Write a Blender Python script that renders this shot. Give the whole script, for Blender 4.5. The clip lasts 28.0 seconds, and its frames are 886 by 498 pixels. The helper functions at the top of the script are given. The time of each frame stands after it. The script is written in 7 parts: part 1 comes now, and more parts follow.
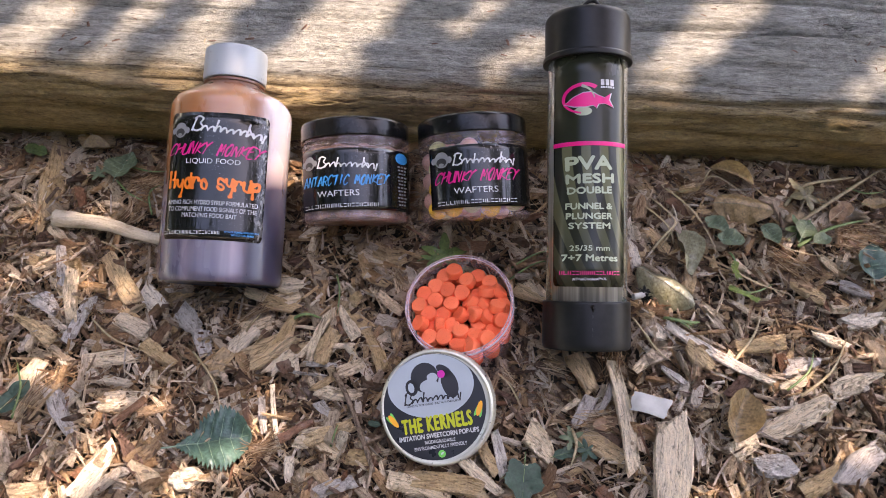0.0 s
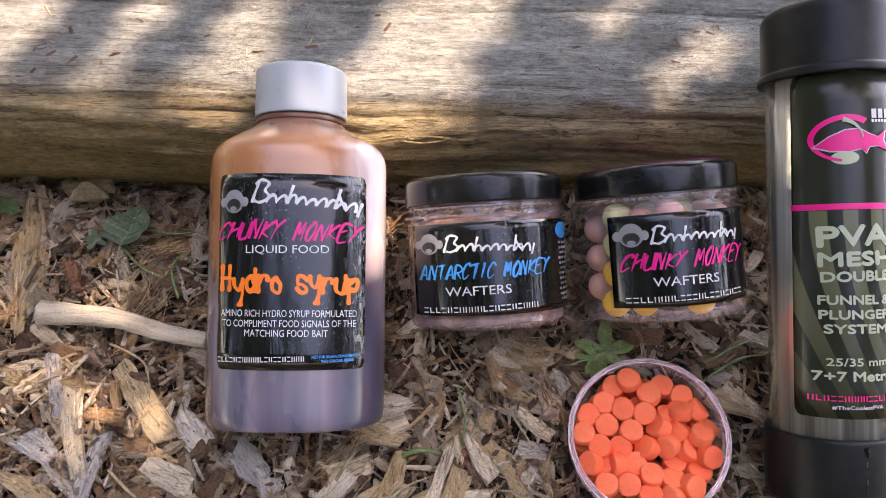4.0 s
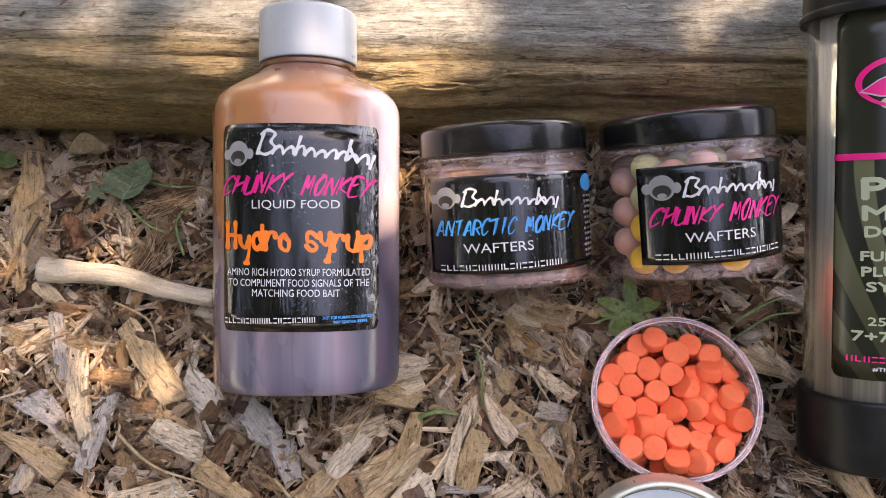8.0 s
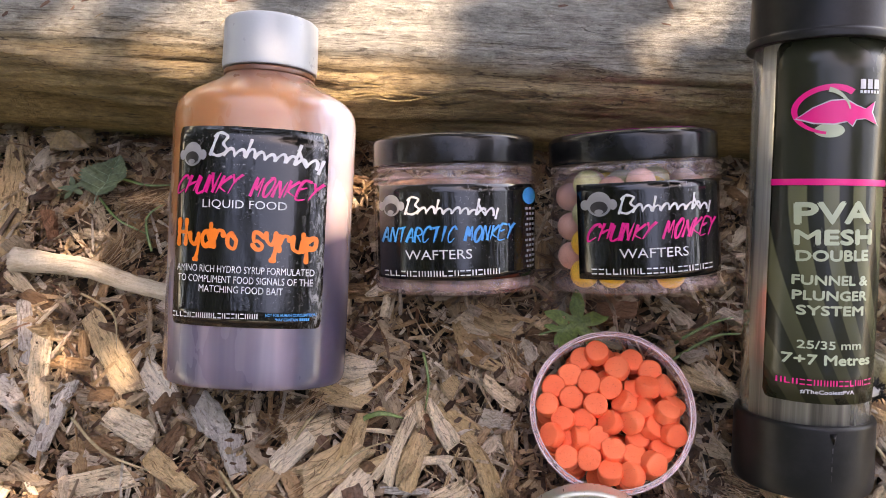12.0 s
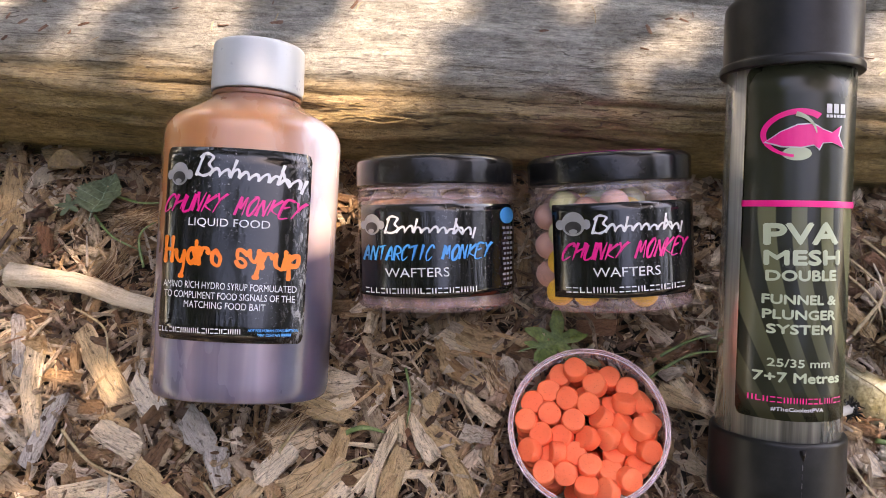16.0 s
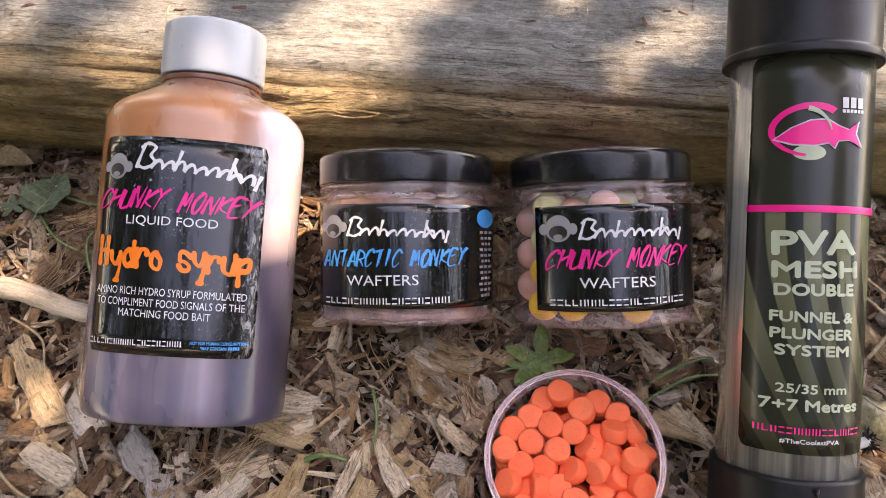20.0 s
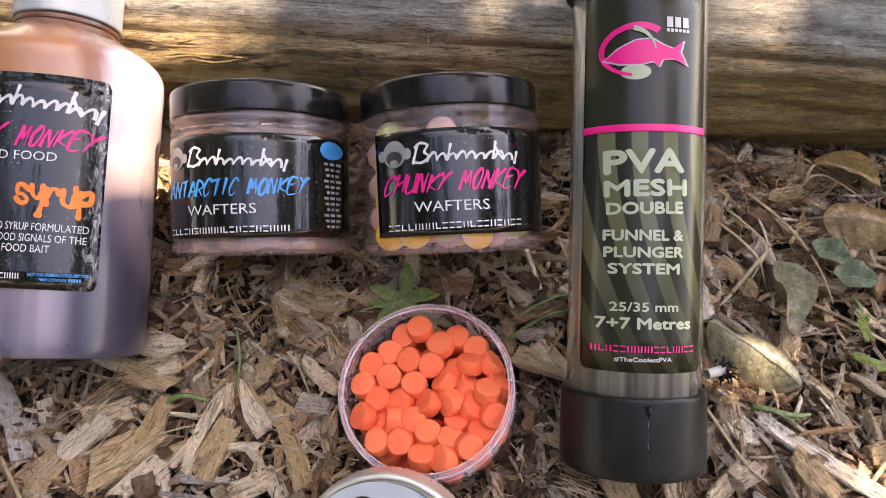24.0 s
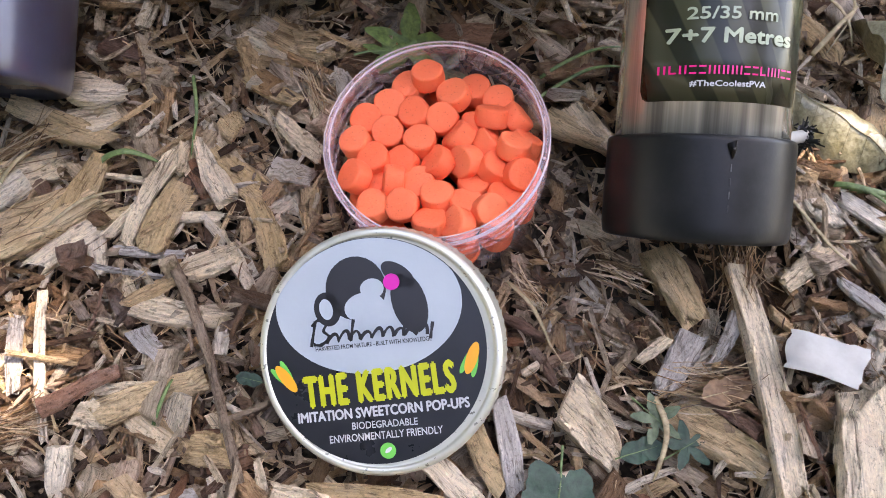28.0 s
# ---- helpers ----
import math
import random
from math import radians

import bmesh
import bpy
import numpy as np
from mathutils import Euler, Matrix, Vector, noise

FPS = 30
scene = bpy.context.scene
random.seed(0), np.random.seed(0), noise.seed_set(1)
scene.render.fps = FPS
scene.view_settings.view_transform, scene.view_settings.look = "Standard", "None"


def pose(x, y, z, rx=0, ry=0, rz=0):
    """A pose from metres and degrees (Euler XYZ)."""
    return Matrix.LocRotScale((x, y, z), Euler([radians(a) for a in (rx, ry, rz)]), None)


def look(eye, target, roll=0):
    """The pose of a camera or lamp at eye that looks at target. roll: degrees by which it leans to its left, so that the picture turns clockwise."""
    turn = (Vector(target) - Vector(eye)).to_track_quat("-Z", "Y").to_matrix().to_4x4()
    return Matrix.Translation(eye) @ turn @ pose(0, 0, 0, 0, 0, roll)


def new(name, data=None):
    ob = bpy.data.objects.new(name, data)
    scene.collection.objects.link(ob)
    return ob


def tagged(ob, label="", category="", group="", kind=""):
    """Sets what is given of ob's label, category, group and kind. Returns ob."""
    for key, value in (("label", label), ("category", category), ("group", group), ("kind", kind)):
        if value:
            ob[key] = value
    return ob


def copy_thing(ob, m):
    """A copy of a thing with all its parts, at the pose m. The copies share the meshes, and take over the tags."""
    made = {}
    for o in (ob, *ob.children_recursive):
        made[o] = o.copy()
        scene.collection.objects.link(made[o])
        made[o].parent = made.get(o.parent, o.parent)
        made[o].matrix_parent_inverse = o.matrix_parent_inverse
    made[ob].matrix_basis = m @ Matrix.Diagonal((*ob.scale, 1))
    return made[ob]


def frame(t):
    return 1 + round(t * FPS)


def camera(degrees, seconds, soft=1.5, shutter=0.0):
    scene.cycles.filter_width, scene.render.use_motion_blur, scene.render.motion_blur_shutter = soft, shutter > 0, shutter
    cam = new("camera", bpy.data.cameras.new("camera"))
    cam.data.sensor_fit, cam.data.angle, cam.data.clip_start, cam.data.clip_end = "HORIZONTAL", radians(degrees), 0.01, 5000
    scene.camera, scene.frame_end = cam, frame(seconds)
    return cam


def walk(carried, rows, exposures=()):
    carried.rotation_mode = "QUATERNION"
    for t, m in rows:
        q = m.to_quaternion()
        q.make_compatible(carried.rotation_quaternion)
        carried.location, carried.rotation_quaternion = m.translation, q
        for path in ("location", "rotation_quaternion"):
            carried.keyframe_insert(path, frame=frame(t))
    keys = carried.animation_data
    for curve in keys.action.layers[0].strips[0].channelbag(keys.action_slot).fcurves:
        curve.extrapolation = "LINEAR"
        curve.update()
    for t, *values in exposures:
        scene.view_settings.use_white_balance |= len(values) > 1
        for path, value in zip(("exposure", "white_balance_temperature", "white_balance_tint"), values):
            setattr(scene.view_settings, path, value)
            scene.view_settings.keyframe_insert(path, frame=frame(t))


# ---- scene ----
cam = camera(61.9, 28.0, soft=0.95)
METRES, EYE, TILT, LEAN, TURN = 0.65, 0.42, -62.0, 0.0, 0.0
ROWS = [
    (0.0, 0.0, 0.0, 0.0, -0.31, 7.25, -2.46),
    (0.5, -0.0042, 0.0046, 0.0098, -0.46, 6.82, -2.5),
    (1.0, -0.0078, 0.0012, 0.01, -0.4, 6.38, -2.65),
    (1.5, -0.0139, 0.0008, 0.0119, -0.31, 6.16, -2.87),
    (2.0, -0.0351, 0.009, 0.0188, -0.44, 6.06, -2.77),
    (2.5, -0.0462, 0.0298, 0.0342, -0.97, 5.7, -2.21),
    (3.0, -0.0776, 0.0874, 0.068, -1.85, 5.14, -1.44),
    (3.5, -0.1311, 0.1687, 0.1181, -2.47, 4.51, -0.68),
    (5.5, -0.1484, 0.2504, 0.1277, -2.64, 1.64, 0.03),
    (6.0, -0.1647, 0.2404, 0.1279, -2.98, 0.94, 0.06),
    (6.5, -0.16, 0.2551, 0.1355, -3.14, 0.59, -0.19),
    (7.0, -0.152, 0.2825, 0.1495, -2.55, -0.03, -1.19),
    (7.5, -0.1671, 0.2808, 0.1426, -1.79, -0.26, -1.36),
    (8.0, -0.1419, 0.2389, 0.1296, -1.76, -0.05, -0.08),
    (8.5, -0.1347, 0.2323, 0.131, -2.01, 0.29, -0.25),
    (9.0, -0.1261, 0.2173, 0.1385, -1.88, 0.63, -0.59),
    (9.5, -0.125, 0.2239, 0.1421, -1.54, 0.7, -0.89),
    (10.0, -0.1133, 0.2332, 0.14, -1.94, 0.44, -1.19),
    (10.5, -0.1098, 0.2292, 0.1377, -2.07, 0.48, -1.35),
    (11.0, -0.1063, 0.2237, 0.1325, -1.48, 0.79, -1.62),
    (11.5, -0.1018, 0.225, 0.1302, -0.73, 1.31, -2.2),
    (12.0, -0.0977, 0.2239, 0.1255, -0.44, 1.09, -2.63),
    (12.5, -0.0987, 0.2243, 0.1224, -0.22, 0.76, -2.76),
    (14.5, -0.0847, 0.218, 0.1259, -0.08, 1.38, -3.13),
    (15.0, -0.0827, 0.2189, 0.1275, 0.12, 1.85, -2.89),
    (15.5, -0.0808, 0.2136, 0.1277, 0.2, 2.12, -2.83),
    (16.0, -0.0801, 0.2119, 0.1273, 0.15, 2.31, -2.94),
    (16.5, -0.0807, 0.2106, 0.1253, 0.1, 2.54, -3.1),
    (17.0, -0.0776, 0.221, 0.1238, 0.1, 2.72, -3.34),
    (17.5, -0.0725, 0.2277, 0.1165, 0.17, 2.86, -3.6),
    (18.0, -0.0701, 0.2425, 0.1165, 0.18, 2.94, -3.81),
    (18.5, -0.0672, 0.2534, 0.1188, -0.02, 3.07, -4.19),
    (19.0, -0.0739, 0.2569, 0.1059, -0.26, 3.38, -4.59),
    (19.5, -0.0768, 0.26, 0.1052, -0.33, 3.79, -4.42),
    (20.0, -0.065, 0.2613, 0.1213, -0.17, 4.05, -3.78),
    (20.5, -0.0512, 0.2576, 0.1191, -0.22, 4.3, -3.45),
    (21.0, -0.034, 0.2614, 0.1162, -0.32, 4.6, -3.64),
    (21.5, -0.0095, 0.265, 0.1088, -0.44, 5.06, -4.04),
    (23.5, 0.0261, 0.2622, 0.1093, 0.39, 5.72, -2.65),
    (24.0, 0.0237, 0.2624, 0.081, -0.24, 4.88, -2.76),
    (24.5, 0.0181, 0.2859, -0.0098, -1.03, 3.64, -3.53),
    (25.0, 0.0131, 0.3137, -0.0418, -1.73, 2.03, -4.14),
    (25.5, 0.0121, 0.3392, -0.03, -2.24, 0.95, -4.36),
    (26.0, 0.0084, 0.3511, -0.0256, -2.49, 0.32, -4.61),
    (26.5, 0.0085, 0.3515, -0.0206, -2.54, 0.01, -4.87),
    (27.0, 0.0074, 0.354, -0.0185, -2.51, -0.12, -4.98),
    (27.5, 0.007, 0.3565, -0.017, -2.5, -0.39, -4.83),
    (28.0, 0.0094, 0.3604, -0.0081, -2.52, -0.82, -4.35),
]
walk(cam, [(t, pose(0, 0, EYE, TILT, LEAN, TURN) @ pose(METRES * x, METRES * y, METRES * z, 90 + pitch, roll, yaw)) for t, x, y, z, yaw, pitch, roll in ROWS],
     exposures=[(0.0, 3.07, 8350, 29), (3.0, 3.17, 8350, 29), (6.0, 3.36, 8950, 27), (12.0, 3.32, 9250, 28), (21.0, 3.34, 9350, 29), (24.0, 3.38, 9450, 28), (25.0, 3.5, 8700, 26), (28.0, 3.53, 8300, 24)])

from mathutils.bvhtree import BVHTree

# ---- world and sun ----
SUN_AZ, SUN_EL = radians(26), radians(63)      # azimuth from +x towards +y
SUN_DIR = Vector((math.cos(SUN_EL) * math.cos(SUN_AZ), math.cos(SUN_EL) * math.sin(SUN_AZ), math.sin(SUN_EL)))
world = bpy.data.worlds.new("world")
scene.world = world
world.use_nodes = True
wt = world.node_tree
sky = wt.nodes.new("ShaderNodeTexSky")
sky.sky_type, sky.sun_disc = "NISHITA", False
sky.sun_elevation, sky.sun_rotation = SUN_EL, math.pi / 2 - SUN_AZ
wt.links.new(sky.outputs[0], wt.nodes["Background"].inputs[0])
wt.nodes["Background"].inputs[1].default_value = 0.15
sun = new("sun", bpy.data.lights.new("sun", "SUN"))
sun.data.energy, sun.data.angle, sun.data.color = 1.95, radians(0.53), (1.0, 0.975, 0.925)
sun.matrix_world = look(SUN_DIR * 10, (0, 0, 0))

# ---- node helpers ----


def put(t, socket, v):
    if isinstance(v, bpy.types.NodeSocket):
        t.links.new(v, socket)
    elif isinstance(v, (tuple, list)) and len(v) == 3 and socket.type == "RGBA":
        socket.default_value = (*v, 1)
    else:
        socket.default_value = v


def material(name, color=(0.5, 0.5, 0.5), rough=0.5, metal=0.0):
    m = bpy.data.materials.new(name)
    m.use_nodes = True
    b = m.node_tree.nodes["Principled BSDF"]
    b.inputs["Base Color"].default_value = (*color, 1)
    b.inputs["Roughness"].default_value, b.inputs["Metallic"].default_value = rough, metal
    return m, m.node_tree, b


def coords(t, source, scale=(1, 1, 1), shift=None):
    c, mp = t.nodes.new("ShaderNodeTexCoord"), t.nodes.new("ShaderNodeMapping")
    mp.inputs["Scale"].default_value = scale
    t.links.new(c.outputs[source], mp.inputs["Vector"])
    if shift is not None:
        put(t, mp.inputs["Location"], shift)
    return mp.outputs[0]


def noisy(t, vec, scale=1.0, detail=4.0, rough=0.55, warp=0.0):
    n = t.nodes.new("ShaderNodeTexNoise")
    put(t, n.inputs["Vector"], vec)
    n.inputs["Scale"].default_value, n.inputs["Detail"].default_value = scale, detail
    n.inputs["Roughness"].default_value, n.inputs["Distortion"].default_value = rough, warp
    return n.outputs["Fac"]


def ramp(t, fac, *stops):
    r = t.nodes.new("ShaderNodeValToRGB")
    put(t, r.inputs[0], fac)
    e = r.color_ramp.elements
    while len(e) < len(stops):
        e.new(0.5)
    for el, (p, c) in zip(e, stops):
        el.position = p
        el.color = (*c, 1) if isinstance(c, tuple) else (c, c, c, 1)
    return r.outputs[0]


def mixed(t, fac, a, b, mode="MIX"):
    m = t.nodes.new("ShaderNodeMix")
    m.data_type, m.blend_type = "RGBA", mode
    put(t, m.inputs[0], fac), put(t, m.inputs[6], a), put(t, m.inputs[7], b)
    return m.outputs[2]


def calc(t, op, a, b=0.0):
    m = t.nodes.new("ShaderNodeMath")
    m.operation = op
    put(t, m.inputs[0], a), put(t, m.inputs[1], b)
    return m.outputs[0]


def relief(t, b, height, strength, distance, under=None):
    n = t.nodes.new("ShaderNodeBump")
    put(t, n.inputs["Height"], height)
    n.inputs["Strength"].default_value, n.inputs["Distance"].default_value = strength, distance
    if under is not None:
        t.links.new(under, n.inputs["Normal"])
    t.links.new(n.outputs[0], b.inputs["Normal"])
    return n.outputs[0]


# ---- materials ----


def wood_chip_material(name, stops, grain=1.0, lines=1.0):
    m, t, b = material(name, rough=0.85)
    b.inputs["Specular IOR Level"].default_value = 0.2
    oi, geo = t.nodes.new("ShaderNodeObjectInfo"), t.nodes.new("ShaderNodeNewGeometry")
    pick = calc(t, "FRACT", calc(t, "ADD", oi.outputs["Random"], geo.outputs["Random Per Island"]))
    base = ramp(t, pick, *stops)
    fine = noisy(t, coords(t, "UV", (70, 2300, 1)), 1.0, 6, 0.75, 0.5)
    wide = noisy(t, coords(t, "UV", (60, 420, 1)), 1.0, 5, 0.65, 0.8)
    dirt = noisy(t, coords(t, "UV", (170, 420, 1)), 1.0, 6, 0.7, 0.4)
    pale = noisy(t, coords(t, "Object", (70, 70, 70)), 1.0, 5, 0.65)
    c = mixed(t, ramp(t, fine, (0.36, 0.6 * lines), (0.48, 0.0)), base, mixed(t, 1.0, base, (0.5, 0.41, 0.33), "MULTIPLY"))
    c = mixed(t, ramp(t, fine, (0.54, 0.0), (0.66, 0.6)), c, mixed(t, 1.0, base, (1.4, 1.38, 1.36), "MULTIPLY"))
    c = mixed(t, ramp(t, wide, (0.42, 0.0), (0.72, 0.6)), c, mixed(t, 1.0, base, (1.35, 1.32, 1.28), "MULTIPLY"))
    c = mixed(t, ramp(t, wide, (0.32, 0.75 * lines), (0.41, 0.0)), c, mixed(t, 1.0, base, (0.3, 0.22, 0.16), "MULTIPLY"))
    # splits that run with the grain
    split = noisy(t, coords(t, "UV", (38, 620, 1)), 1.0, 3, 0.5, 0.5)
    split = ramp(t, calc(t, "ABSOLUTE", calc(t, "SUBTRACT", split, 0.5)), (0.004, 0.75 * lines), (0.017, 0.0))
    split = calc(t, "MULTIPLY", split, ramp(t, noisy(t, coords(t, "UV", (60, 170, 1)), 1.0, 3), (0.45, 0.0), (0.58, 1.0)))
    c = mixed(t, split, c, mixed(t, 1.0, base, (0.2, 0.145, 0.1), "MULTIPLY"))
    c = mixed(t, ramp(t, pale, (0.52, 0.0), (0.75, 0.3)), c, (0.5, 0.45, 0.4))
    c = mixed(t, ramp(t, pale, (0.28, 0.55), (0.45, 0.0)), c, mixed(t, 1.0, base, (0.6, 0.46, 0.32), "MULTIPLY"))
    c = mixed(t, ramp(t, dirt, (0.56, 0.0), (0.68, 0.75 * lines)), c, (0.06, 0.036, 0.022))
    speck = noisy(t, coords(t, "Object", (900, 900, 900)), 1.0, 5, 0.8)
    c = mixed(t, ramp(t, speck, (0.35, 0.75 * lines), (0.44, 0.0)), c, mixed(t, 1.0, c, (0.45, 0.38, 0.32), "MULTIPLY"))
    c = mixed(t, ramp(t, speck, (0.56, 0.0), (0.67, 0.55)), c, mixed(t, 1.0, c, (1.5, 1.47, 1.42), "MULTIPLY"))
    put(t, b.inputs["Base Color"], c)
    n1 = relief(t, b, fine, 1.0 * grain, 0.0024)
    n2 = relief(t, b, wide, 1.0 * grain, 0.005, n1)
    relief(t, b, calc(t, "SUBTRACT", 1.0, split), 0.8 * grain, 0.002, n2)
    return m


CHIPS = wood_chip_material("chipped wood", ((0.0, (0.085, 0.047, 0.031)), (0.11, (0.27, 0.155, 0.085)), (0.24, (0.69, 0.475, 0.26)), (0.36, (0.42, 0.325, 0.235)), (0.46, (0.84, 0.66, 0.44)),
                                            (0.56, (0.125, 0.07, 0.046)), (0.66, (0.55, 0.33, 0.165)), (0.77, (0.62, 0.53, 0.43)), (0.88, (0.87, 0.73, 0.55)), (0.95, (0.3, 0.14, 0.075)), (1.0, (0.2, 0.135, 0.1))))
# darker tones than CHIPS, to deepen the shaded gaps by colour
LITTER = wood_chip_material("mulch litter", ((0.0, (0.06, 0.034, 0.023)), (0.14, (0.2, 0.115, 0.065)), (0.28, (0.46, 0.31, 0.175)), (0.4, (0.1, 0.057, 0.037)), (0.52, (0.31, 0.24, 0.185)),
                                           (0.64, (0.27, 0.145, 0.075)), (0.76, (0.6, 0.44, 0.27)), (0.88, (0.14, 0.085, 0.056)), (1.0, (0.36, 0.26, 0.175))))
PALE = wood_chip_material("pale split wood", ((0.0, (0.86, 0.72, 0.53)), (0.5, (0.84, 0.66, 0.44)), (1.0, (0.87, 0.77, 0.63))))
TAN = wood_chip_material("tan wood", ((0.0, (0.58, 0.4, 0.205)), (1.0, (0.72, 0.53, 0.31))))
GREY = wood_chip_material("weathered grey wood", ((0.0, (0.5, 0.45, 0.4)), (1.0, (0.68, 0.62, 0.55))))
BROWN = wood_chip_material("dark bark", ((0.0, (0.15, 0.085, 0.062)), (1.0, (0.27, 0.158, 0.11))), 1.4)
FIBRE = wood_chip_material("wood fibre", ((0.0, (0.13, 0.07, 0.038)), (0.35, (0.33, 0.195, 0.1)), (0.7, (0.55, 0.39, 0.225)), (1.0, (0.72, 0.57, 0.4))), 0.5)


def soil_material():
    m, t, b = material("dark mulch soil", rough=0.95)
    co = coords(t, "Object")
    a, f = noisy(t, co, 18, 5, 0.6), noisy(t, co, 260, 6, 0.7)
    c = ramp(t, f, (0.3, (0.016, 0.0095, 0.006)), (0.5, (0.045, 0.028, 0.017)), (0.7, (0.13, 0.085, 0.05)))
    c = mixed(t, ramp(t, a, (0.35, 0.0), (0.7, 0.7)), c, (0.05, 0.033, 0.021))
    far = noisy(t, co, 1.3, 6, 0.7)
    c = mixed(t, ramp(t, far, (0.42, 0.0), (0.62, 0.75)), c, (0.045, 0.05, 0.022))
    put(t, b.inputs["Base Color"], c)
    relief(t, b, f, 1.0, 0.004)
    return m


SOIL = soil_material()


def sleeper_material():
    m, t, b = material("weathered sleeper timber", rough=0.85)
    co = coords(t, "Object")
    grain = noisy(t, coords(t, "Object", (95, 520, 520)), 1.0, 7, 0.72, 0.9)
    streak = noisy(t, coords(t, "Object", (24, 85, 85)), 1.0, 7, 0.7, 0.8)
    mottle = noisy(t, coords(t, "Object", (150, 260, 260)), 1.0, 8, 0.75, 0.4)
    blotch = noisy(t, coords(t, "Object", (16, 30, 30)), 1.0, 6, 0.65)
    speck = noisy(t, co, 420, 6, 0.75)
    sep = t.nodes.new("ShaderNodeSeparateXYZ")
    t.links.new(co, sep.inputs[0])
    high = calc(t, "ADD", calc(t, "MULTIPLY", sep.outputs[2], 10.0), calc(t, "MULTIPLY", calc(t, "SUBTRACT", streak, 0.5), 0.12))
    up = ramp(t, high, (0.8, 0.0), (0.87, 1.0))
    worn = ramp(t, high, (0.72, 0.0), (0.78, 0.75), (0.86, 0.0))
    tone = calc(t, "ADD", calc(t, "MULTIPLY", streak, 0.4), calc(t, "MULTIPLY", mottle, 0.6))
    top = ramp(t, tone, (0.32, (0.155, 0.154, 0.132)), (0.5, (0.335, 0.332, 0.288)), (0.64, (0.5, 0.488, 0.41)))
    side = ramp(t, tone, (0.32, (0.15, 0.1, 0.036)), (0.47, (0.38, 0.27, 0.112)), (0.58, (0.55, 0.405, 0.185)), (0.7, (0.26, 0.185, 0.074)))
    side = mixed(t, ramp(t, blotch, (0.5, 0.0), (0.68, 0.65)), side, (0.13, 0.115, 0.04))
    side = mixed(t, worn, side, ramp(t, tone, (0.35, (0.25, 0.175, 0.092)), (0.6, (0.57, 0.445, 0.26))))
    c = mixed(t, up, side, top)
    c = mixed(t, ramp(t, grain, (0.36, 0.6), (0.52, 0.0)), c, mixed(t, 1.0, c, (0.4, 0.35, 0.3), "MULTIPLY"))
    c = mixed(t, ramp(t, blotch, (0.34, 0.6), (0.54, 0.0)), c, mixed(t, 1.0, c, (0.62, 0.59, 0.54), "MULTIPLY"))
    c = mixed(t, ramp(t, speck, (0.52, 0.0), (0.7, 0.6)), c, mixed(t, 1.0, c, (1.5, 1.45, 1.35), "MULTIPLY"))
    c = mixed(t, ramp(t, speck, (0.3, 0.75), (0.4, 0.0)), c, (0.05, 0.038, 0.028))
    hair = noisy(t, coords(t, "Object", (170, 1300, 1300)), 1.0, 6, 0.75, 0.8)
    c = mixed(t, ramp(t, hair, (0.35, 0.7), (0.46, 0.0)), c, mixed(t, 1.0, c, (0.36, 0.31, 0.26), "MULTIPLY"))
    c = mixed(t, ramp(t, hair, (0.56, 0.0), (0.7, 0.4)), c, mixed(t, 1.0, c, (1.55, 1.5, 1.42), "MULTIPLY"))
    line = noisy(t, coords(t, "Object", (9, 150, 150)), 1.0, 3, 0.5, 0.6)
    crack = ramp(t, calc(t, "ABSOLUTE", calc(t, "SUBTRACT", line, 0.5)), (0.003, 0.8), (0.009, 0.0))
    crack = calc(t, "MULTIPLY", crack, ramp(t, noisy(t, coords(t, "Object", (30, 60, 60)), 1.0, 3), (0.5, 0.0), (0.6, 1.0)))
    c = mixed(t, crack, c, (0.028, 0.02, 0.013))
    # open fissures along the worn edge
    fissure = noisy(t, coords(t, "Object", (11, 330, 330)), 1.0, 3, 0.55, 0.7)
    fissure = calc(t, "MULTIPLY", ramp(t, calc(t, "ABSOLUTE", calc(t, "SUBTRACT", fissure, 0.5)), (0.006, 0.85), (0.02, 0.0)), ramp(t, high, (0.7, 0.15), (0.77, 1.0), (0.86, 0.9), (0.91, 0.1)))
    c = mixed(t, fissure, c, mixed(t, 1.0, c, (0.2, 0.16, 0.12), "MULTIPLY"))
    put(t, b.inputs["Base Color"], c)
    n1 = relief(t, b, grain, 1.0, 0.003)
    n2 = relief(t, b, hair, 1.0, 0.0016, n1)
    relief(t, b, mottle, 0.9, 0.006, n2)
    return m


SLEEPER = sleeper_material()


def plastic(name, color, rough, marks=0.25, coat=0.0, shine=0.5):
    m, t, b = material(name, color, rough)
    n = noisy(t, coords(t, "Object", (60, 60, 60)), 1.0, 5, 0.65)
    s = noisy(t, coords(t, "Object", (900, 900, 900)), 1.0, 2, 0.5)
    put(t, b.inputs["Base Color"], mixed(t, ramp(t, n, (0.45, 0.0), (0.8, marks)), color, tuple(min(1, c * 1.6 + 0.03) for c in color)))
    put(t, b.inputs["Roughness"], ramp(t, n, (0.3, rough * 0.8), (0.75, min(1, rough * 1.35))))
    b.inputs["Coat Weight"].default_value = coat
    b.inputs["Specular IOR Level"].default_value = shine
    relief(t, b, s, 0.06, 0.0004)
    return m


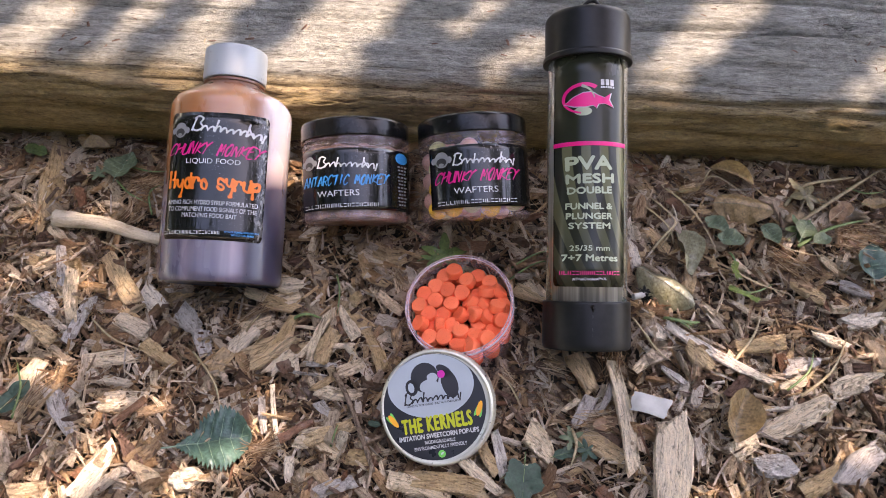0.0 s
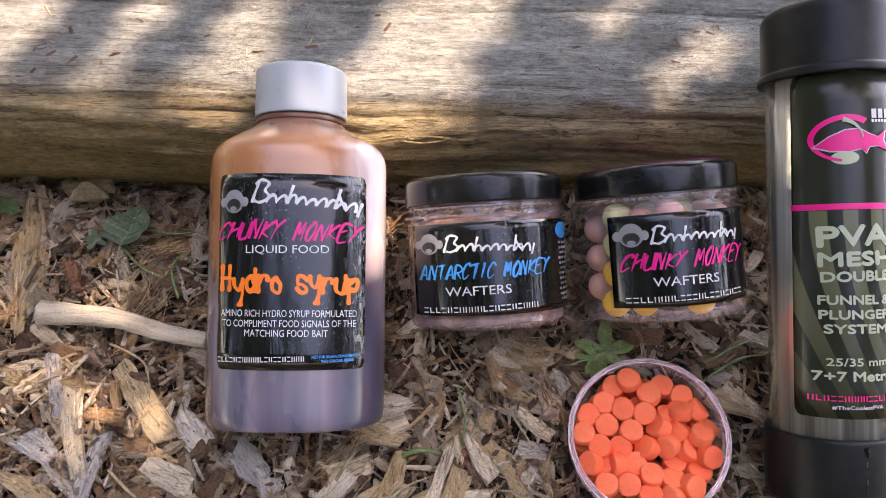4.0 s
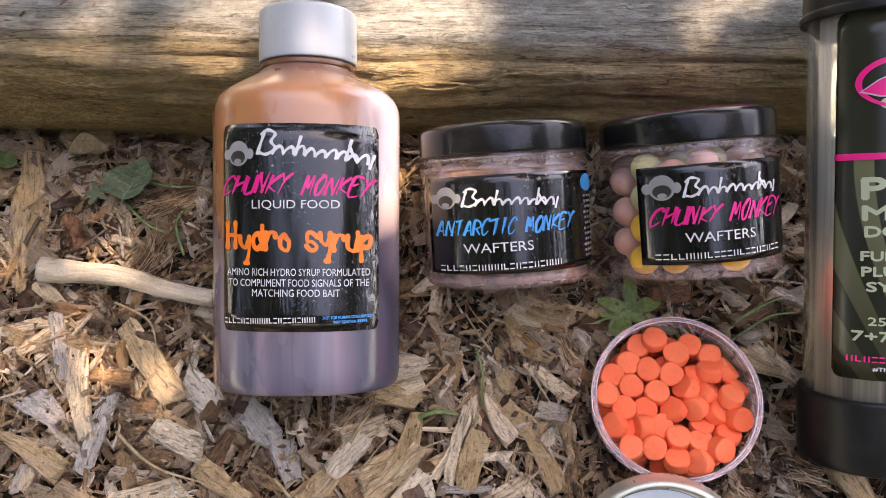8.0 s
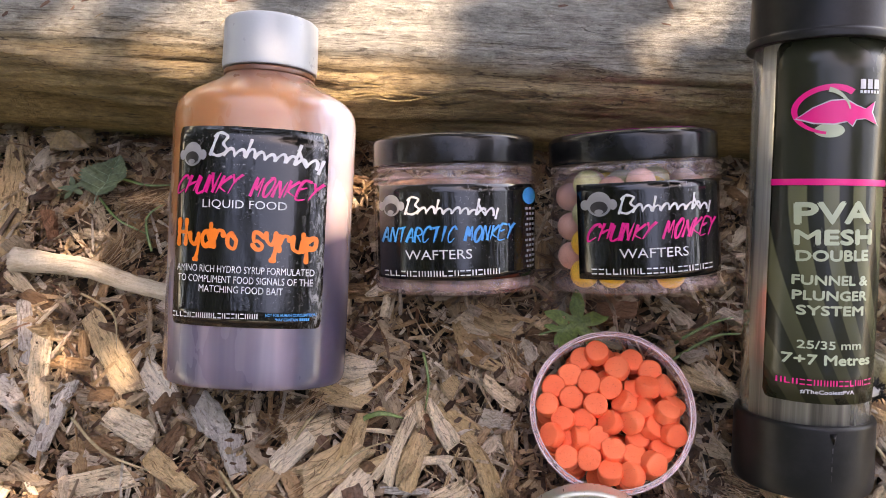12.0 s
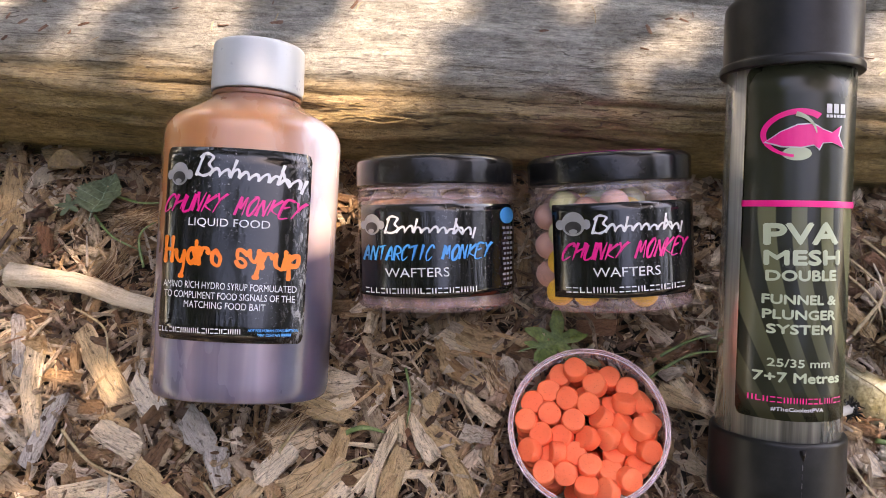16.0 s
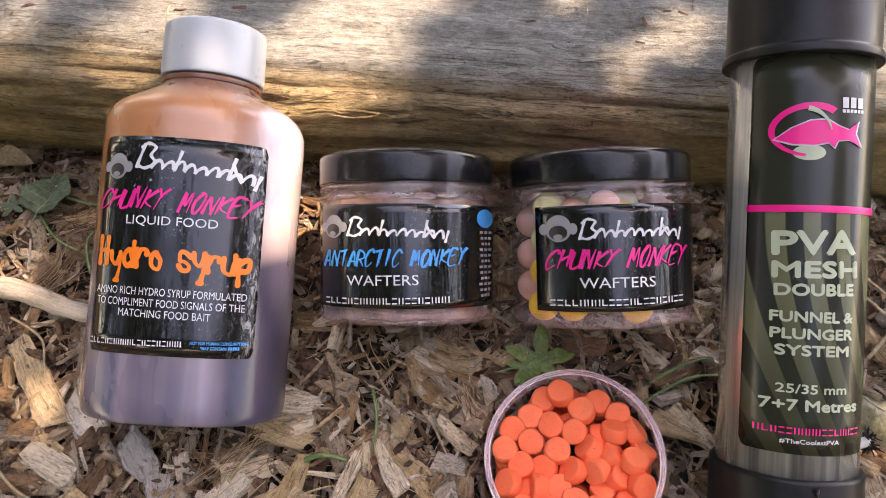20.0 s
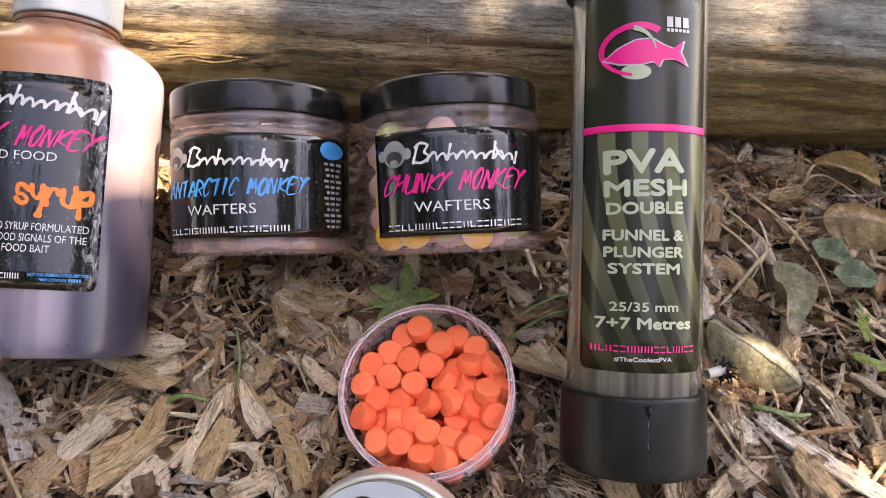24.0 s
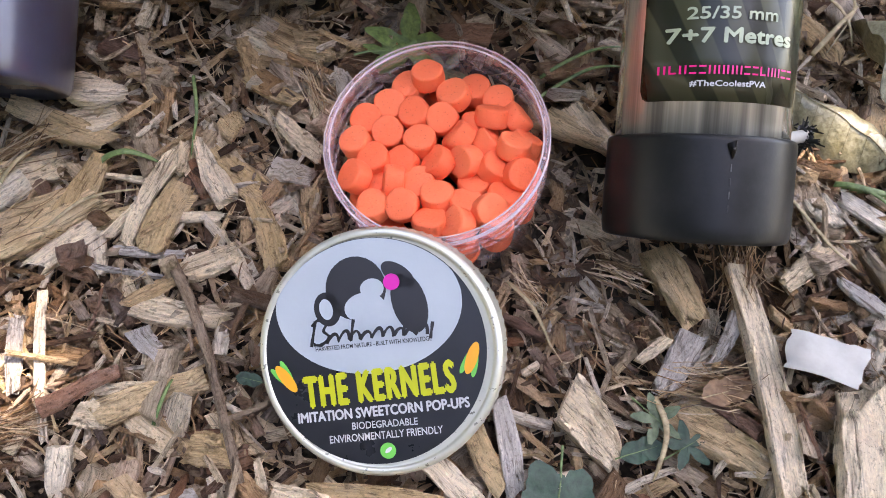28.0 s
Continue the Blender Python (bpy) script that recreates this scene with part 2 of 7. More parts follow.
def clear(name, tint, gloss_rough=0.04, ior=1.5, milky=0.0, cast=(0.8, 0.8, 0.8)):
    m = bpy.data.materials.new(name)
    m.use_nodes = True
    t = m.node_tree
    t.nodes.remove(t.nodes["Principled BSDF"])
    tr, df, gl, mm, mx, fr = (t.nodes.new(k) for k in ("ShaderNodeBsdfTransparent", "ShaderNodeBsdfDiffuse", "ShaderNodeBsdfGlossy", "ShaderNodeMixShader", "ShaderNodeMixShader", "ShaderNodeLayerWeight"))
    tr.inputs[0].default_value, df.inputs[0].default_value = (*tint, 1), (*cast, 1)
    gl.inputs["Roughness"].default_value = gloss_rough
    shine = calc(t, "ADD", calc(t, "MULTIPLY", calc(t, "POWER", fr.outputs["Facing"], 5.0), 0.6 * (ior - 1)), 0.04)
    mm.inputs[0].default_value = milky
    t.links.new(tr.outputs[0], mm.inputs[1]), t.links.new(df.outputs[0], mm.inputs[2])
    t.links.new(shine, mx.inputs[0]), t.links.new(mm.outputs[0], mx.inputs[1]), t.links.new(gl.outputs[0], mx.inputs[2])
    t.links.new(mx.outputs[0], t.nodes["Material Output"].inputs[0])
    return m


BLACK_LID = plastic("black moulded plastic", (0.006, 0.006, 0.006), 0.17, 0.25, 0.0, 0.28)
BLACK_RUBBER = plastic("black satin rubber", (0.009, 0.0095, 0.009), 0.36, 0.35, 0.0, 0.22)
WHITE_CAP = plastic("white moulded plastic", (0.33, 0.36, 0.36), 0.3, 0.03, 0.0, 0.5)
CLEAR = clear("clear plastic", (0.95, 0.93, 0.92), 0.06, 1.5, 0.055, (0.85, 0.66, 0.64))
CLEAR_PINK = clear("clear plastic with a pink cast", (0.985, 0.955, 0.95), 0.22, 1.35, 0.035, (0.92, 0.68, 0.68))
CLEAR_RIM = clear("clear plastic rim", (0.97, 0.92, 0.93), 0.25, 1.4, 0.07, (0.95, 0.72, 0.74))
CLEAR_THREAD = clear("clear plastic thread", (0.98, 0.95, 0.96), 0.12, 1.45, 0.09, (0.95, 0.78, 0.82))
# milky pale colour paints in the light that the rim's edges gather
CLEAR_EDGE = clear("clear plastic edge with its glint painted milky", (0.97, 0.93, 0.94), 0.2, 1.5, 0.32, (0.95, 0.78, 0.8))


def worn_label_material(name, rubbed=0.0):
    m, t, b = material(name, rough=0.14)
    co = coords(t, "Object")
    spot = ramp(t, noisy(t, co, 900, 5, 0.7), (0.6, 0.0), (0.68, 0.8))
    zone = ramp(t, noisy(t, coords(t, "Object", (38, 38, 22)), 1.0, 3), (0.52, 0.0), (0.68, 1.0))
    edge = calc(t, "MULTIPLY", spot, zone)
    if rubbed:
        sep = t.nodes.new("ShaderNodeSeparateXYZ")
        t.links.new(co, sep.inputs[0])
        frayed = ramp(t, noisy(t, coords(t, "Object", (420, 420, 150)), 1.0, 6, 0.75, 1.0), (0.5, 0.0), (0.6, rubbed))
        edge = calc(t, "MAXIMUM", edge, calc(t, "MULTIPLY", frayed, ramp(t, calc(t, "MULTIPLY", sep.outputs[0], 30.0), (0.6, 0.0), (0.8, 1.0))))
    put(t, b.inputs["Base Color"], mixed(t, edge, (0.006, 0.006, 0.006), (0.3, 0.3, 0.29)))
    put(t, b.inputs["Roughness"], ramp(t, noisy(t, co, 70, 4), (0.35, 0.05), (0.7, 0.14)))
    b.inputs["Specular IOR Level"].default_value = 0.5
    relief(t, b, noisy(t, co, 160, 3), 0.04, 0.0008)
    return m


LABEL_BLACK = worn_label_material("black printed label with scuffs")
LABEL_RUBBED = worn_label_material("black printed label with a rubbed edge", 0.75)
INK_WHITE = material("white ink", (0.5, 0.5, 0.49), 0.4)[0]
INK_GREY = material("pale grey ink", (0.22, 0.22, 0.22), 0.4)[0]
SCUFF = material("grey scuff", (0.09, 0.09, 0.09), 0.5)[0]
INK_PINK = material("hot pink ink", (0.8, 0.003, 0.19), 0.4)[0]
INK_ROSE = material("deep rose brush ink", (0.64, 0.003, 0.17), 0.4)[0]
INK_ORANGE = material("orange ink", (0.8, 0.165, 0.01), 0.4)[0]
INK_BLUE = material("sky blue ink", (0.0, 0.23, 0.52), 0.4)[0]
INK_LIME = material("lime ink", (0.43, 0.45, 0.01), 0.4)[0]
INK_CREAM = material("pale cream ink", (0.37, 0.42, 0.28), 0.4)[0]
INK_BLACK = material("black ink", (0.012, 0.011, 0.012), 0.35)[0]
INK_MAGENTA = material("magenta ink", (0.6, 0.01, 0.3), 0.4)[0]
INK_GREEN = material("green ink", (0.1, 0.5, 0.08), 0.4)[0]
LID_PRINT = plastic("dark slate print", (0.014, 0.015, 0.018), 0.3, 0.12, 0.0, 0.4)
LID_FIELD = plastic("pale blue white print", (0.34, 0.39, 0.41), 0.35, 0.1)
INK_YELLOW = material("yellow ink", (0.78, 0.34, 0.02), 0.4)[0]


def syrup_bottle_material():
    """Milky plastic; a thin syrup film above the liquid's level, dark syrup behind it below."""
    m, t, b = material("translucent bottle with brown syrup inside", rough=0.3)
    sep = t.nodes.new("ShaderNodeSeparateXYZ")
    t.links.new(coords(t, "Object"), sep.inputs[0])
    film = noisy(t, coords(t, "Object", (40, 40, 14)), 1.0, 4, 0.6)
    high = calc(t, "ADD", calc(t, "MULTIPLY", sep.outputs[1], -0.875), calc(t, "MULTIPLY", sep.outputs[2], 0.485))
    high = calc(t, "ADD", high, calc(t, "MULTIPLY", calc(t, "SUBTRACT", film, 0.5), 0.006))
    # lilac cast below the level puts the sky's reflection into the syrup colour
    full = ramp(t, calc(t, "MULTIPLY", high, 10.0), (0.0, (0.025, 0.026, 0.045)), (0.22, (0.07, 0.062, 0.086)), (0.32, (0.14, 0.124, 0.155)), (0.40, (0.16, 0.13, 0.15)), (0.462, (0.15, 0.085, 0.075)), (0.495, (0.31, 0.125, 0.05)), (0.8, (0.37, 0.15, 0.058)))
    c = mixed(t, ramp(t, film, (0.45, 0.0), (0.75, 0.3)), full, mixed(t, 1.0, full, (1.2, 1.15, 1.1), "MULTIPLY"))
    # reflections painted as vertical dark and pale bands, mostly below the liquid's level
    gleam = noisy(t, coords(t, "Object", (85, 85, 3.5)), 1.0, 3, 0.5, 0.3)
    low = ramp(t, calc(t, "MULTIPLY", high, 10.0), (0.42, 1.0), (0.48, 0.15))
    c = mixed(t, calc(t, "MULTIPLY", ramp(t, gleam, (0.38, 0.6), (0.5, 0.0)), low), c, mixed(t, 1.0, c, (0.55, 0.52, 0.7), "MULTIPLY"))
    c = mixed(t, calc(t, "MULTIPLY", ramp(t, gleam, (0.5, 0.0), (0.62, 0.6)), low), c, mixed(t, 1.0, c, (1.75, 1.55, 1.5), "MULTIPLY"))
    # sun patch painted on one side: paler above, shaded dark violet lower down
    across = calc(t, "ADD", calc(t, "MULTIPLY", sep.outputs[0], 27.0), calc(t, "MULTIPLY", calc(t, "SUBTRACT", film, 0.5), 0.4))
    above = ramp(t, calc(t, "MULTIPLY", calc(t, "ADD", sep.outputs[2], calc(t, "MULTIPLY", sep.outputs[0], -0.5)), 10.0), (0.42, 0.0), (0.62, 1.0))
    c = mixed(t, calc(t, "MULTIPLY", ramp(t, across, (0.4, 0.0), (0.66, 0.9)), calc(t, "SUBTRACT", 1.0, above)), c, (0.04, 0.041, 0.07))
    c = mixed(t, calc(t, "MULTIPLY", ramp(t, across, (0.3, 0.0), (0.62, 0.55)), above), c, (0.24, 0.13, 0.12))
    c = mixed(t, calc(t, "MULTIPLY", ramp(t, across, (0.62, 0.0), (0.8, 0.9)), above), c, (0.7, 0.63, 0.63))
    # darker brown from the upper shoulder round the neck
    c = mixed(t, ramp(t, calc(t, "ADD", calc(t, "MULTIPLY", sep.outputs[2], 8.0), calc(t, "MULTIPLY", calc(t, "SUBTRACT", film, 0.5), 0.1)), (0.93, 0.0), (0.99, 0.8)), c, (0.15, 0.075, 0.06))
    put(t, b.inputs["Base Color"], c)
    b.inputs["Specular IOR Level"].default_value = 0.3
    b.inputs["Coat Weight"].default_value = 1.0
    b.inputs["Coat Roughness"].default_value = 0.2
    b.inputs["Coat IOR"].default_value = 1.52
    b.inputs["Subsurface Weight"].default_value = 0.3
    b.inputs["Subsurface Radius"].default_value = (0.02, 0.008, 0.004)
    b.inputs["Subsurface Scale"].default_value = 0.3
    put(t, b.inputs["Roughness"], ramp(t, film, (0.3, 0.22), (0.7, 0.36)))
    relief(t, b, noisy(t, coords(t, "Object", (300, 300, 300)), 1.0, 3, 0.6), 0.05, 0.0006)
    return m


SYRUP = syrup_bottle_material()


NECK = plastic("syrup stained plastic", (0.13, 0.05, 0.025), 0.3)


def tube_print_material():
    m, t, b = material("olive printed film with dark swirls", rough=0.25)
    sep = t.nodes.new("ShaderNodeSeparateXYZ")
    t.links.new(coords(t, "Object"), sep.inputs[0])
    w = t.nodes.new("ShaderNodeTexWave")
    w.wave_type, w.bands_direction = "BANDS", "X"
    dz = calc(t, "SUBTRACT", sep.outputs[2], 0.119)
    bent = calc(t, "SUBTRACT", sep.outputs[0], calc(t, "MULTIPLY", calc(t, "MULTIPLY", dz, dz), 3.4))
    cv = t.nodes.new("ShaderNodeCombineXYZ")
    put(t, cv.inputs[0], bent), put(t, cv.inputs[2], calc(t, "MULTIPLY", sep.outputs[2], 0.25))
    put(t, w.inputs["Vector"], cv.outputs[0])
    w.inputs["Scale"].default_value, w.inputs["Distortion"].default_value = 30, 3.0
    w.inputs["Detail"].default_value, w.inputs["Detail Scale"].default_value = 1.0, 0.5
    swirl = ramp(t, w.outputs["Fac"], (0.42, (0.016, 0.018, 0.012)), (0.55, (0.13, 0.135, 0.07)))
    swirl = mixed(t, ramp(t, calc(t, "DIVIDE", sep.outputs[2], 0.12), (0.42, 0.8), (0.8, 0.15)), swirl, (0.02, 0.022, 0.013))
    low = ramp(t, calc(t, "GREATER_THAN", sep.outputs[2], 0.119), (0.0, 0.0), (1.0, 1.0))
    put(t, b.inputs["Base Color"], mixed(t, low, swirl, (0.019, 0.021, 0.012)))
    b.inputs["Specular IOR Level"].default_value = 0.3
    put(t, b.inputs["Roughness"], ramp(t, noisy(t, coords(t, "Object", (60, 60, 20)), 1.0, 4), (0.35, 0.16), (0.7, 0.3)))
    return m


TUBE_PRINT = tube_print_material()


def tube_wall_material():
    m, t, b = material("smoky clear tube over mesh, reflections painted as streaks", rough=0.16)
    # vertical streaks put the tube's silvery reflections into its base colour
    n = noisy(t, coords(t, "Object", (190, 190, 4)), 1.0, 4, 0.6)
    put(t, b.inputs["Base Color"], ramp(t, n, (0.36, (0.2, 0.2, 0.175)), (0.62, (0.72, 0.7, 0.6))))
    b.inputs["Coat Weight"].default_value = 0.6
    put(t, b.inputs["Metallic"], 0.6)
    return m


TUBE_WALL = tube_wall_material()


def alu_material():
    m, t, b = material("brushed aluminium", (0.56, 0.55, 0.45), 0.36, 0.6)
    n = noisy(t, coords(t, "Object", (500, 500, 60)), 1.0, 4, 0.6)
    put(t, b.inputs["Roughness"], ramp(t, n, (0.3, 0.25), (0.7, 0.45)))
    return m


ALU = alu_material()


def pellet_material():
    m, t, b = material("orange foam pellet", rough=0.75)
    co = coords(t, "Object")
    oi = t.nodes.new("ShaderNodeObjectInfo")
    c = ramp(t, oi.outputs["Random"], (0.0, (0.96, 0.15, 0.055)), (1.0, (1.0, 0.2, 0.08)))
    pit = ramp(t, noisy(t, co, 1500, 3, 0.6), (0.3, 1.0), (0.37, 0.0))
    some = ramp(t, noisy(t, co, 200, 2), (0.42, 0.15), (0.6, 0.85))
    put(t, b.inputs["Base Color"], mixed(t, calc(t, "MULTIPLY", pit, some), c, (0.5, 0.045, 0.015)))
    b.inputs["Subsurface Weight"].default_value = 0.05
    b.inputs["Subsurface Radius"].default_value = (0.004, 0.0015, 0.0005)
    relief(t, b, noisy(t, co, 900, 4, 0.7), 0.5, 0.0008)
    return m


PELLET = pellet_material()


def bait_material(name, color):
    m, t, b = material(name, color, 0.6)
    n = noisy(t, coords(t, "Object"), 350, 4, 0.7)
    put(t, b.inputs["Base Color"], mixed(t, ramp(t, n, (0.55, 0.0), (0.7, 0.6)), color, tuple(c * 0.5 for c in color)))
    relief(t, b, n, 0.3, 0.0008)
    return m


BAITS = [bait_material("bait " + n, c) for n, c in (("pale pink", (0.68, 0.36, 0.27)), ("pale green", (0.6, 0.58, 0.27)), ("yellow", (0.9, 0.5, 0.02)), ("mauve brown", (0.27, 0.165, 0.15)))]


def mash_material():
    m, t, b = material("packed brown baits", rough=0.35)
    co = coords(t, "Object")
    lump, fine = noisy(t, co, 130, 3, 0.5), noisy(t, co, 420, 4, 0.7)
    c = ramp(t, lump, (0.36, (0.05, 0.024, 0.016)), (0.5, (0.125, 0.064, 0.046)), (0.64, (0.22, 0.12, 0.08)))
    put(t, b.inputs["Base Color"], mixed(t, ramp(t, fine, (0.55, 0.0), (0.7, 0.5)), c, (0.36, 0.22, 0.09)))
    relief(t, b, lump, 0.6, 0.003)
    return m


MASH = mash_material()


def leaf_material(name, dark, light, rough=0.45):
    m, t, b = material(name, rough=rough)
    n = noisy(t, coords(t, "Object", (120, 120, 120)), 1.0, 5, 0.65)
    f = noisy(t, coords(t, "Object", (600, 600, 600)), 1.0, 3, 0.6)
    c = mixed(t, ramp(t, f, (0.4, 0.0), (0.7, 0.7)), ramp(t, n, (0.32, dark), (0.66, light)), tuple(c * 0.4 for c in dark))
    w = t.nodes.new("ShaderNodeTexWave")
    w.wave_type, w.bands_direction = "BANDS", "DIAGONAL"
    put(t, w.inputs["Vector"], coords(t, "Object", (1, 1, 1)))
    w.inputs["Scale"].default_value, w.inputs["Distortion"].default_value, w.inputs["Detail"].default_value = 90, 3.0, 3.0
    put(t, b.inputs["Base Color"], mixed(t, ramp(t, w.outputs["Fac"], (0.85, 0.0), (0.98, 0.1)), c, tuple(min(1, q * 1.4) for q in light)))
    n1 = relief(t, b, f, 0.3, 0.0008)
    relief(t, b, w.outputs["Fac"], 0.06, 0.0008, n1)
    return m


LEAF_GREEN = leaf_material("fresh green leaf", (0.03, 0.06, 0.014), (0.08, 0.125, 0.03), 0.6)
LEAF_SAGE = leaf_material("sage green leaf", (0.05, 0.08, 0.035), (0.115, 0.15, 0.08), 0.65)
LEAF_FERN = leaf_material("bright green leaf", (0.05, 0.095, 0.018), (0.14, 0.2, 0.045), 0.55)
LEAF_DARK = leaf_material("dark green leaf", (0.008, 0.032, 0.016), (0.022, 0.062, 0.032), 0.6)
LEAF_DRY = leaf_material("withered leaf", (0.08, 0.066, 0.03), (0.25, 0.215, 0.115), 0.38)
LEAF_PALE = leaf_material("pale withered leaf", (0.15, 0.13, 0.06), (0.31, 0.3, 0.2), 0.3)
LEAF_TAN = leaf_material("tan dead leaf", (0.16, 0.1, 0.04), (0.33, 0.22, 0.1), 0.5)
LEAF_GOLD = leaf_material("golden dry leaf", (0.24, 0.15, 0.055), (0.46, 0.32, 0.14), 0.45)
LEAF_BROWN = leaf_material("dead brown leaf", (0.13, 0.065, 0.03), (0.27, 0.16, 0.08), 0.7)
SPRIG = leaf_material("bright young needles", (0.1, 0.15, 0.02), (0.24, 0.3, 0.05), 0.5)
LEAF_TEAL = leaf_material("blue-green leaf", (0.03, 0.07, 0.05), (0.06, 0.12, 0.085), 0.35)
LEAF_VEIN = leaf_material("pale leaf vein", (0.12, 0.19, 0.12), (0.2, 0.28, 0.18), 0.5)
GRASS = leaf_material("grass blade", (0.06, 0.12, 0.03), (0.16, 0.22, 0.07), 0.5)
STRAW = leaf_material("dry straw", (0.25, 0.18, 0.09), (0.42, 0.33, 0.19), 0.6)
PAPER = plastic("white paper", (0.36, 0.35, 0.31), 0.9, 0.5, 0.0, 0.2)
TREE_BARK = leaf_material("tree bark", (0.06, 0.045, 0.03), (0.13, 0.1, 0.07), 0.9)
TREE_LEAF = leaf_material("tree leaf", (0.04, 0.09, 0.02), (0.08, 0.14, 0.03), 0.5)

# ---- mesh helpers ----


def smooth(me, on=True):
    me.polygons.foreach_set("use_smooth", [on] * len(me.polygons))


def mesh_ob(name, verts, faces, mat, parent=None, label="", shade=True, uv=None):
    me = bpy.data.meshes.new(name)
    me.from_pydata([tuple(v) for v in verts], [], faces)
    if uv is not None:
        layer = me.uv_layers.new(name="UVMap")
        idx = np.empty(len(me.loops), dtype=np.int32)
        me.loops.foreach_get("vertex_index", idx)
        layer.data.foreach_set("uv", np.asarray(uv, dtype=np.float32)[idx].ravel())
    me.materials.append(mat)
    smooth(me, shade)
    me.update()
    ob = new(name, me)
    if parent is not None:
        ob.parent = parent
    if label:
        tagged(ob, label)
    return ob


def part(name, bm, mat, parent, label="", shade=True):
    me = bpy.data.meshes.new(name)
    bm.to_mesh(me)
    bm.free()
    me.materials.append(mat)
    smooth(me, shade)
    ob = new(name, me)
    ob.parent = parent
    if label:
        tagged(ob, label)
    return ob


def thing(name, m, label, category, group=""):
    ob = new(name)
    ob.empty_display_size = 0.02
    ob.matrix_basis = m
    return tagged(ob, label, category, group)


def superellipse(a, A, B, p):
    s, c = math.sin(a), -math.cos(a)
    return (A * math.copysign(abs(s) ** (2 / p), s), B * math.copysign(abs(c) ** (2 / p), c))


def lathe(profile, n=72, squash=1.0, p=2.0, knurl=None, shut=True):
    """Turned shape; profile is (radius, height); squash flattens it from front to back."""
    verts, faces = [], []
    for k, (r, z) in enumerate(profile):
        for i in range(n):
            q = r + (0.0004 * (i % 2) if knurl and knurl[0] <= k <= knurl[1] else 0)
            x, y = superellipse(2 * math.pi * i / n, q, q * squash, p)
            verts.append((x, y, z))
    for k in range(len(profile) - 1):
        for i in range(n):
            j = (i + 1) % n
            faces.append((k * n + i, k * n + j, (k + 1) * n + j, (k + 1) * n + i))
    if shut and profile[0][0] > 0:
        faces.append(tuple(reversed(range(n))))
    if shut and profile[-1][0] > 0:
        faces.append(tuple(range((len(profile) - 1) * n, len(profile) * n)))
    return verts, faces


def rounded(points, steps=5):
    """Rounds the corners of a profile; each point is (r, z, corner radius)."""
    out = []
    for i, q in enumerate(points):
        p, rad = Vector(q[:2]), (q[2] if len(q) > 2 else 0)
        if not rad or i in (0, len(points) - 1):
            out.append(tuple(p))
            continue
        a, b = Vector(points[i - 1][:2]) - p, Vector(points[i + 1][:2]) - p
        la, lb = min(rad, a.length * 0.49), min(rad, b.length * 0.49)
        a, b = p + a.normalized() * la, p + b.normalized() * lb
        for k in range(steps + 1):
            s = k / steps
            out.append(tuple(a.lerp(p, s).lerp(p.lerp(b, s), s)))
    return out


class Round:
    """The outside of an upright bottle or jar; x across its front, z up."""

    def __init__(self, A, B=None, p=2.0):
        self.A, self.B, self.p = A, B or A, p

    def at(self, x, z, off):
        q = min(0.9995, abs(x) / self.A)
        y = -self.B * (1 - q ** self.p) ** (1 / self.p)
        nx = math.copysign(q ** (self.p - 1) / self.A, x)
        ny = -((abs(y) / self.B) ** (self.p - 1)) / self.B
        k = off / math.hypot(nx, ny)
        return (x + nx * k, y + ny * k, z)

    def wrap(self, a, z, off):
        x, y = superellipse(a, self.A + off, self.B + off, self.p)
        return (x, y, z)


class Flat:
    def at(self, x, z, off):
        return (x, z, off)


def label_sheet(name, body, a0, a1, z0, z1, mat, parent, label="", off=0.0004, corner=0.0):
    """A printed label that runs round the body from angle a0 to a1 (degrees from the front)."""
    n, k = 48, 12
    verts, faces = [], []
    for layer in (0.0, off):
        for j in range(k + 1):
            for i in range(n + 1):
                a = radians(a0 + (a1 - a0) * i / n)
                z = z0 + (z1 - z0) * j / k
                e = min(i, n - i) / n * abs(radians(a1 - a0)) * body.A
                if corner and e < corner:
                    cut = corner - math.sqrt(max(0, corner ** 2 - (corner - e) ** 2))
                    z = min(max(z, z0 + cut), z1 - cut)
                verts.append(body.wrap(a, z, layer))
    row, lay = n + 1, (n + 1) * (k + 1)
    for j in range(k):
        for i in range(n):
            q = j * row + i
            faces.append((lay + q, lay + q + 1, lay + q + row + 1, lay + q + row))
    for i in range(n):
        faces.append((i, i + 1, lay + i + 1, lay + i))
        q = k * row + i
        faces.append((q + 1, q, lay + q, lay + q + 1))
    for j in range(k):
        for q, s in ((j * row, 1), (j * row + n, -1)):
            f = (q + row, q, lay + q, lay + q + row)
            faces.append(f if s > 0 else f[::-1])
    return mesh_ob(name, verts, faces, mat, parent, label)


def lay_on(bm, body, off, step=0.002):
    """Cuts a flat drawing into strips and lays it on the body."""
    if not isinstance(body, Flat):
        xs = [v.co.x for v in bm.verts]
        x = math.floor(min(xs) / step) * step
        while x < max(xs):
            x += step
            bmesh.ops.bisect_plane(bm, geom=bm.verts[:] + bm.edges[:] + bm.faces[:], plane_co=(x, 0, 0), plane_no=(1, 0, 0))
    for v in bm.verts:
        v.co = body.at(v.co.x, v.co.y, off)
    return bm


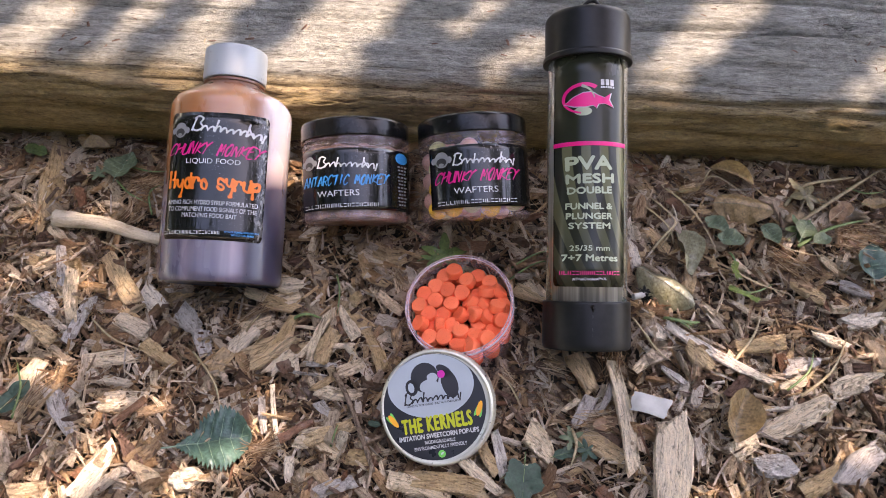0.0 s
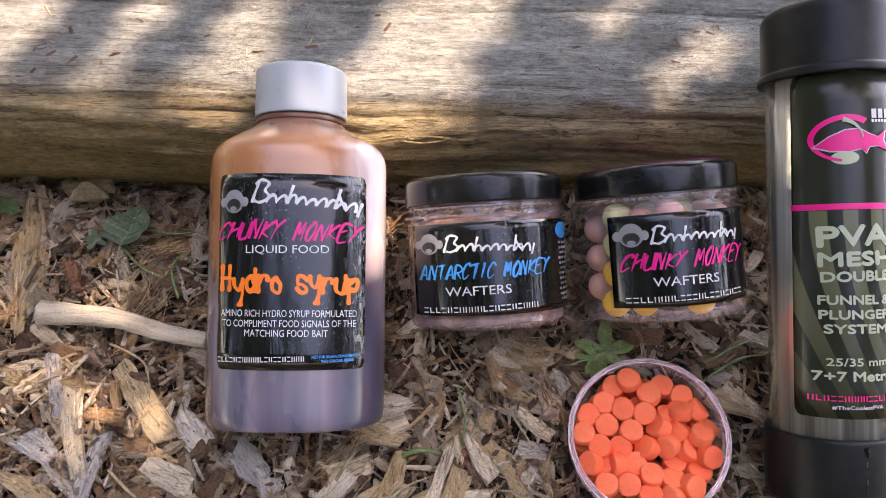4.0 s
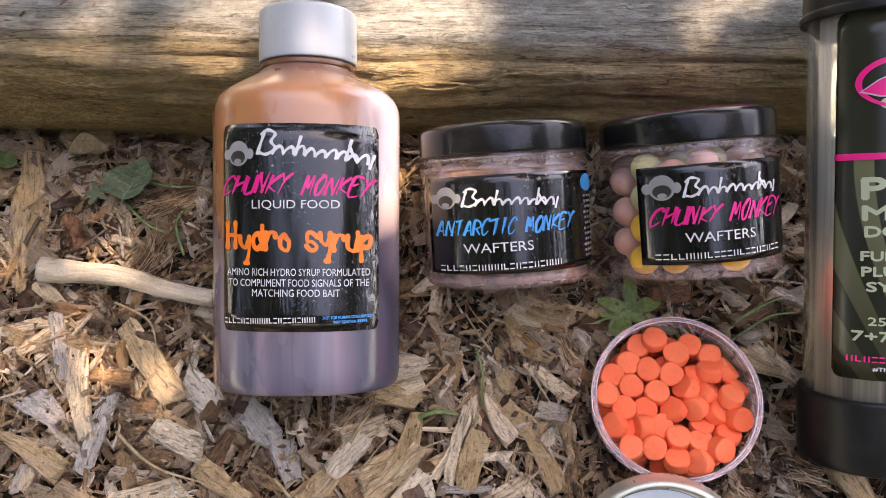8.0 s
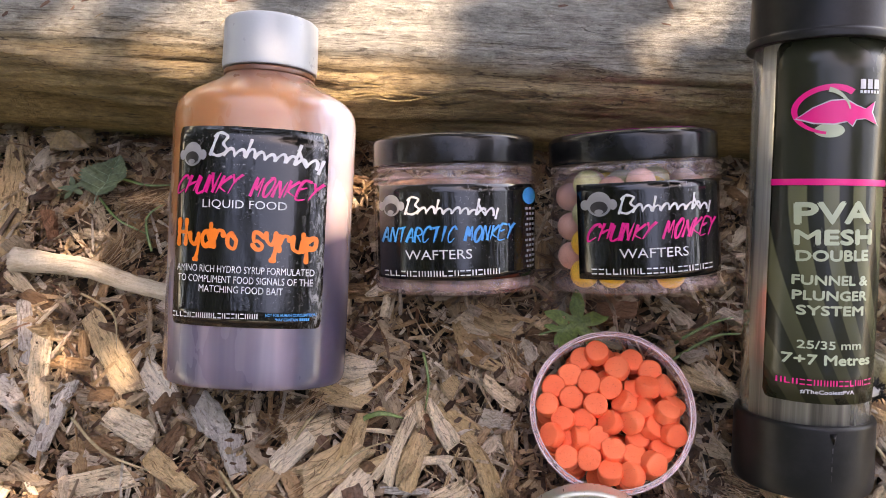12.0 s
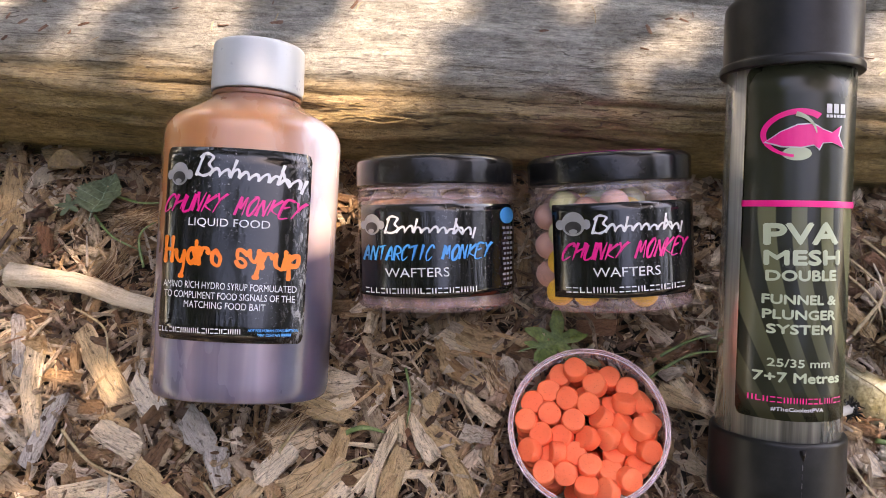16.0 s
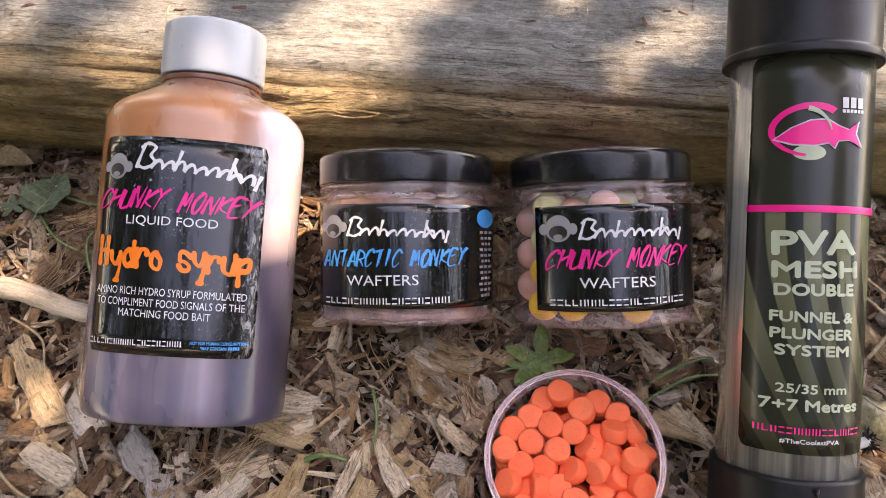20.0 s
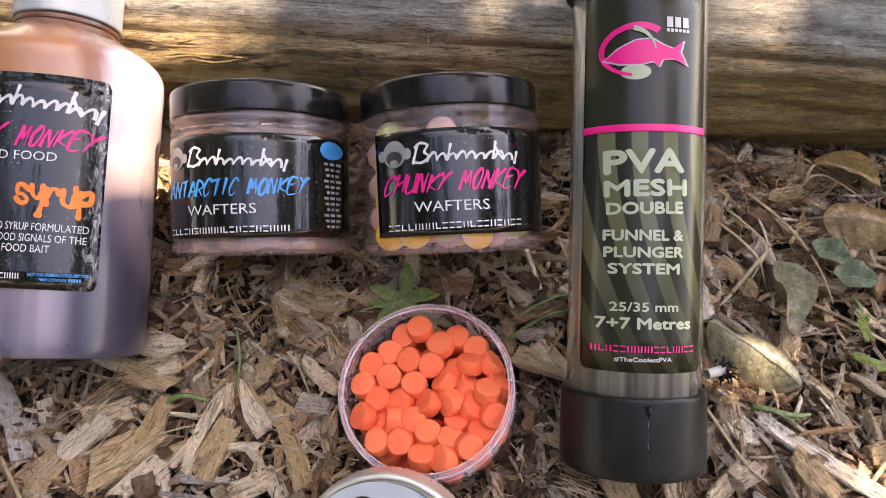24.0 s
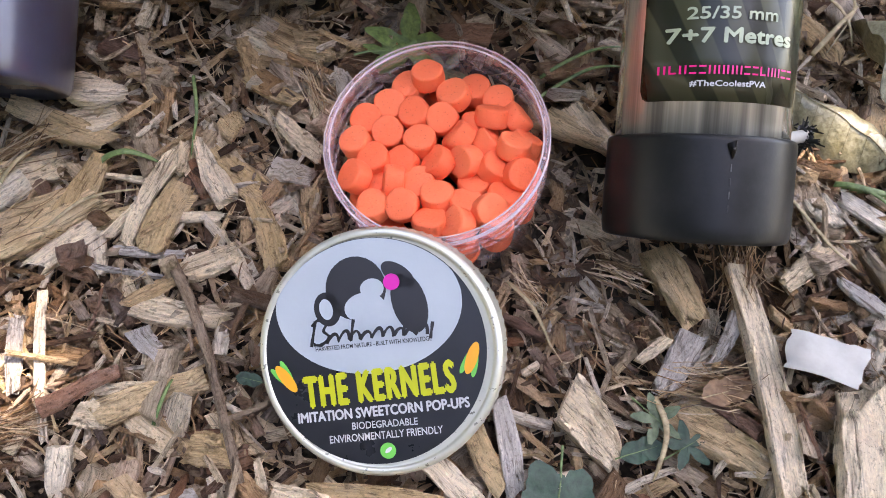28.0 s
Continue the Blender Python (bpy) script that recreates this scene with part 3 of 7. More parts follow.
def words(text, body, x, z, w, h, mat, parent, shear=0.0, bold=0.0, turn=0.0, off=0.0007, label="", gap=1.0, thick=0.0):
    cu = bpy.data.curves.new("lettering", "FONT")
    cu.body, cu.shear, cu.offset, cu.align_x, cu.space_character, cu.resolution_u = text, shear, bold, "CENTER", gap, 3
    ob = new("lettering", cu)
    me = bpy.data.meshes.new_from_object(ob.evaluated_get(bpy.context.evaluated_depsgraph_get()))
    bpy.data.objects.remove(ob)
    bm = bmesh.new()
    bm.from_mesh(me)
    bpy.data.meshes.remove(me)
    lo = [min(v.co[i] for v in bm.verts) for i in (0, 1)]
    hi = [max(v.co[i] for v in bm.verts) for i in (0, 1)]
    ct, st = math.cos(radians(turn)), math.sin(radians(turn))
    for v in bm.verts:
        px = ((v.co.x - lo[0]) / (hi[0] - lo[0]) - 0.5) * w
        py = ((v.co.y - lo[1]) / (hi[1] - lo[1]) - 0.5) * h
        v.co = (x + px * ct - py * st, z + px * st + py * ct, 0)
    lay_on(bm, body, off)
    if thick:
        base = bm.copy()
        for i, (sx, sy) in enumerate(((1, 0), (-1, 0), (0, 1), (0, -1))):
            more = base.copy()
            for v in more.verts:
                v.co += Vector((sx * thick, sy * thick if isinstance(body, Flat) else 0, 0 if isinstance(body, Flat) else sy * thick))
                v.co += Vector((0, 0, 1) if isinstance(body, Flat) else (v.co.x, v.co.y, 0)).normalized() * 0.00003 * (i + 1)
            me = bpy.data.meshes.new("spare")
            more.to_mesh(me), more.free()
            bm.from_mesh(me)
            bpy.data.meshes.remove(me)
        base.free()
    return part("lettering", bm, mat, parent, label, False)


def outline(points, body, mat, parent, name="print", off=0.0007, label="", step=0.002):
    bm = bmesh.new()
    bm.faces.new([bm.verts.new((p[0], p[1], 0)) for p in points])
    bmesh.ops.triangulate(bm, faces=bm.faces[:])
    return part(name, lay_on(bm, body, off, step), mat, parent, label, False)


def oval(x, z, rx, rz, turn=0.0, n=28, a0=0.0, a1=360.0):
    ct, st = math.cos(radians(turn)), math.sin(radians(turn))
    pts = []
    for i in range(n):
        a = radians(a0 + (a1 - a0) * i / n)
        px, pz = rx * math.cos(a), rz * math.sin(a)
        pts.append((x + px * ct - pz * st, z + px * st + pz * ct))
    return pts


def arc_band(body, x, z, rx, rz, a0, a1, t0, t1, mat, parent, off, n=24):
    """A tapering band along part of an oval."""
    bm, rows = bmesh.new(), []
    for i in range(n + 1):
        s = i / n
        a, th = radians(a0 + (a1 - a0) * s), t0 + (t1 - t0) * s
        rows.append([bm.verts.new((x + (rx + k) * math.cos(a), z + (rz + k) * math.sin(a), 0)) for k in (-th / 2, th / 2)])
    for p, q in zip(rows, rows[1:]):
        bm.faces.new((p[0], p[1], q[1], q[0]))
    return part("print", lay_on(bm, body, off), mat, parent, "", False)


def bars(body, x, z, w, h, mat, parent, count=1, seed=1, turn=0.0, off=0.0007):
    """Plain bars in place of writing that is not spelt out: each place holds a few short bars, upright or level."""
    rng = random.Random(seed)
    pitch, bm = w / count, bmesh.new()

    def bar(x0, z0, x1, z1):
        bm.faces.new([bm.verts.new((px, pz, 0)) for px, pz in ((x0, z0), (x1, z0), (x1, z1), (x0, z1))])

    for k in range(count):
        a, b, t = -w / 2 + k * pitch, -w / 2 + (k + 0.74) * pitch, min(0.2 * h, 0.24 * pitch)
        kind = rng.choice("UULHE") if count > 6 else "F"
        if kind == "F":
            bar(a, -h / 2, b, h / 2)
        if kind in "UL":
            bar(a, -h / 2, a + t, h / 2)
        if kind == "U":
            bar(b - t, -h / 2, b, h / 2)
        if kind == "L":
            bar(a + t, -h / 2, b, -h / 2 + t)
        if kind in "HE":
            bar(a, h / 2 - t, b, h / 2), bar(a, -h / 2, b, -h / 2 + t)
    return tagged(part("bar", lay_on(turned(bm, x, z, turn), body, off), mat, parent, "", False), kind="stuff")


def spline(points, steps=5):
    """A smooth line through the points."""
    out, n = [], len(points)
    for i in range(n - 1):
        p0, p1, p2, p3 = points[max(0, i - 1)], points[i], points[i + 1], points[min(n - 1, i + 2)]
        for k in range(steps):
            u = k / steps
            out.append(tuple(0.5 * (2 * b + (c - a) * u + (2 * a - 5 * b + 4 * c - d) * u * u + (3 * b - a - 3 * c + d) * u ** 3) for a, b, c, d in zip(p0, p1, p2, p3)))
    return out + [points[-1]]


def brushed(bm, path, width):
    """A painted stroke along the path; width gives the half width at 0..1 along it."""
    lft, rgt = [], []
    for i, (px, pz) in enumerate(path):
        q, r = path[max(0, i - 1)], path[min(len(path) - 1, i + 1)]
        d = Vector((r[0] - q[0], r[1] - q[1]))
        d = d.normalized() if d.length else Vector((1, 0))
        th = width(i / (len(path) - 1))
        lft.append((px - d.y * th, pz + d.x * th)), rgt.append((px + d.y * th, pz - d.x * th))
    V = [[bm.verts.new((a, b, 0)) for a, b in edge] for edge in (lft, rgt)]
    for i in range(len(path) - 1):
        bm.faces.new((V[0][i], V[1][i], V[1][i + 1], V[0][i + 1]))


def turned(bm, x, z, turn):
    ct, st = math.cos(radians(turn)), math.sin(radians(turn))
    for v in bm.verts:
        v.co = (x + v.co.x * ct - v.co.y * st, z + v.co.x * st + v.co.y * ct, 0)
    return bm


# brush letters: strokes on a 0..9 square, two digits a point
DRY_BRUSH = {"C": "97 79 38 04 10 40 82", "H": "19 00/99 81/04 86", "U": "08 02 30 71 92/99 80", "N": "00 19/19 71/70 99", "K": "19 00/99 14 91", "Y": "09 45/99 46 10", "M": "00 19 43 79 90", "O": "59 15 20 60 95 79 39",
             "E": "99 19 00 90/15 76", "A": "00 59 90/23 83", "T": "08 99/59 40", "R": "00 19 78 85 14/44 90", "I": "59 30"}
DRIPPING = {"H": "09 03/79 73/06 76", "y": "07 15 54 86/87 83 60/50 70", "d": "89 83/85 57 16 14 43 84", "r": "07 03/05 37 77 86", "o": "47 16 14 43 73 85 66 47", "s": "96 57 17 15 45 84 73 33 04", "u": "07 04 33 63 86/88 83", "p": "07 00/06 47 77 75 54 04"}


def brush_words(text, glyphs, body, x, z, w, h, mat, parent, slant=0.0, pen=0.07, fray=0.0, seed=1, turn=0.0, off=0.0007):
    """Hand-painted words, w by h; fray splits the strokes as a dry brush does."""
    rng = random.Random(seed)
    bm, pitch = bmesh.new(), w / (len(text) - 0.2)
    for i, ch in enumerate(text):
        if ch == " ":
            continue
        lift, tall = rng.uniform(-0.05, 0.05) * h, rng.uniform(0.9, 1.08)
        for stroke in glyphs[ch].split("/"):
            pts = [(int(q[0]) / 9, int(q[1]) / 9) for q in stroke.split()]
            pts = [(-w / 2 + (i + 0.82 * px) * pitch + slant * h * (pz - 0.5) + rng.uniform(-1, 1) * fray * 0.03 * h, (pz * tall - 0.5) * h + lift) for px, pz in pts]
            path, wd = spline(pts), pen * h * rng.uniform(0.85, 1.2)
            if fray:
                brushed(bm, path, lambda u: wd * (0.35 + 0.75 * (1 - u) ** 0.6))
                brushed(bm, [(a + wd * 1.15, b - wd * 0.5) for a, b in path[: max(3, int(len(path) * rng.uniform(0.5, 0.95)))]], lambda u: wd * 0.3 * (1.2 - u))
            else:
                brushed(bm, path, lambda u: wd * (1 + 0.2 * math.cos(u * 6.3)))
                for end in (path[0], path[-1]):
                    bm.faces.new([bm.verts.new((a, b, 0)) for a, b in oval(end[0], end[1], wd * 1.15, wd * 1.15, 0, 10)])
    return part("lettering", lay_on(turned(bm, x, z, turn), body, off), mat, parent, "", False)


def brush_mark(body, x, z, w, h, mat, parent, seed=3, turn=0.0, off=0.0007):
    """A flowing brush mark in place of a trade mark: slanted strokes on a running line."""
    bm, n = bmesh.new(), 260
    line = []
    for i in range(n + 1):
        u = i / n
        pz = abs(math.sin(u * 9 * math.pi)) ** 0.55 * (0.34 + 0.05 * math.sin(u * 17 + seed)) - 0.33
        line.append((-0.34 * w + u * 0.8 * w + 0.3 * h * pz, h * pz))
    strokes = [line, [((-0.49 + 0.05 * k / 5) * w, -0.38 * h + 0.86 * h * k / 5) for k in range(6)],
               spline([(-0.47 * w, 0.3 * h), (-0.42 * w, 0.5 * h), (-0.35 * w, 0.4 * h), (-0.38 * w, 0.12 * h), (-0.34 * w, -0.1 * h), (-0.41 * w, -0.34 * h), (-0.47 * w, -0.3 * h)])]
    for u, top in ((0.33, 0.42), (0.75, 0.5)):
        strokes.append([((u - 0.5) * w + 0.16 * h * (k / 5), -0.3 * h + (top + 0.3) * h * k / 5) for k in range(6)])
    strokes.append([(0.27 * w + 0.09 * w * k / 5, 0.3 * h * (1 - k / 5) ** 2 - 0.3 * h * k / 5) for k in range(6)])
    strokes.append([(0.49 * w - 0.14 * h * k / 5, 0.08 * h - 0.56 * h * k / 5) for k in range(6)])
    for path in strokes:
        brushed(bm, path, lambda u: h * 0.052 * (1 + 0.2 * math.sin(u * 40)))
    return part("brush_mark", lay_on(turned(bm, x, z, turn), body, off, 0.004), mat, parent, "", False)


def round_emblem(body, x, z, r, parent):
    """A plain round device: a pale disc with two small discs beside it and a dark middle."""
    for px, pz, rx, rz, mat, off in ((0, 0, 0.86, 1.0, INK_GREY, 0.0007), (-0.95, -0.05, 0.3, 0.42, INK_GREY, 0.0007), (0.95, -0.05, 0.3, 0.42, INK_GREY, 0.0007), (0, -0.3, 0.6, 0.52, INK_BLACK, 0.0009), (0, -0.62, 0.3, 0.2, INK_GREY, 0.0011)):
        outline(oval(x + px * r, z + pz * r, rx * r, rz * r), body, mat, parent, off=off)


# ---- ground ----


def step01(a, b, v):
    s = min(1.0, max(0.0, (v - a) / (b - a)))
    return s * s * (3 - 2 * s)


def lie(x, y):
    """Height of the top of the mulch."""
    h = 0.025 * step01(0.22, 0.30, y) * step01(-0.19, -0.08, x)
    h = max(h, 0.014 * step01(0.085, 0.125, x))
    h *= 1 - step01(0.6, 1.2, max(abs(x), abs(y)))
    return h + 0.003 * noise.noise((x * 14, y * 14, 0.3))


def ground_sheet():
    ax = sorted(set([-60, -25, -10, -5, -3, -2, -1.5, -1.2] + [round(-1 + 0.04 * i, 3) for i in range(51)] + [1.2, 1.5, 2, 3, 5, 10, 25, 60] + [round(-0.4 + 0.01 * i, 3) for i in range(81)]))
    verts = [(x, y, lie(x, y) - 0.0115 + (0.003 * noise.noise((x * 60, y * 60, 2)) if max(abs(x), abs(y)) < 1.1 else 0)) for y in ax for x in ax]
    n = len(ax)
    faces = [(j * n + i, j * n + i + 1, (j + 1) * n + i + 1, (j + 1) * n + i) for j in range(n - 1) for i in range(n - 1)]
    g = mesh_ob("ground", verts, faces, SOIL)
    return tagged(g, "dark brown mulch soil under the wood chips", "ground", "", "structure")


GROUND = ground_sheet()

# ---- timber sleeper ----


def splinter(rng, L, W, T, sections=5, ring=6):
    """One split chip: an uneven prism along x with slanted, broken ends. Returns vertices, faces and grain coordinates."""
    verts, uv, faces = [], [], []
    prof = [(math.cos(2 * math.pi * i / ring + rng.uniform(-0.3, 0.3)), math.sin(2 * math.pi * i / ring + rng.uniform(-0.3, 0.3))) for i in range(ring)]
    prof = [(max(-0.8, min(0.8, a * 1.3)) + rng.uniform(-0.1, 0.1), max(-0.7, min(0.7, b * 1.35)) + rng.uniform(-0.1, 0.1)) for a, b in prof]
    s0, s1, bow, tw = rng.uniform(-0.6, 0.6), rng.uniform(-0.6, 0.6), rng.uniform(-1, 1) * L * (0.13 if W < 0.0012 else 0.04), rng.uniform(-0.25, 0.25)
    ta, tb = rng.choice((1, 1, rng.uniform(0.3, 1.0))), rng.uniform(0.4, 1.0)
    u0, v0 = rng.uniform(0, 20), rng.uniform(0, 20)
    for k in range(sections):
        s = k / (sections - 1)
        f = (ta + (1 - ta) * min(1, s * 2.2)) * (tb + (1 - tb) * min(1, (1 - s) * 2.2))
        for i, (a, b) in enumerate(prof):
            j = rng.uniform(0.9, 1.1)
            y, z = a * W / 2 * f * j, b * T / 2 * (0.55 + 0.45 * f) * j
            x = (s - 0.5) * L + (s0 * (1 - s) + s1 * s) * y * 0.9
            if k in (0, sections - 1):
                x += rng.uniform(-0.06, 0.06) * L
            c, d = math.cos(tw * (s - 0.5)), math.sin(tw * (s - 0.5))
            verts.append((x, y * c - z * d + bow * (4 * (s - 0.5) ** 2 - 0.5), y * d + z * c))
            uv.append((u0 + x, v0 + (i / ring) * 2 * (W + T)))
    for k in range(sections - 1):
        for i in range(ring):
            j = (i + 1) % ring
            faces.append((k * ring + i, k * ring + j, (k + 1) * ring + j, (k + 1) * ring + i))
    faces.append(tuple(reversed(range(ring))))
    faces.append(tuple(range((sections - 1) * ring, sections * ring)))
    return verts, faces, uv


def sleeper():
    key = [(0.392, -0.03), (0.386, 0.0), (0.374, 0.02), (0.364, 0.042), (0.360, 0.06), (0.363, 0.076), (0.374, 0.086), (0.392, 0.0905), (0.43, 0.092),
           (0.50, 0.093), (0.57, 0.092), (0.605, 0.085), (0.618, 0.06), (0.615, 0.0), (0.60, -0.035)]
    prof = []
    for i in range(len(key) - 1):
        p0, p1, p2, p3 = key[max(0, i - 1)], key[i], key[i + 1], key[min(len(key) - 1, i + 2)]
        n = max(2, int(math.dist(p1, p2) / (0.0016 if 1 <= i <= 8 else 0.008)))
        for k in range(n):
            s = k / n
            prof.append(tuple(0.5 * (2 * b + (c - a) * s + (2 * a - 5 * b + 4 * c - d) * s * s + (3 * b - a - 3 * c + d) * s ** 3) for a, b, c, d in zip(p0, p1, p2, p3)))
    prof.append(key[-1])
    m = len(prof)
    nrm = []
    for i in range(m):
        a, b = prof[max(0, i - 1)], prof[min(m - 1, i + 1)]
        d = Vector((b[0] - a[0], b[1] - a[1])).normalized()
        nrm.append((-d.y, d.x))
    xs = [-1.2, -1.1, -1.0, -0.9, -0.8, -0.7, -0.6, -0.5] + [-0.45 + 0.003 * i for i in range(301)] + [0.5, 0.6, 0.7, 0.8, 0.9, 1.0, 1.1, 1.2]
    verts = []
    for x in xs:
        for (y, z), (ny, nz) in zip(prof, nrm):
            d = 0.0035 * noise.noise((x * 5, y * 14, z * 14)) + 0.0026 * noise.noise((x * 9, y * 75, z * 75)) + 0.0016 * noise.noise((x * 20, y * 240, z * 240)) + 0.0008 * noise.noise((x * 60, y * 400, z * 400))
            rough = math.exp(-((z - 0.076) / 0.012) ** 2) if y < 0.4 else 0
            d += rough * (0.003 * noise.noise((x * 13 + 3, y * 160, z * 160)) + 0.002 * noise.noise((x * 45, y * 90, z * 330)))
            d -= 0.003 * max(0, noise.noise((x * 3 + 7, y * 110, z * 110)) - 0.25) * 2
            if z > 0.08:
                for yc, deep, wd in ((0.4285 + 0.007 * step01(0.1, 0.21, x) + 0.0012 * math.sin(x * 31), 0.0045 * (1 - step01(0.2, 0.24, x)), 0.0011), (0.4245 + 0.009 * step01(0.17, 0.245, x) - 0.004 * step01(0.245, 0.28, x), 0.006 * step01(0.15, 0.18, x), 0.0013),
                                     (0.45 + 0.015 * step01(0.1, 0.27, x) + 0.002 * math.sin(x * 13), 0.005, 0.0014), (0.3655 + 0.004 * step01(0.1, 0.27, x) + 0.001 * math.sin(x * 27), 0.004, 0.0013), (0.475 + 0.004 * math.sin(x * 11 + 2), 0.004, 0.0015)):
                    d -= deep * math.exp(-((y - yc) / wd) ** 2)
            knot = math.hypot(x - 0.2689, (y - 0.4434) * 1.3) if z > 0.08 else 1
            if knot < 0.02:
                d += 0.0014 * math.cos(knot * 1500) * (1 - step01(0.008, 0.014, knot)) - 0.002 * math.exp(-((knot - 0.0095) / 0.0014) ** 2)
            bend = -0.02 * x + 0.003 * math.sin(x * 9)
            verts.append((x, y + bend + ny * d, z + nz * d))
    faces = []
    for i in range(len(xs) - 1):
        for k in range(m - 1):
            q = i * m + k
            faces.append((q, q + m, q + m + 1, q + 1))
        faces.append((i * m + m - 1, (i + 1) * m + m - 1, (i + 1) * m, i * m))
    faces.append(tuple(range(m)))
    faces.append(tuple(reversed(range((len(xs) - 1) * m, len(xs) * m))))
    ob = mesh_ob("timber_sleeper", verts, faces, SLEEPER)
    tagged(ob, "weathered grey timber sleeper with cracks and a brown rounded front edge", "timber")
    rng = random.Random(5)
    skin = BVHTree.FromPolygons([tuple(q) for q in verts], faces)
    for k in range(120):
        x, L = rng.uniform(-0.36, 0.34), rng.uniform(0.006, 0.036)
        spot = skin.find_nearest(Vector((x, 0.352 - 0.02 * x + 0.003 * math.sin(x * 9), rng.uniform(0.074, 0.092))))[0]
        v, f, u = splinter(rng, L, rng.uniform(0.0004, 0.0014), rng.uniform(0.0004, 0.0009), 6, 5)
        s = mesh_ob("splinter", v, f, SLEEPER, ob, "", False, u)
        s.matrix_basis = Matrix.Translation(spot) @ pose(0, 0, 0, rng.uniform(0, 60), rng.gauss(0, 2), rng.gauss(0, 3) - 1.1)
    for k in range(44):
        x, y = rng.uniform(-0.33, 0.33), rng.uniform(0.382, 0.47)
        L = rng.uniform(0.002, 0.006)
        v, f, u = splinter(rng, L, L * rng.uniform(0.1, 0.5), 0.001, 4, 5)
        s = mesh_ob("crumb", v, f, BROWN, None, "", False, u)
        s.matrix_basis = Matrix.Translation(skin.ray_cast(Vector((x, y, 0.3)), Vector((0, 0, -1)))[0] + Vector((0, 0, 0.0003))) @ pose(0, 0, 0, 0, rng.gauss(0, 3), rng.uniform(0, 360))
        tagged(s, "tiny loose wood crumb lying on the timber", "wood crumb", "crumbs on the timber")
    for k in range(26):
        x, y = rng.uniform(-0.33, 0.33), rng.uniform(0.366, 0.45)
        v, f, u = splinter(rng, rng.uniform(0.004, 0.011), 0.0006, 0.0005, 6, 4)
        s = mesh_ob("straw_bit", v, f, STRAW, None, "", False, u)
        s.matrix_basis = Matrix.Translation(skin.ray_cast(Vector((x, y, 0.3)), Vector((0, 0, -1)))[0] + Vector((0, 0, 0.0004))) @ pose(0, 0, 0, 0, rng.gauss(0, 5), rng.uniform(0, 360))
        tagged(s, "short dry straw bit lying on the timber", "straw", "straw bits on the timber")
    return ob


sleeper()

# ---- syrup bottle ----


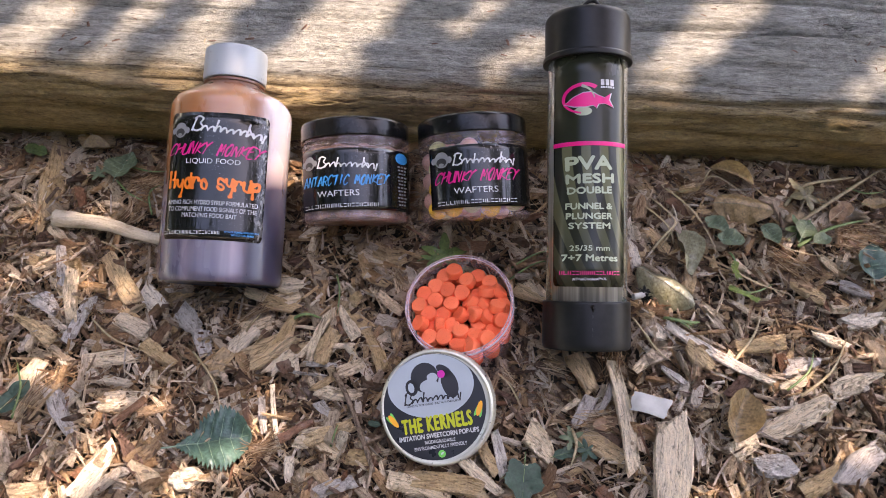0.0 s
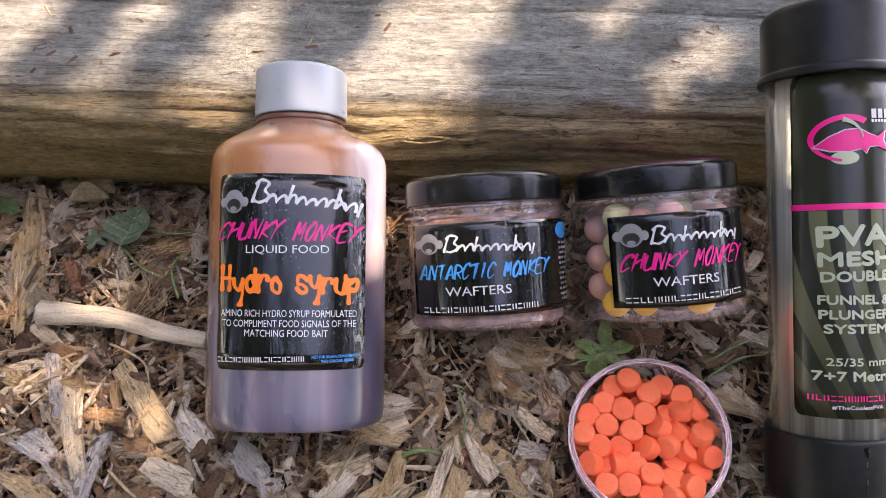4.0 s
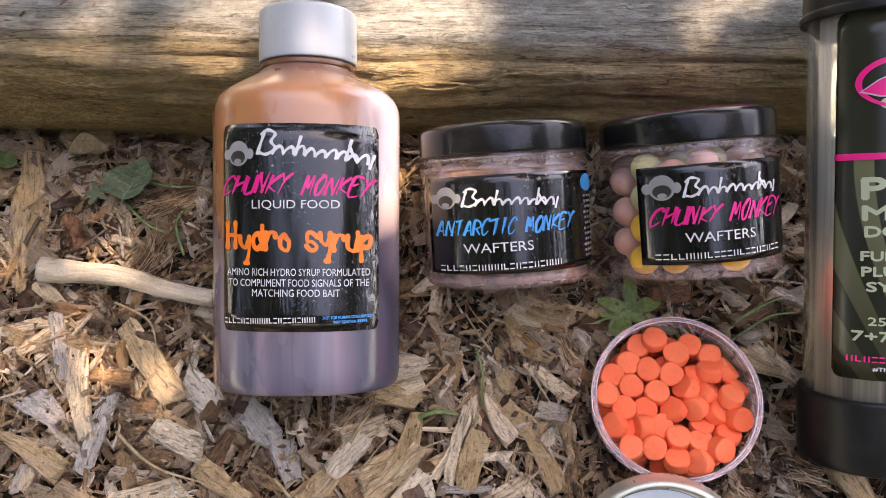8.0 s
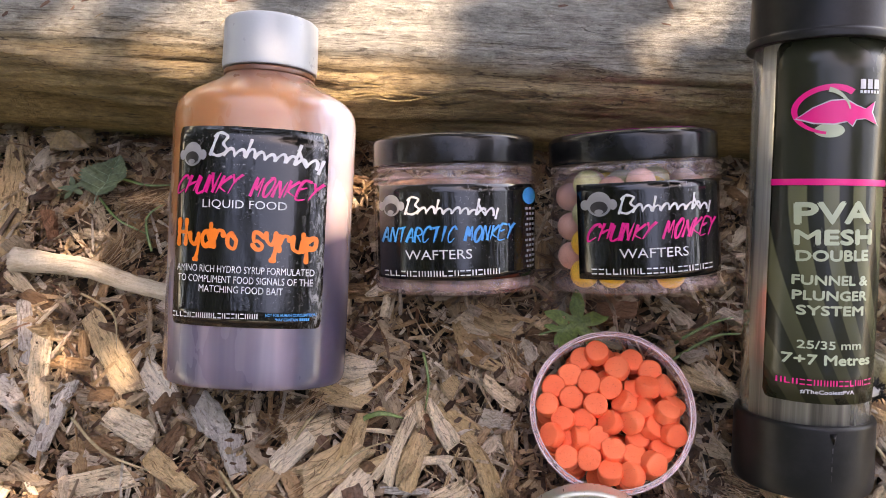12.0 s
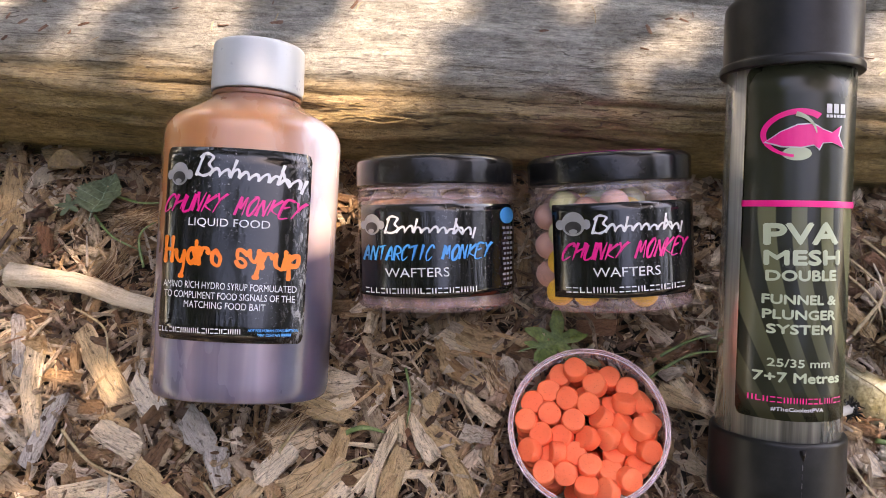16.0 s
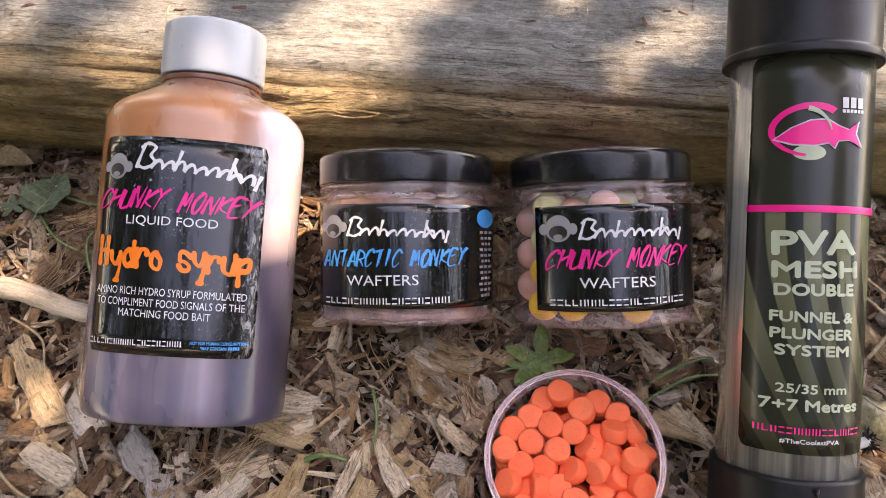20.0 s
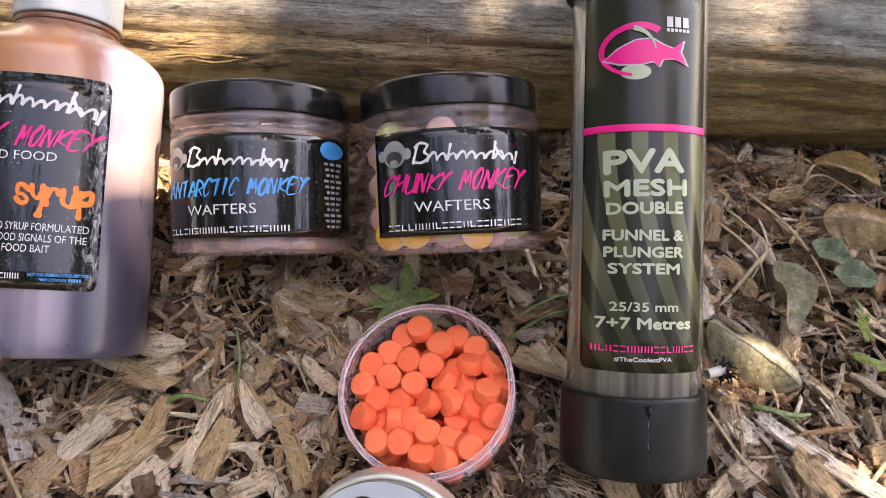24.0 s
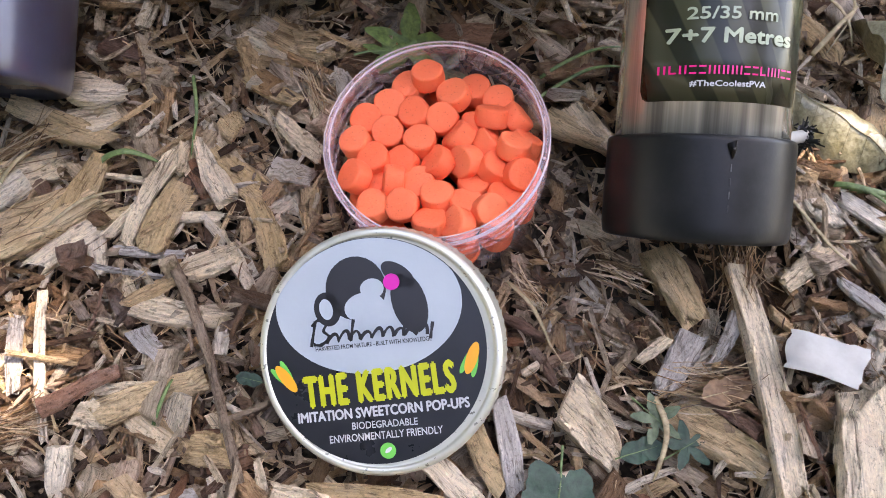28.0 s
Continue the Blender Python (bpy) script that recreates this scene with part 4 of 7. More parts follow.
def syrup_bottle():
    m = pose(-0.1378, 0.2417, 0.0287, -61.0) @ pose(0, 0, 0, 0, 0.04, 2.4)
    e = thing("syrup_bottle", m, "translucent brown syrup bottle with white cap and black label", "bottle")
    A, B, p = 0.0369, 0.0321, 2.35
    prof = rounded([(0, 0.0015), (0.030, 0.0015, 0.002), (0.0335, 0, 0.002), (A, 0.001, 0.006), (A, 0.1135, 0.0065), (0.0185, 0.1245, 0.0045), (0.0178, 0.128), (0.0, 0.128)], 6)
    n = 96
    verts, faces = [], []
    for r, z in prof:
        k = step01(0.1255, 0.1155, z)
        for i in range(n):
            a = 2 * math.pi * i / n
            x1, y1 = superellipse(a, r, r * B / A, p)
            x2, y2 = superellipse(a, r, r, 2)
            verts.append((x2 + (x1 - x2) * k, y2 + (y1 - y2) * k, z))
    for k in range(len(prof) - 1):
        for i in range(n):
            j = (i + 1) % n
            faces.append((k * n + i, k * n + j, (k + 1) * n + j, (k + 1) * n + i))
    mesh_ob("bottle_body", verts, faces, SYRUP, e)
    mesh_ob("neck_ring", *lathe(rounded([(0.0172, 0.1255), (0.0188, 0.1258, 0.0005), (0.0188, 0.1278, 0.0005), (0.0172, 0.1285)], 3), 72), NECK, e, "syrup-stained neck ring")
    capp = rounded([(0.0165, 0.1284), (0.0195, 0.1284, 0.0008), (0.0194, 0.1305), (0.0192, 0.131), (0.0189, 0.1495, 0.0018), (0.0, 0.150)], 4)
    mesh_ob("cap", *lathe(capp, 96, knurl=(7, 9)), WHITE_CAP, e, "white ribbed screw cap")
    body = Round(A, B, p)
    lab = label_sheet("label", body, -47.5, 47.5, 0.0245, 0.1005, LABEL_RUBBED, e, "black printed label with a rubbed edge", corner=0.003)
    round_emblem(body, -0.0221, 0.0897, 0.0046, lab)
    brush_mark(body, 0.0061, 0.0911, 0.0425, 0.0104, INK_WHITE, lab, 3, -5.3)
    brush_words("CHUNKY MONKEY", DRY_BRUSH, body, -0.0007, 0.0783, 0.0535, 0.0072, INK_ROSE, lab, 0.32, 0.06, 1.0, 4, -1.0)
    words("LIQUID FOOD", body, -0.0012, 0.0708, 0.0316, 0.0037, INK_WHITE, lab, turn=0.3)
    brush_words("Hydro syrup", DRIPPING, body, -0.0002, 0.0563, 0.0525, 0.0128, INK_ORANGE, lab, 0.0, 0.062, 0.0, 2, -0.5)
    words("AMINO RICH HYDRO SYRUP FORMULATED", body, -0.0007, 0.0463, 0.0520, 0.0027, INK_WHITE, lab, turn=-0.3)
    words("TO COMPLIMENT FOOD SIGNALS OF THE", body, -0.0006, 0.0424, 0.0510, 0.0027, INK_WHITE, lab, turn=-0.3)
    words("MATCHING FOOD BAIT", body, -0.0012, 0.0387, 0.0315, 0.0027, INK_WHITE, lab, turn=-0.4)
    bars(body, -0.0108, 0.0286, 0.0341, 0.002, INK_WHITE, lab, 20, 5, 1.2)
    words("NOT FOR HUMAN CONSUMPTION", body, 0.0176, 0.0297, 0.0180, 0.0012, INK_BLUE, lab, bold=0.02, turn=1.0)
    words("*MAY CONTAIN", body, 0.0162, 0.0280, 0.0082, 0.0012, INK_BLUE, lab, bold=0.02, turn=0.5)
    bars(body, 0.0226, 0.0281, 0.0036, 0.0011, INK_BLUE, lab, 5, 7, 0.5)
    return e


syrup_bottle()

# ---- bait jars ----


def bait_jar(m, label, turn, contents, seed):
    e = thing("bait_jar", m, label, "jar", "bait jars against the timber")
    R = 0.0335
    wall = rounded([(0.0, 0.002), (0.027, 0.002, 0.002), (0.029, 0.0, 0.0015), (R, 0.0005, 0.005), (R, 0.0465, 0.002), (0.0325, 0.0485, 0.001), (0.0325, 0.053)], 4)
    jar = mesh_ob("jar_wall", *lathe(wall, 80, shut=False), CLEAR, e, "clear plastic jar wall")
    jar.visible_shadow = False
    lid = rounded([(0.0325, 0.0513), (R + 0.0004, 0.0513, 0.0008), (R + 0.0004, 0.0615, 0.0015), (R - 0.0022, 0.0631, 0.001), (0.0, 0.0629)], 4)
    top = mesh_ob("lid", *lathe(lid, 96), BLACK_LID, e, "glossy black screw lid")
    for z in (0.0462, 0.0497):
        ring = mesh_ob("thread", *lathe(rounded([(R - 0.0006, z - 0.0005), (R + 0.0006, z - 0.0004, 0.0003), (R + 0.0006, z + 0.0003, 0.0003), (R - 0.0006, z + 0.0004)], 2), 80, shut=False), CLEAR_THREAD, e, "raised clear screw thread")
        ring.visible_shadow = False
    mesh_ob("lid_label", *lathe([(0.0, 0.06295), (0.0285, 0.06325), (0.0287, 0.0634), (0.0, 0.0633)], 64, shut=False), INK_MAGENTA if seed == 9 else LABEL_BLACK, top, "round printed sticker on the lid")
    if len(contents) == 1:
        V, F = lathe(rounded([(0.0, 0.0016), (0.0318, 0.0016, 0.0016), (0.032, 0.0455, 0.002), (0.0, 0.047)], 10), 96)
        mesh_ob("bait_mash", [(x * (1 + 0.02 * noise.noise((x * 300, y * 300, z * 300))), y * (1 + 0.02 * noise.noise((x * 300, y * 300, z * 300 + 9))), z + 0.0012 * noise.noise((x * 160, y * 160, z * 90))) for x, y, z in V], F, MASH, e, "packed brown baits in oil")
    foot = mesh_ob("base_ring", *lathe(rounded([(0.0285, 0.0003), (R + 0.0001, 0.0008, 0.003), (R + 0.0002, 0.0048, 0.0006), (R - 0.0008, 0.0052)], 4), 80, shut=False), CLEAR_RIM, e, "thick pinkish clear base edge")
    foot.visible_shadow = False
    rng = random.Random(seed)
    # the baits that show beside the label, then the rest
    spots = [Vector(q) for q in ((-0.0235, -0.0125, 0.0076), (-0.0228, -0.0135, 0.0200), (-0.0262, -0.0005, 0.0140), (-0.0262, -0.0015, 0.0262), (-0.0222, -0.0145, 0.0318), (-0.0262, -0.001, 0.0385), (-0.0215, -0.015, 0.0432))]
    tries = 0
    while len(spots) < 105 and tries < 9000:
        tries += 1
        a, r, z = rng.uniform(0, 2 * math.pi), 0.0262 * math.sqrt(rng.uniform(0.1, 1)), rng.uniform(0.0068, 0.044)
        q = Vector((r * math.cos(a), r * math.sin(a), z))
        if all((q - s).length > 0.0104 for s in spots):
            spots.append(q)
    for i, q in enumerate(spots):
        bm = bmesh.new()
        bmesh.ops.create_uvsphere(bm, u_segments=16, v_segments=10, radius=0.0058, matrix=Matrix.Translation(q))
        part("bait_ball", bm, BAITS[contents[i % len(contents)]], e)
    body = Round(R + 0.0002)
    lab = label_sheet("label", body, turn, turn + 232, 0.0066, 0.0433, LABEL_BLACK, e, "black printed label")
    return e, body, lab


e, body, lab = bait_jar(pose(-0.0554, 0.2797, 0.0461, -57.2) @ pose(0, 0, 0, 0, -3.5, 0), "small clear jar of brown baits with black lid and label", -67, (3,), 4)
round_emblem(body, -0.0246, 0.0354, 0.0042, lab)
brush_mark(body, -0.0015, 0.0341, 0.0359, 0.0078, INK_WHITE, lab, 5, -2.2)
brush_words("ANTARCTIC MONKEY", DRY_BRUSH, body, -0.003, 0.0243, 0.0503, 0.0056, INK_BLUE, lab, 0.2, 0.066, 0.8, 6, 1.4)
words("WAFTERS", body, -0.0067, 0.0165, 0.0252, 0.0036, INK_WHITE, lab, turn=1.2)
bars(body, -0.0053, 0.0093, 0.0448, 0.0022, INK_WHITE, lab, 20, 5, 1.3)
outline(oval(0.0293, 0.0386, 0.0032, 0.0034), body, INK_BLUE, lab)
for i in range(12):
    bars(body, 0.0298, 0.0335 - 0.0021 * i, 0.0052 - 0.0007 * (i % 3), 0.001, INK_GREY, lab, 3, i)
e, body, lab = bait_jar(pose(0.0201, 0.2812, 0.0529, -56.6) @ pose(0, 0, 0, 0, -5.5, 0), "small clear jar of pink, green and yellow baits with black lid", -52.5, (2, 2, 0, 0, 1, 0, 1), 9)
round_emblem(body, -0.0196, 0.0355, 0.0047, lab)
brush_mark(body, 0.0047, 0.0344, 0.0365, 0.008, INK_WHITE, lab, 7, -0.2)
brush_words("CHUNKY MONKEY", DRY_BRUSH, body, 0.0008, 0.0251, 0.0478, 0.0066, INK_ROSE, lab, 0.32, 0.064, 1.0, 9, 0.7)
words("WAFTERS", body, -0.0007, 0.0166, 0.0255, 0.0036, INK_WHITE, lab)
bars(body, 0.0005, 0.0099, 0.0465, 0.0022, INK_WHITE, lab, 20, 9, 0.5)

# ---- plunger tube ----


def plunger_tube():
    m = pose(0.0886, 0.2111, 0.0242, -57.3) @ pose(0, 0, 0, 0, -1.7, 0)
    e = thing("plunger_tube", m, "clear tube with olive printed film and black end caps", "tube")
    R = 0.0241
    mesh_ob("tube_wall", *lathe([(R, 0.02), (R, 0.185)], 80), TUBE_WALL, e, "smoky clear tube wall")
    bot = rounded([(0.0, 0.0), (0.0257, 0.0, 0.0012), (0.0263, 0.003, 0.002), (0.0261, 0.0278, 0.0008), (0.0252, 0.0286, 0.0006), (0.0242, 0.0286)], 4)
    mesh_ob("end_cap", *lathe(bot, 80), BLACK_RUBBER, e, "black rubber end cap")
    top = rounded([(0.0242, 0.1722), (0.027, 0.1722, 0.0006), (0.027, 0.175, 0.0008), (0.0259, 0.176, 0.0005), (0.0257, 0.1995, 0.002), (0.0235, 0.2018, 0.001), (0.0, 0.2013)], 4)
    mesh_ob("end_cap", *lathe(top, 80), BLACK_RUBBER, e, "black rubber end cap with a lip")
    body = Round(R)
    lab = label_sheet("printed_film", body, -63, 50.3, 0.037, 0.172, TUBE_PRINT, e, "olive film with dark swirls", corner=0.003)
    label_sheet("stripe", Round(R + 0.0004), -63, 50.3, 0.1186, 0.121, INK_PINK, lab, "hot pink line")
    for text, x, z, w, h, bold, turn in (("PVA", -0.003, 0.1085, 0.0251, 0.0075, 0.0005, 2.0), ("MESH", -0.0023, 0.0995, 0.026, 0.0052, 0.00038, 1.5), ("DOUBLE", -0.0025, 0.0927, 0.0243, 0.0038, 0.00025, 1.6)):
        words(text, body, x, z, w, h, INK_CREAM, lab, turn=turn, thick=bold)
    for text, x, z, w, h, bold in (("FUNNEL &", -0.0028, 0.0835, 0.0254, 0.0034, 0.0002), ("PLUNGER", -0.0026, 0.0778, 0.0253, 0.0034, 0.0002), ("SYSTEM", -0.0026, 0.0722, 0.0227, 0.0034, 0.0002),
                                   ("25/35 mm", -0.0024, 0.0593, 0.022, 0.003, 0.0001), ("7+7 Metres", -0.002, 0.0537, 0.0307, 0.0036, 0.0002)):
        words(text, body, x, z, w, h, INK_CREAM, lab, turn=0.5, thick=bold)
    bars(body, -0.0015, 0.045, 0.034, 0.0022, INK_PINK, lab, 16, 4, 0.4)
    words("#TheCoolestPVA", body, -0.0026, 0.0415, 0.0185, 0.0016, INK_WHITE, lab, turn=1.0, thick=0.00006)
    fx, fz = -0.006, 0.1452
    outline(oval(fx - 0.0007, fz - 0.0066, 0.0048, 0.0026), body, INK_CREAM, lab)
    fish = [(0.9 * a, 0.9 * b) for a, b in ((-0.0112, -0.0022), (-0.0065, 0.0018), (-0.001, 0.0044), (0.0045, 0.0048), (0.0085, 0.0026), (0.0122, 0.0014), (0.0162, 0.0044), (0.0152, 0.0002), (0.0178, -0.0044),
            (0.0122, -0.0024), (0.0085, -0.0028), (0.0072, -0.0054), (0.005, -0.0036), (0.0005, -0.0046), (-0.006, -0.0042))]
    outline([(fx + 0.001 + (x - 0.001) * 1.06, fz + z * 1.12) for x, z in fish], body, INK_WHITE, lab, off=0.0009)
    outline([(fx + x, fz + z) for x, z in fish], body, INK_PINK, lab, off=0.0011)
    arc_band(body, fx - 0.0004, fz + 0.0008, 0.0105, 0.0084, 50, 262, 0.0024, 0.001, INK_PINK, lab, 0.0008)
    arc_band(body, fx - 0.0035, fz - 0.0008, 0.009, 0.0092, 12, 78, 0.0004, 0.0018, INK_CREAM, lab, 0.0014)
    bars(body, 0.0072, 0.1556, 0.0085, 0.0035, INK_WHITE, lab, 3, 2, 1.8)
    bars(body, 0.0072, 0.1528, 0.0085, 0.0011, INK_WHITE, lab, 6, 3, 1.8)
    for k in range(5):
        label_sheet("moulding_mark", Round(0.0263), -3.0, -2.5, 0.0085 + 0.0035 * k, 0.0105 + 0.0035 * k, SCUFF if k in (1, 3) else INK_BLACK, e, off=0.0002)
    mesh_ob("nick", [(-0.0028, -0.0264, 0.0262), (-0.0012, -0.0268, 0.0222), (-0.0003, -0.0265, 0.0244), (-0.0007, -0.0274, 0.0272)], [(0, 1, 2), (0, 2, 3), (0, 3, 1), (1, 3, 2)], INK_BLACK, e)
    # carrying cord through the upper cap
    cu = bpy.data.curves.new("cord", "CURVE")
    cu.dimensions, cu.bevel_depth, cu.bevel_resolution = "3D", 0.0011, 3
    sp = cu.splines.new("NURBS")
    pts = [(-0.006, -0.004, 0.198), (-0.005, -0.004, 0.206), (0.0, -0.003, 0.214), (0.008, -0.002, 0.211), (0.009, -0.003, 0.198)]
    sp.points.add(len(pts) - 1)
    for q, c in zip(sp.points, pts):
        q.co = (*c, 1)
    sp.use_endpoint_u = True
    cu.materials.append(BLACK_RUBBER)
    cord = new("cord", cu)
    cord.parent = e
    tagged(cord, "thin black carrying cord")
    # a loose cord end beside the lower cap: a pale sleeve with frayed black fibres
    rng = random.Random(8)
    sleeve, tip = Vector((0.0320, 0.0130, 0.0310)), Vector((0.0395, 0.0160, 0.0325))
    along = (tip - sleeve).normalized()
    across = along.cross(Vector((0, 1, 0))).normalized()
    V, F = [], []
    for k in range(5):
        for a in range(10):
            r = 0.0019 + 0.0003 * rng.random()
            V.append(sleeve.lerp(tip, k / 4) + across * r * math.cos(a * math.pi / 5) + along.cross(across) * r * math.sin(a * math.pi / 5))
            F += [(k * 10 + a, k * 10 + (a + 1) % 10, k * 10 + 10 + (a + 1) % 10, k * 10 + 10 + a)] if k < 4 else []
    mesh_ob("cord_sleeve", V, F, PAPER, e, "pale sleeve round the cord end")
    V, F = [], []
    for i in range(220):
        a = tip + Vector((rng.gauss(0, 0.0009), rng.gauss(0, 0.0009), rng.gauss(0, 0.0016)))
        d = (along * rng.uniform(-0.1, 0.9) + Vector((rng.gauss(0, 0.5), rng.gauss(0, 0.5), rng.gauss(0, 0.8)))).normalized() * rng.uniform(0.0018, 0.0038)
        s = d.cross(Vector((0.2, 1, 0.3))).normalized() * 0.0004
        o = len(V)
        V += [a - s, a + s, a + d + s * 0.5, a + d - s * 0.5]
        F.append((o, o + 1, o + 2, o + 3))
    mesh_ob("cord_tuft", V, F, BLACK_RUBBER, e, "frayed black cord end", False)
    return e


plunger_tube()

# ---- pellet pot and tin lid ----
POT_UP = Vector((-0.1731, -0.1325, 1)).normalized()
POT_ACROSS = Vector((0, 1, 0)).cross(POT_UP).normalized()
POT_C = Vector((0.0112, 0.2331, 0.0329)) - POT_UP * 0.0329
POT_POSE = Matrix.Translation(POT_C) @ Matrix((POT_ACROSS, POT_UP.cross(POT_ACROSS), POT_UP)).transposed().to_4x4()


def pellet_pot():
    e = thing("pellet_pot", POT_POSE, "open clear plastic pot full of orange pellets on the chips", "pot")
    R = 0.0333
    wall = rounded([(0.0, 0.001), (0.028, 0.001, 0.001), (0.0315, 0.0, 0.002), (0.0325, 0.003, 0.002), (0.0325, 0.019, 0.0008), (0.0335, 0.020, 0.0006), (0.0325, 0.0215, 0.0006), (0.0325, 0.0235, 0.0006), (0.0333, 0.0245, 0.0006),
                    (0.0322, 0.026, 0.0006), (0.0325, 0.0305, 0.0006), (R, 0.031, 0.0006), (R, 0.032, 0.0006), (0.0315, 0.032, 0.0006), (0.0312, 0.0295)], 3)
    pot = mesh_ob("pot_wall", *lathe(wall, 96, shut=False), CLEAR_PINK, e, "clear plastic threaded pot wall")
    pot.visible_shadow = False
    rim = mesh_ob("rim", *lathe(rounded([(0.0317, 0.0318), (0.0333, 0.0318, 0.0006), (0.0333, 0.0332, 0.0006), (0.0317, 0.0332, 0.0006), (0.0317, 0.0318)], 3), 96, shut=False), CLEAR_RIM, e, "rounded clear rim")
    rim.visible_shadow = False
    for r, z in ((0.0316, 0.0332), (0.0334, 0.0326), (0.0332, 0.0306)):
        lip = mesh_ob("lip", *lathe([(r + 0.00028 * math.cos(a * math.pi / 4), z + 0.00028 * math.sin(a * math.pi / 4)) for a in range(9)], 96, shut=False), CLEAR_EDGE, rim, "bright edge of the clear rim")
        lip.visible_shadow = False
    for z in (0.0204, 0.0248, 0.0285):
        ring = mesh_ob("thread", *lathe(rounded([(0.0326, z - 0.0005), (0.0334, z - 0.0004, 0.0003), (0.0334, z + 0.0003, 0.0003), (0.0326, z + 0.0004)], 2), 96, shut=False), CLEAR_THREAD, e, "raised clear screw thread")
        ring.visible_shadow = False
    return e


pellet_pot()


def pellet_mesh(seed):
    rng = random.Random(seed)
    prof = rounded([(0.0, -0.0031), (0.0050, -0.0030, 0.0009), (0.0053, -0.0004, 0.002), (0.0050, 0.0030, 0.0009), (0.0, 0.0031)], 4)
    v, f = lathe(prof, 18)
    ph = rng.uniform(0, 6.28)
    v = [(x * (1 + 0.05 * math.cos(3 * math.atan2(y, x) + ph)), y * (1 + 0.04 * math.sin(2 * math.atan2(y, x) + ph)), z * rng.uniform(0.97, 1.03)) for x, y, z in v]
    me = bpy.data.meshes.new("pellet")
    me.from_pydata(v, [], f)
    me.materials.append(PELLET)
    smooth(me)
    return me


PELLET_MESHES = [pellet_mesh(i) for i in range(6)]


def pellet(x, y, z, tilt=8.0, towards=0.0):
    n = len([o for o in bpy.data.objects if o.name.startswith("pellet.") or o.name == "pellet"])
    ob = new("pellet", PELLET_MESHES[n % 6])
    ob.matrix_basis = POT_POSE @ pose(x, y, z) @ pose(0, 0, 0, 0, 0, towards) @ pose(0, 0, 0, 0, tilt, 0) @ pose(0, 0, 0, 0, 0, n * 67)
    tagged(ob, "small orange foam pellet with a pitted face", "pellet", "pellets in the pot")


# the open top layer, then the layers under it
pellet(-0.0042, 0.0259, 0.0251, 15, 90)
pellet(-0.0108, 0.0241, 0.0214, 5, 150)
pellet(0.0041, 0.0193, 0.0243, 14, 150)
pellet(0.0106, 0.0232, 0.0204, 7, 120)
pellet(-0.0161, 0.0173, 0.0224, 11, 270)
pellet(-0.0079, 0.0136, 0.0233, 12, 200)
pellet(-0.0234, 0.0123, 0.0222, 11, 270)
pellet(0.0006, 0.0114, 0.0235, 15, 270)
pellet(-0.0161, 0.0074, 0.0227, 15, 270)
pellet(-0.0058, 0.0037, 0.0237, 7, 90)
pellet(-0.0261, 0.0040, 0.0228, 14, 150)
pellet(-0.0198, -0.0021, 0.0233, 9, 150)
pellet(-0.0113, -0.0027, 0.0220, 14, 200)
pellet(0.0179, 0.0184, 0.0212, 14, 270)
pellet(0.0161, 0.0111, 0.0248, 50, 80)
pellet(0.0106, 0.0098, 0.0202, 75, 0)
pellet(0.0151, 0.0027, 0.0232, 62, 40)
pellet(0.0228, -0.0002, 0.0262, 38, 60)
pellet(0.0061, 0.0045, 0.0239, 55, 150)
pellet(-0.0001, -0.0036, 0.0236, 42, 165)
pellet(0.0086, -0.0038, 0.0245, 50, 210)
pellet(0.0171, -0.0058, 0.0237, 35, 20)
pellet(0.0249, -0.0089, 0.0255, 32, 320)
pellet(-0.0204, -0.0102, 0.0209, 13, 150)
pellet(-0.0135, -0.0104, 0.0246, 72, 180)
pellet(-0.0057, -0.0099, 0.0220, 5, 200)
pellet(0.0109, -0.0104, 0.0208, 22, 90)
pellet(-0.0099, -0.0184, 0.0254, 14, 250)
pellet(0.0001, -0.0154, 0.0244, 18, 90)
pellet(0.0085, -0.0178, 0.0236, 24, 80)
pellet(-0.0016, -0.0240, 0.0250, 28, 90)
pellet(0.0068, -0.0252, 0.0266, 40, 180)
pellet(0.0158, -0.0206, 0.0262, 33, 330)
pellet(-0.0248, -0.0091, 0.0260, 35, 180)
pellet(-0.0188, -0.0182, 0.0242, 11, 150)
pellet(0.0199, -0.0150, 0.0226, 25, 60)
pellet(0.0236, 0.0118, 0.0218, 65, 30)
pellet(0.0262, 0.0034, 0.0213, 55, 50)
for ring_r, ring_n, ring_z in ((0.007, 3, 0.0048), (0.0165, 8, 0.0048), (0.0262, 14, 0.0048), (0.012, 5, 0.0112), (0.0262, 13, 0.0112), (0.015, 6, 0.0165)):
    for i in range(ring_n):
        pellet(ring_r * math.cos(6.2832 * i / ring_n + ring_z * 99), ring_r * math.sin(6.2832 * i / ring_n + ring_z * 99), ring_z, 8 + 6 * (i % 4), 70 * i)

# ---- tin lid ----


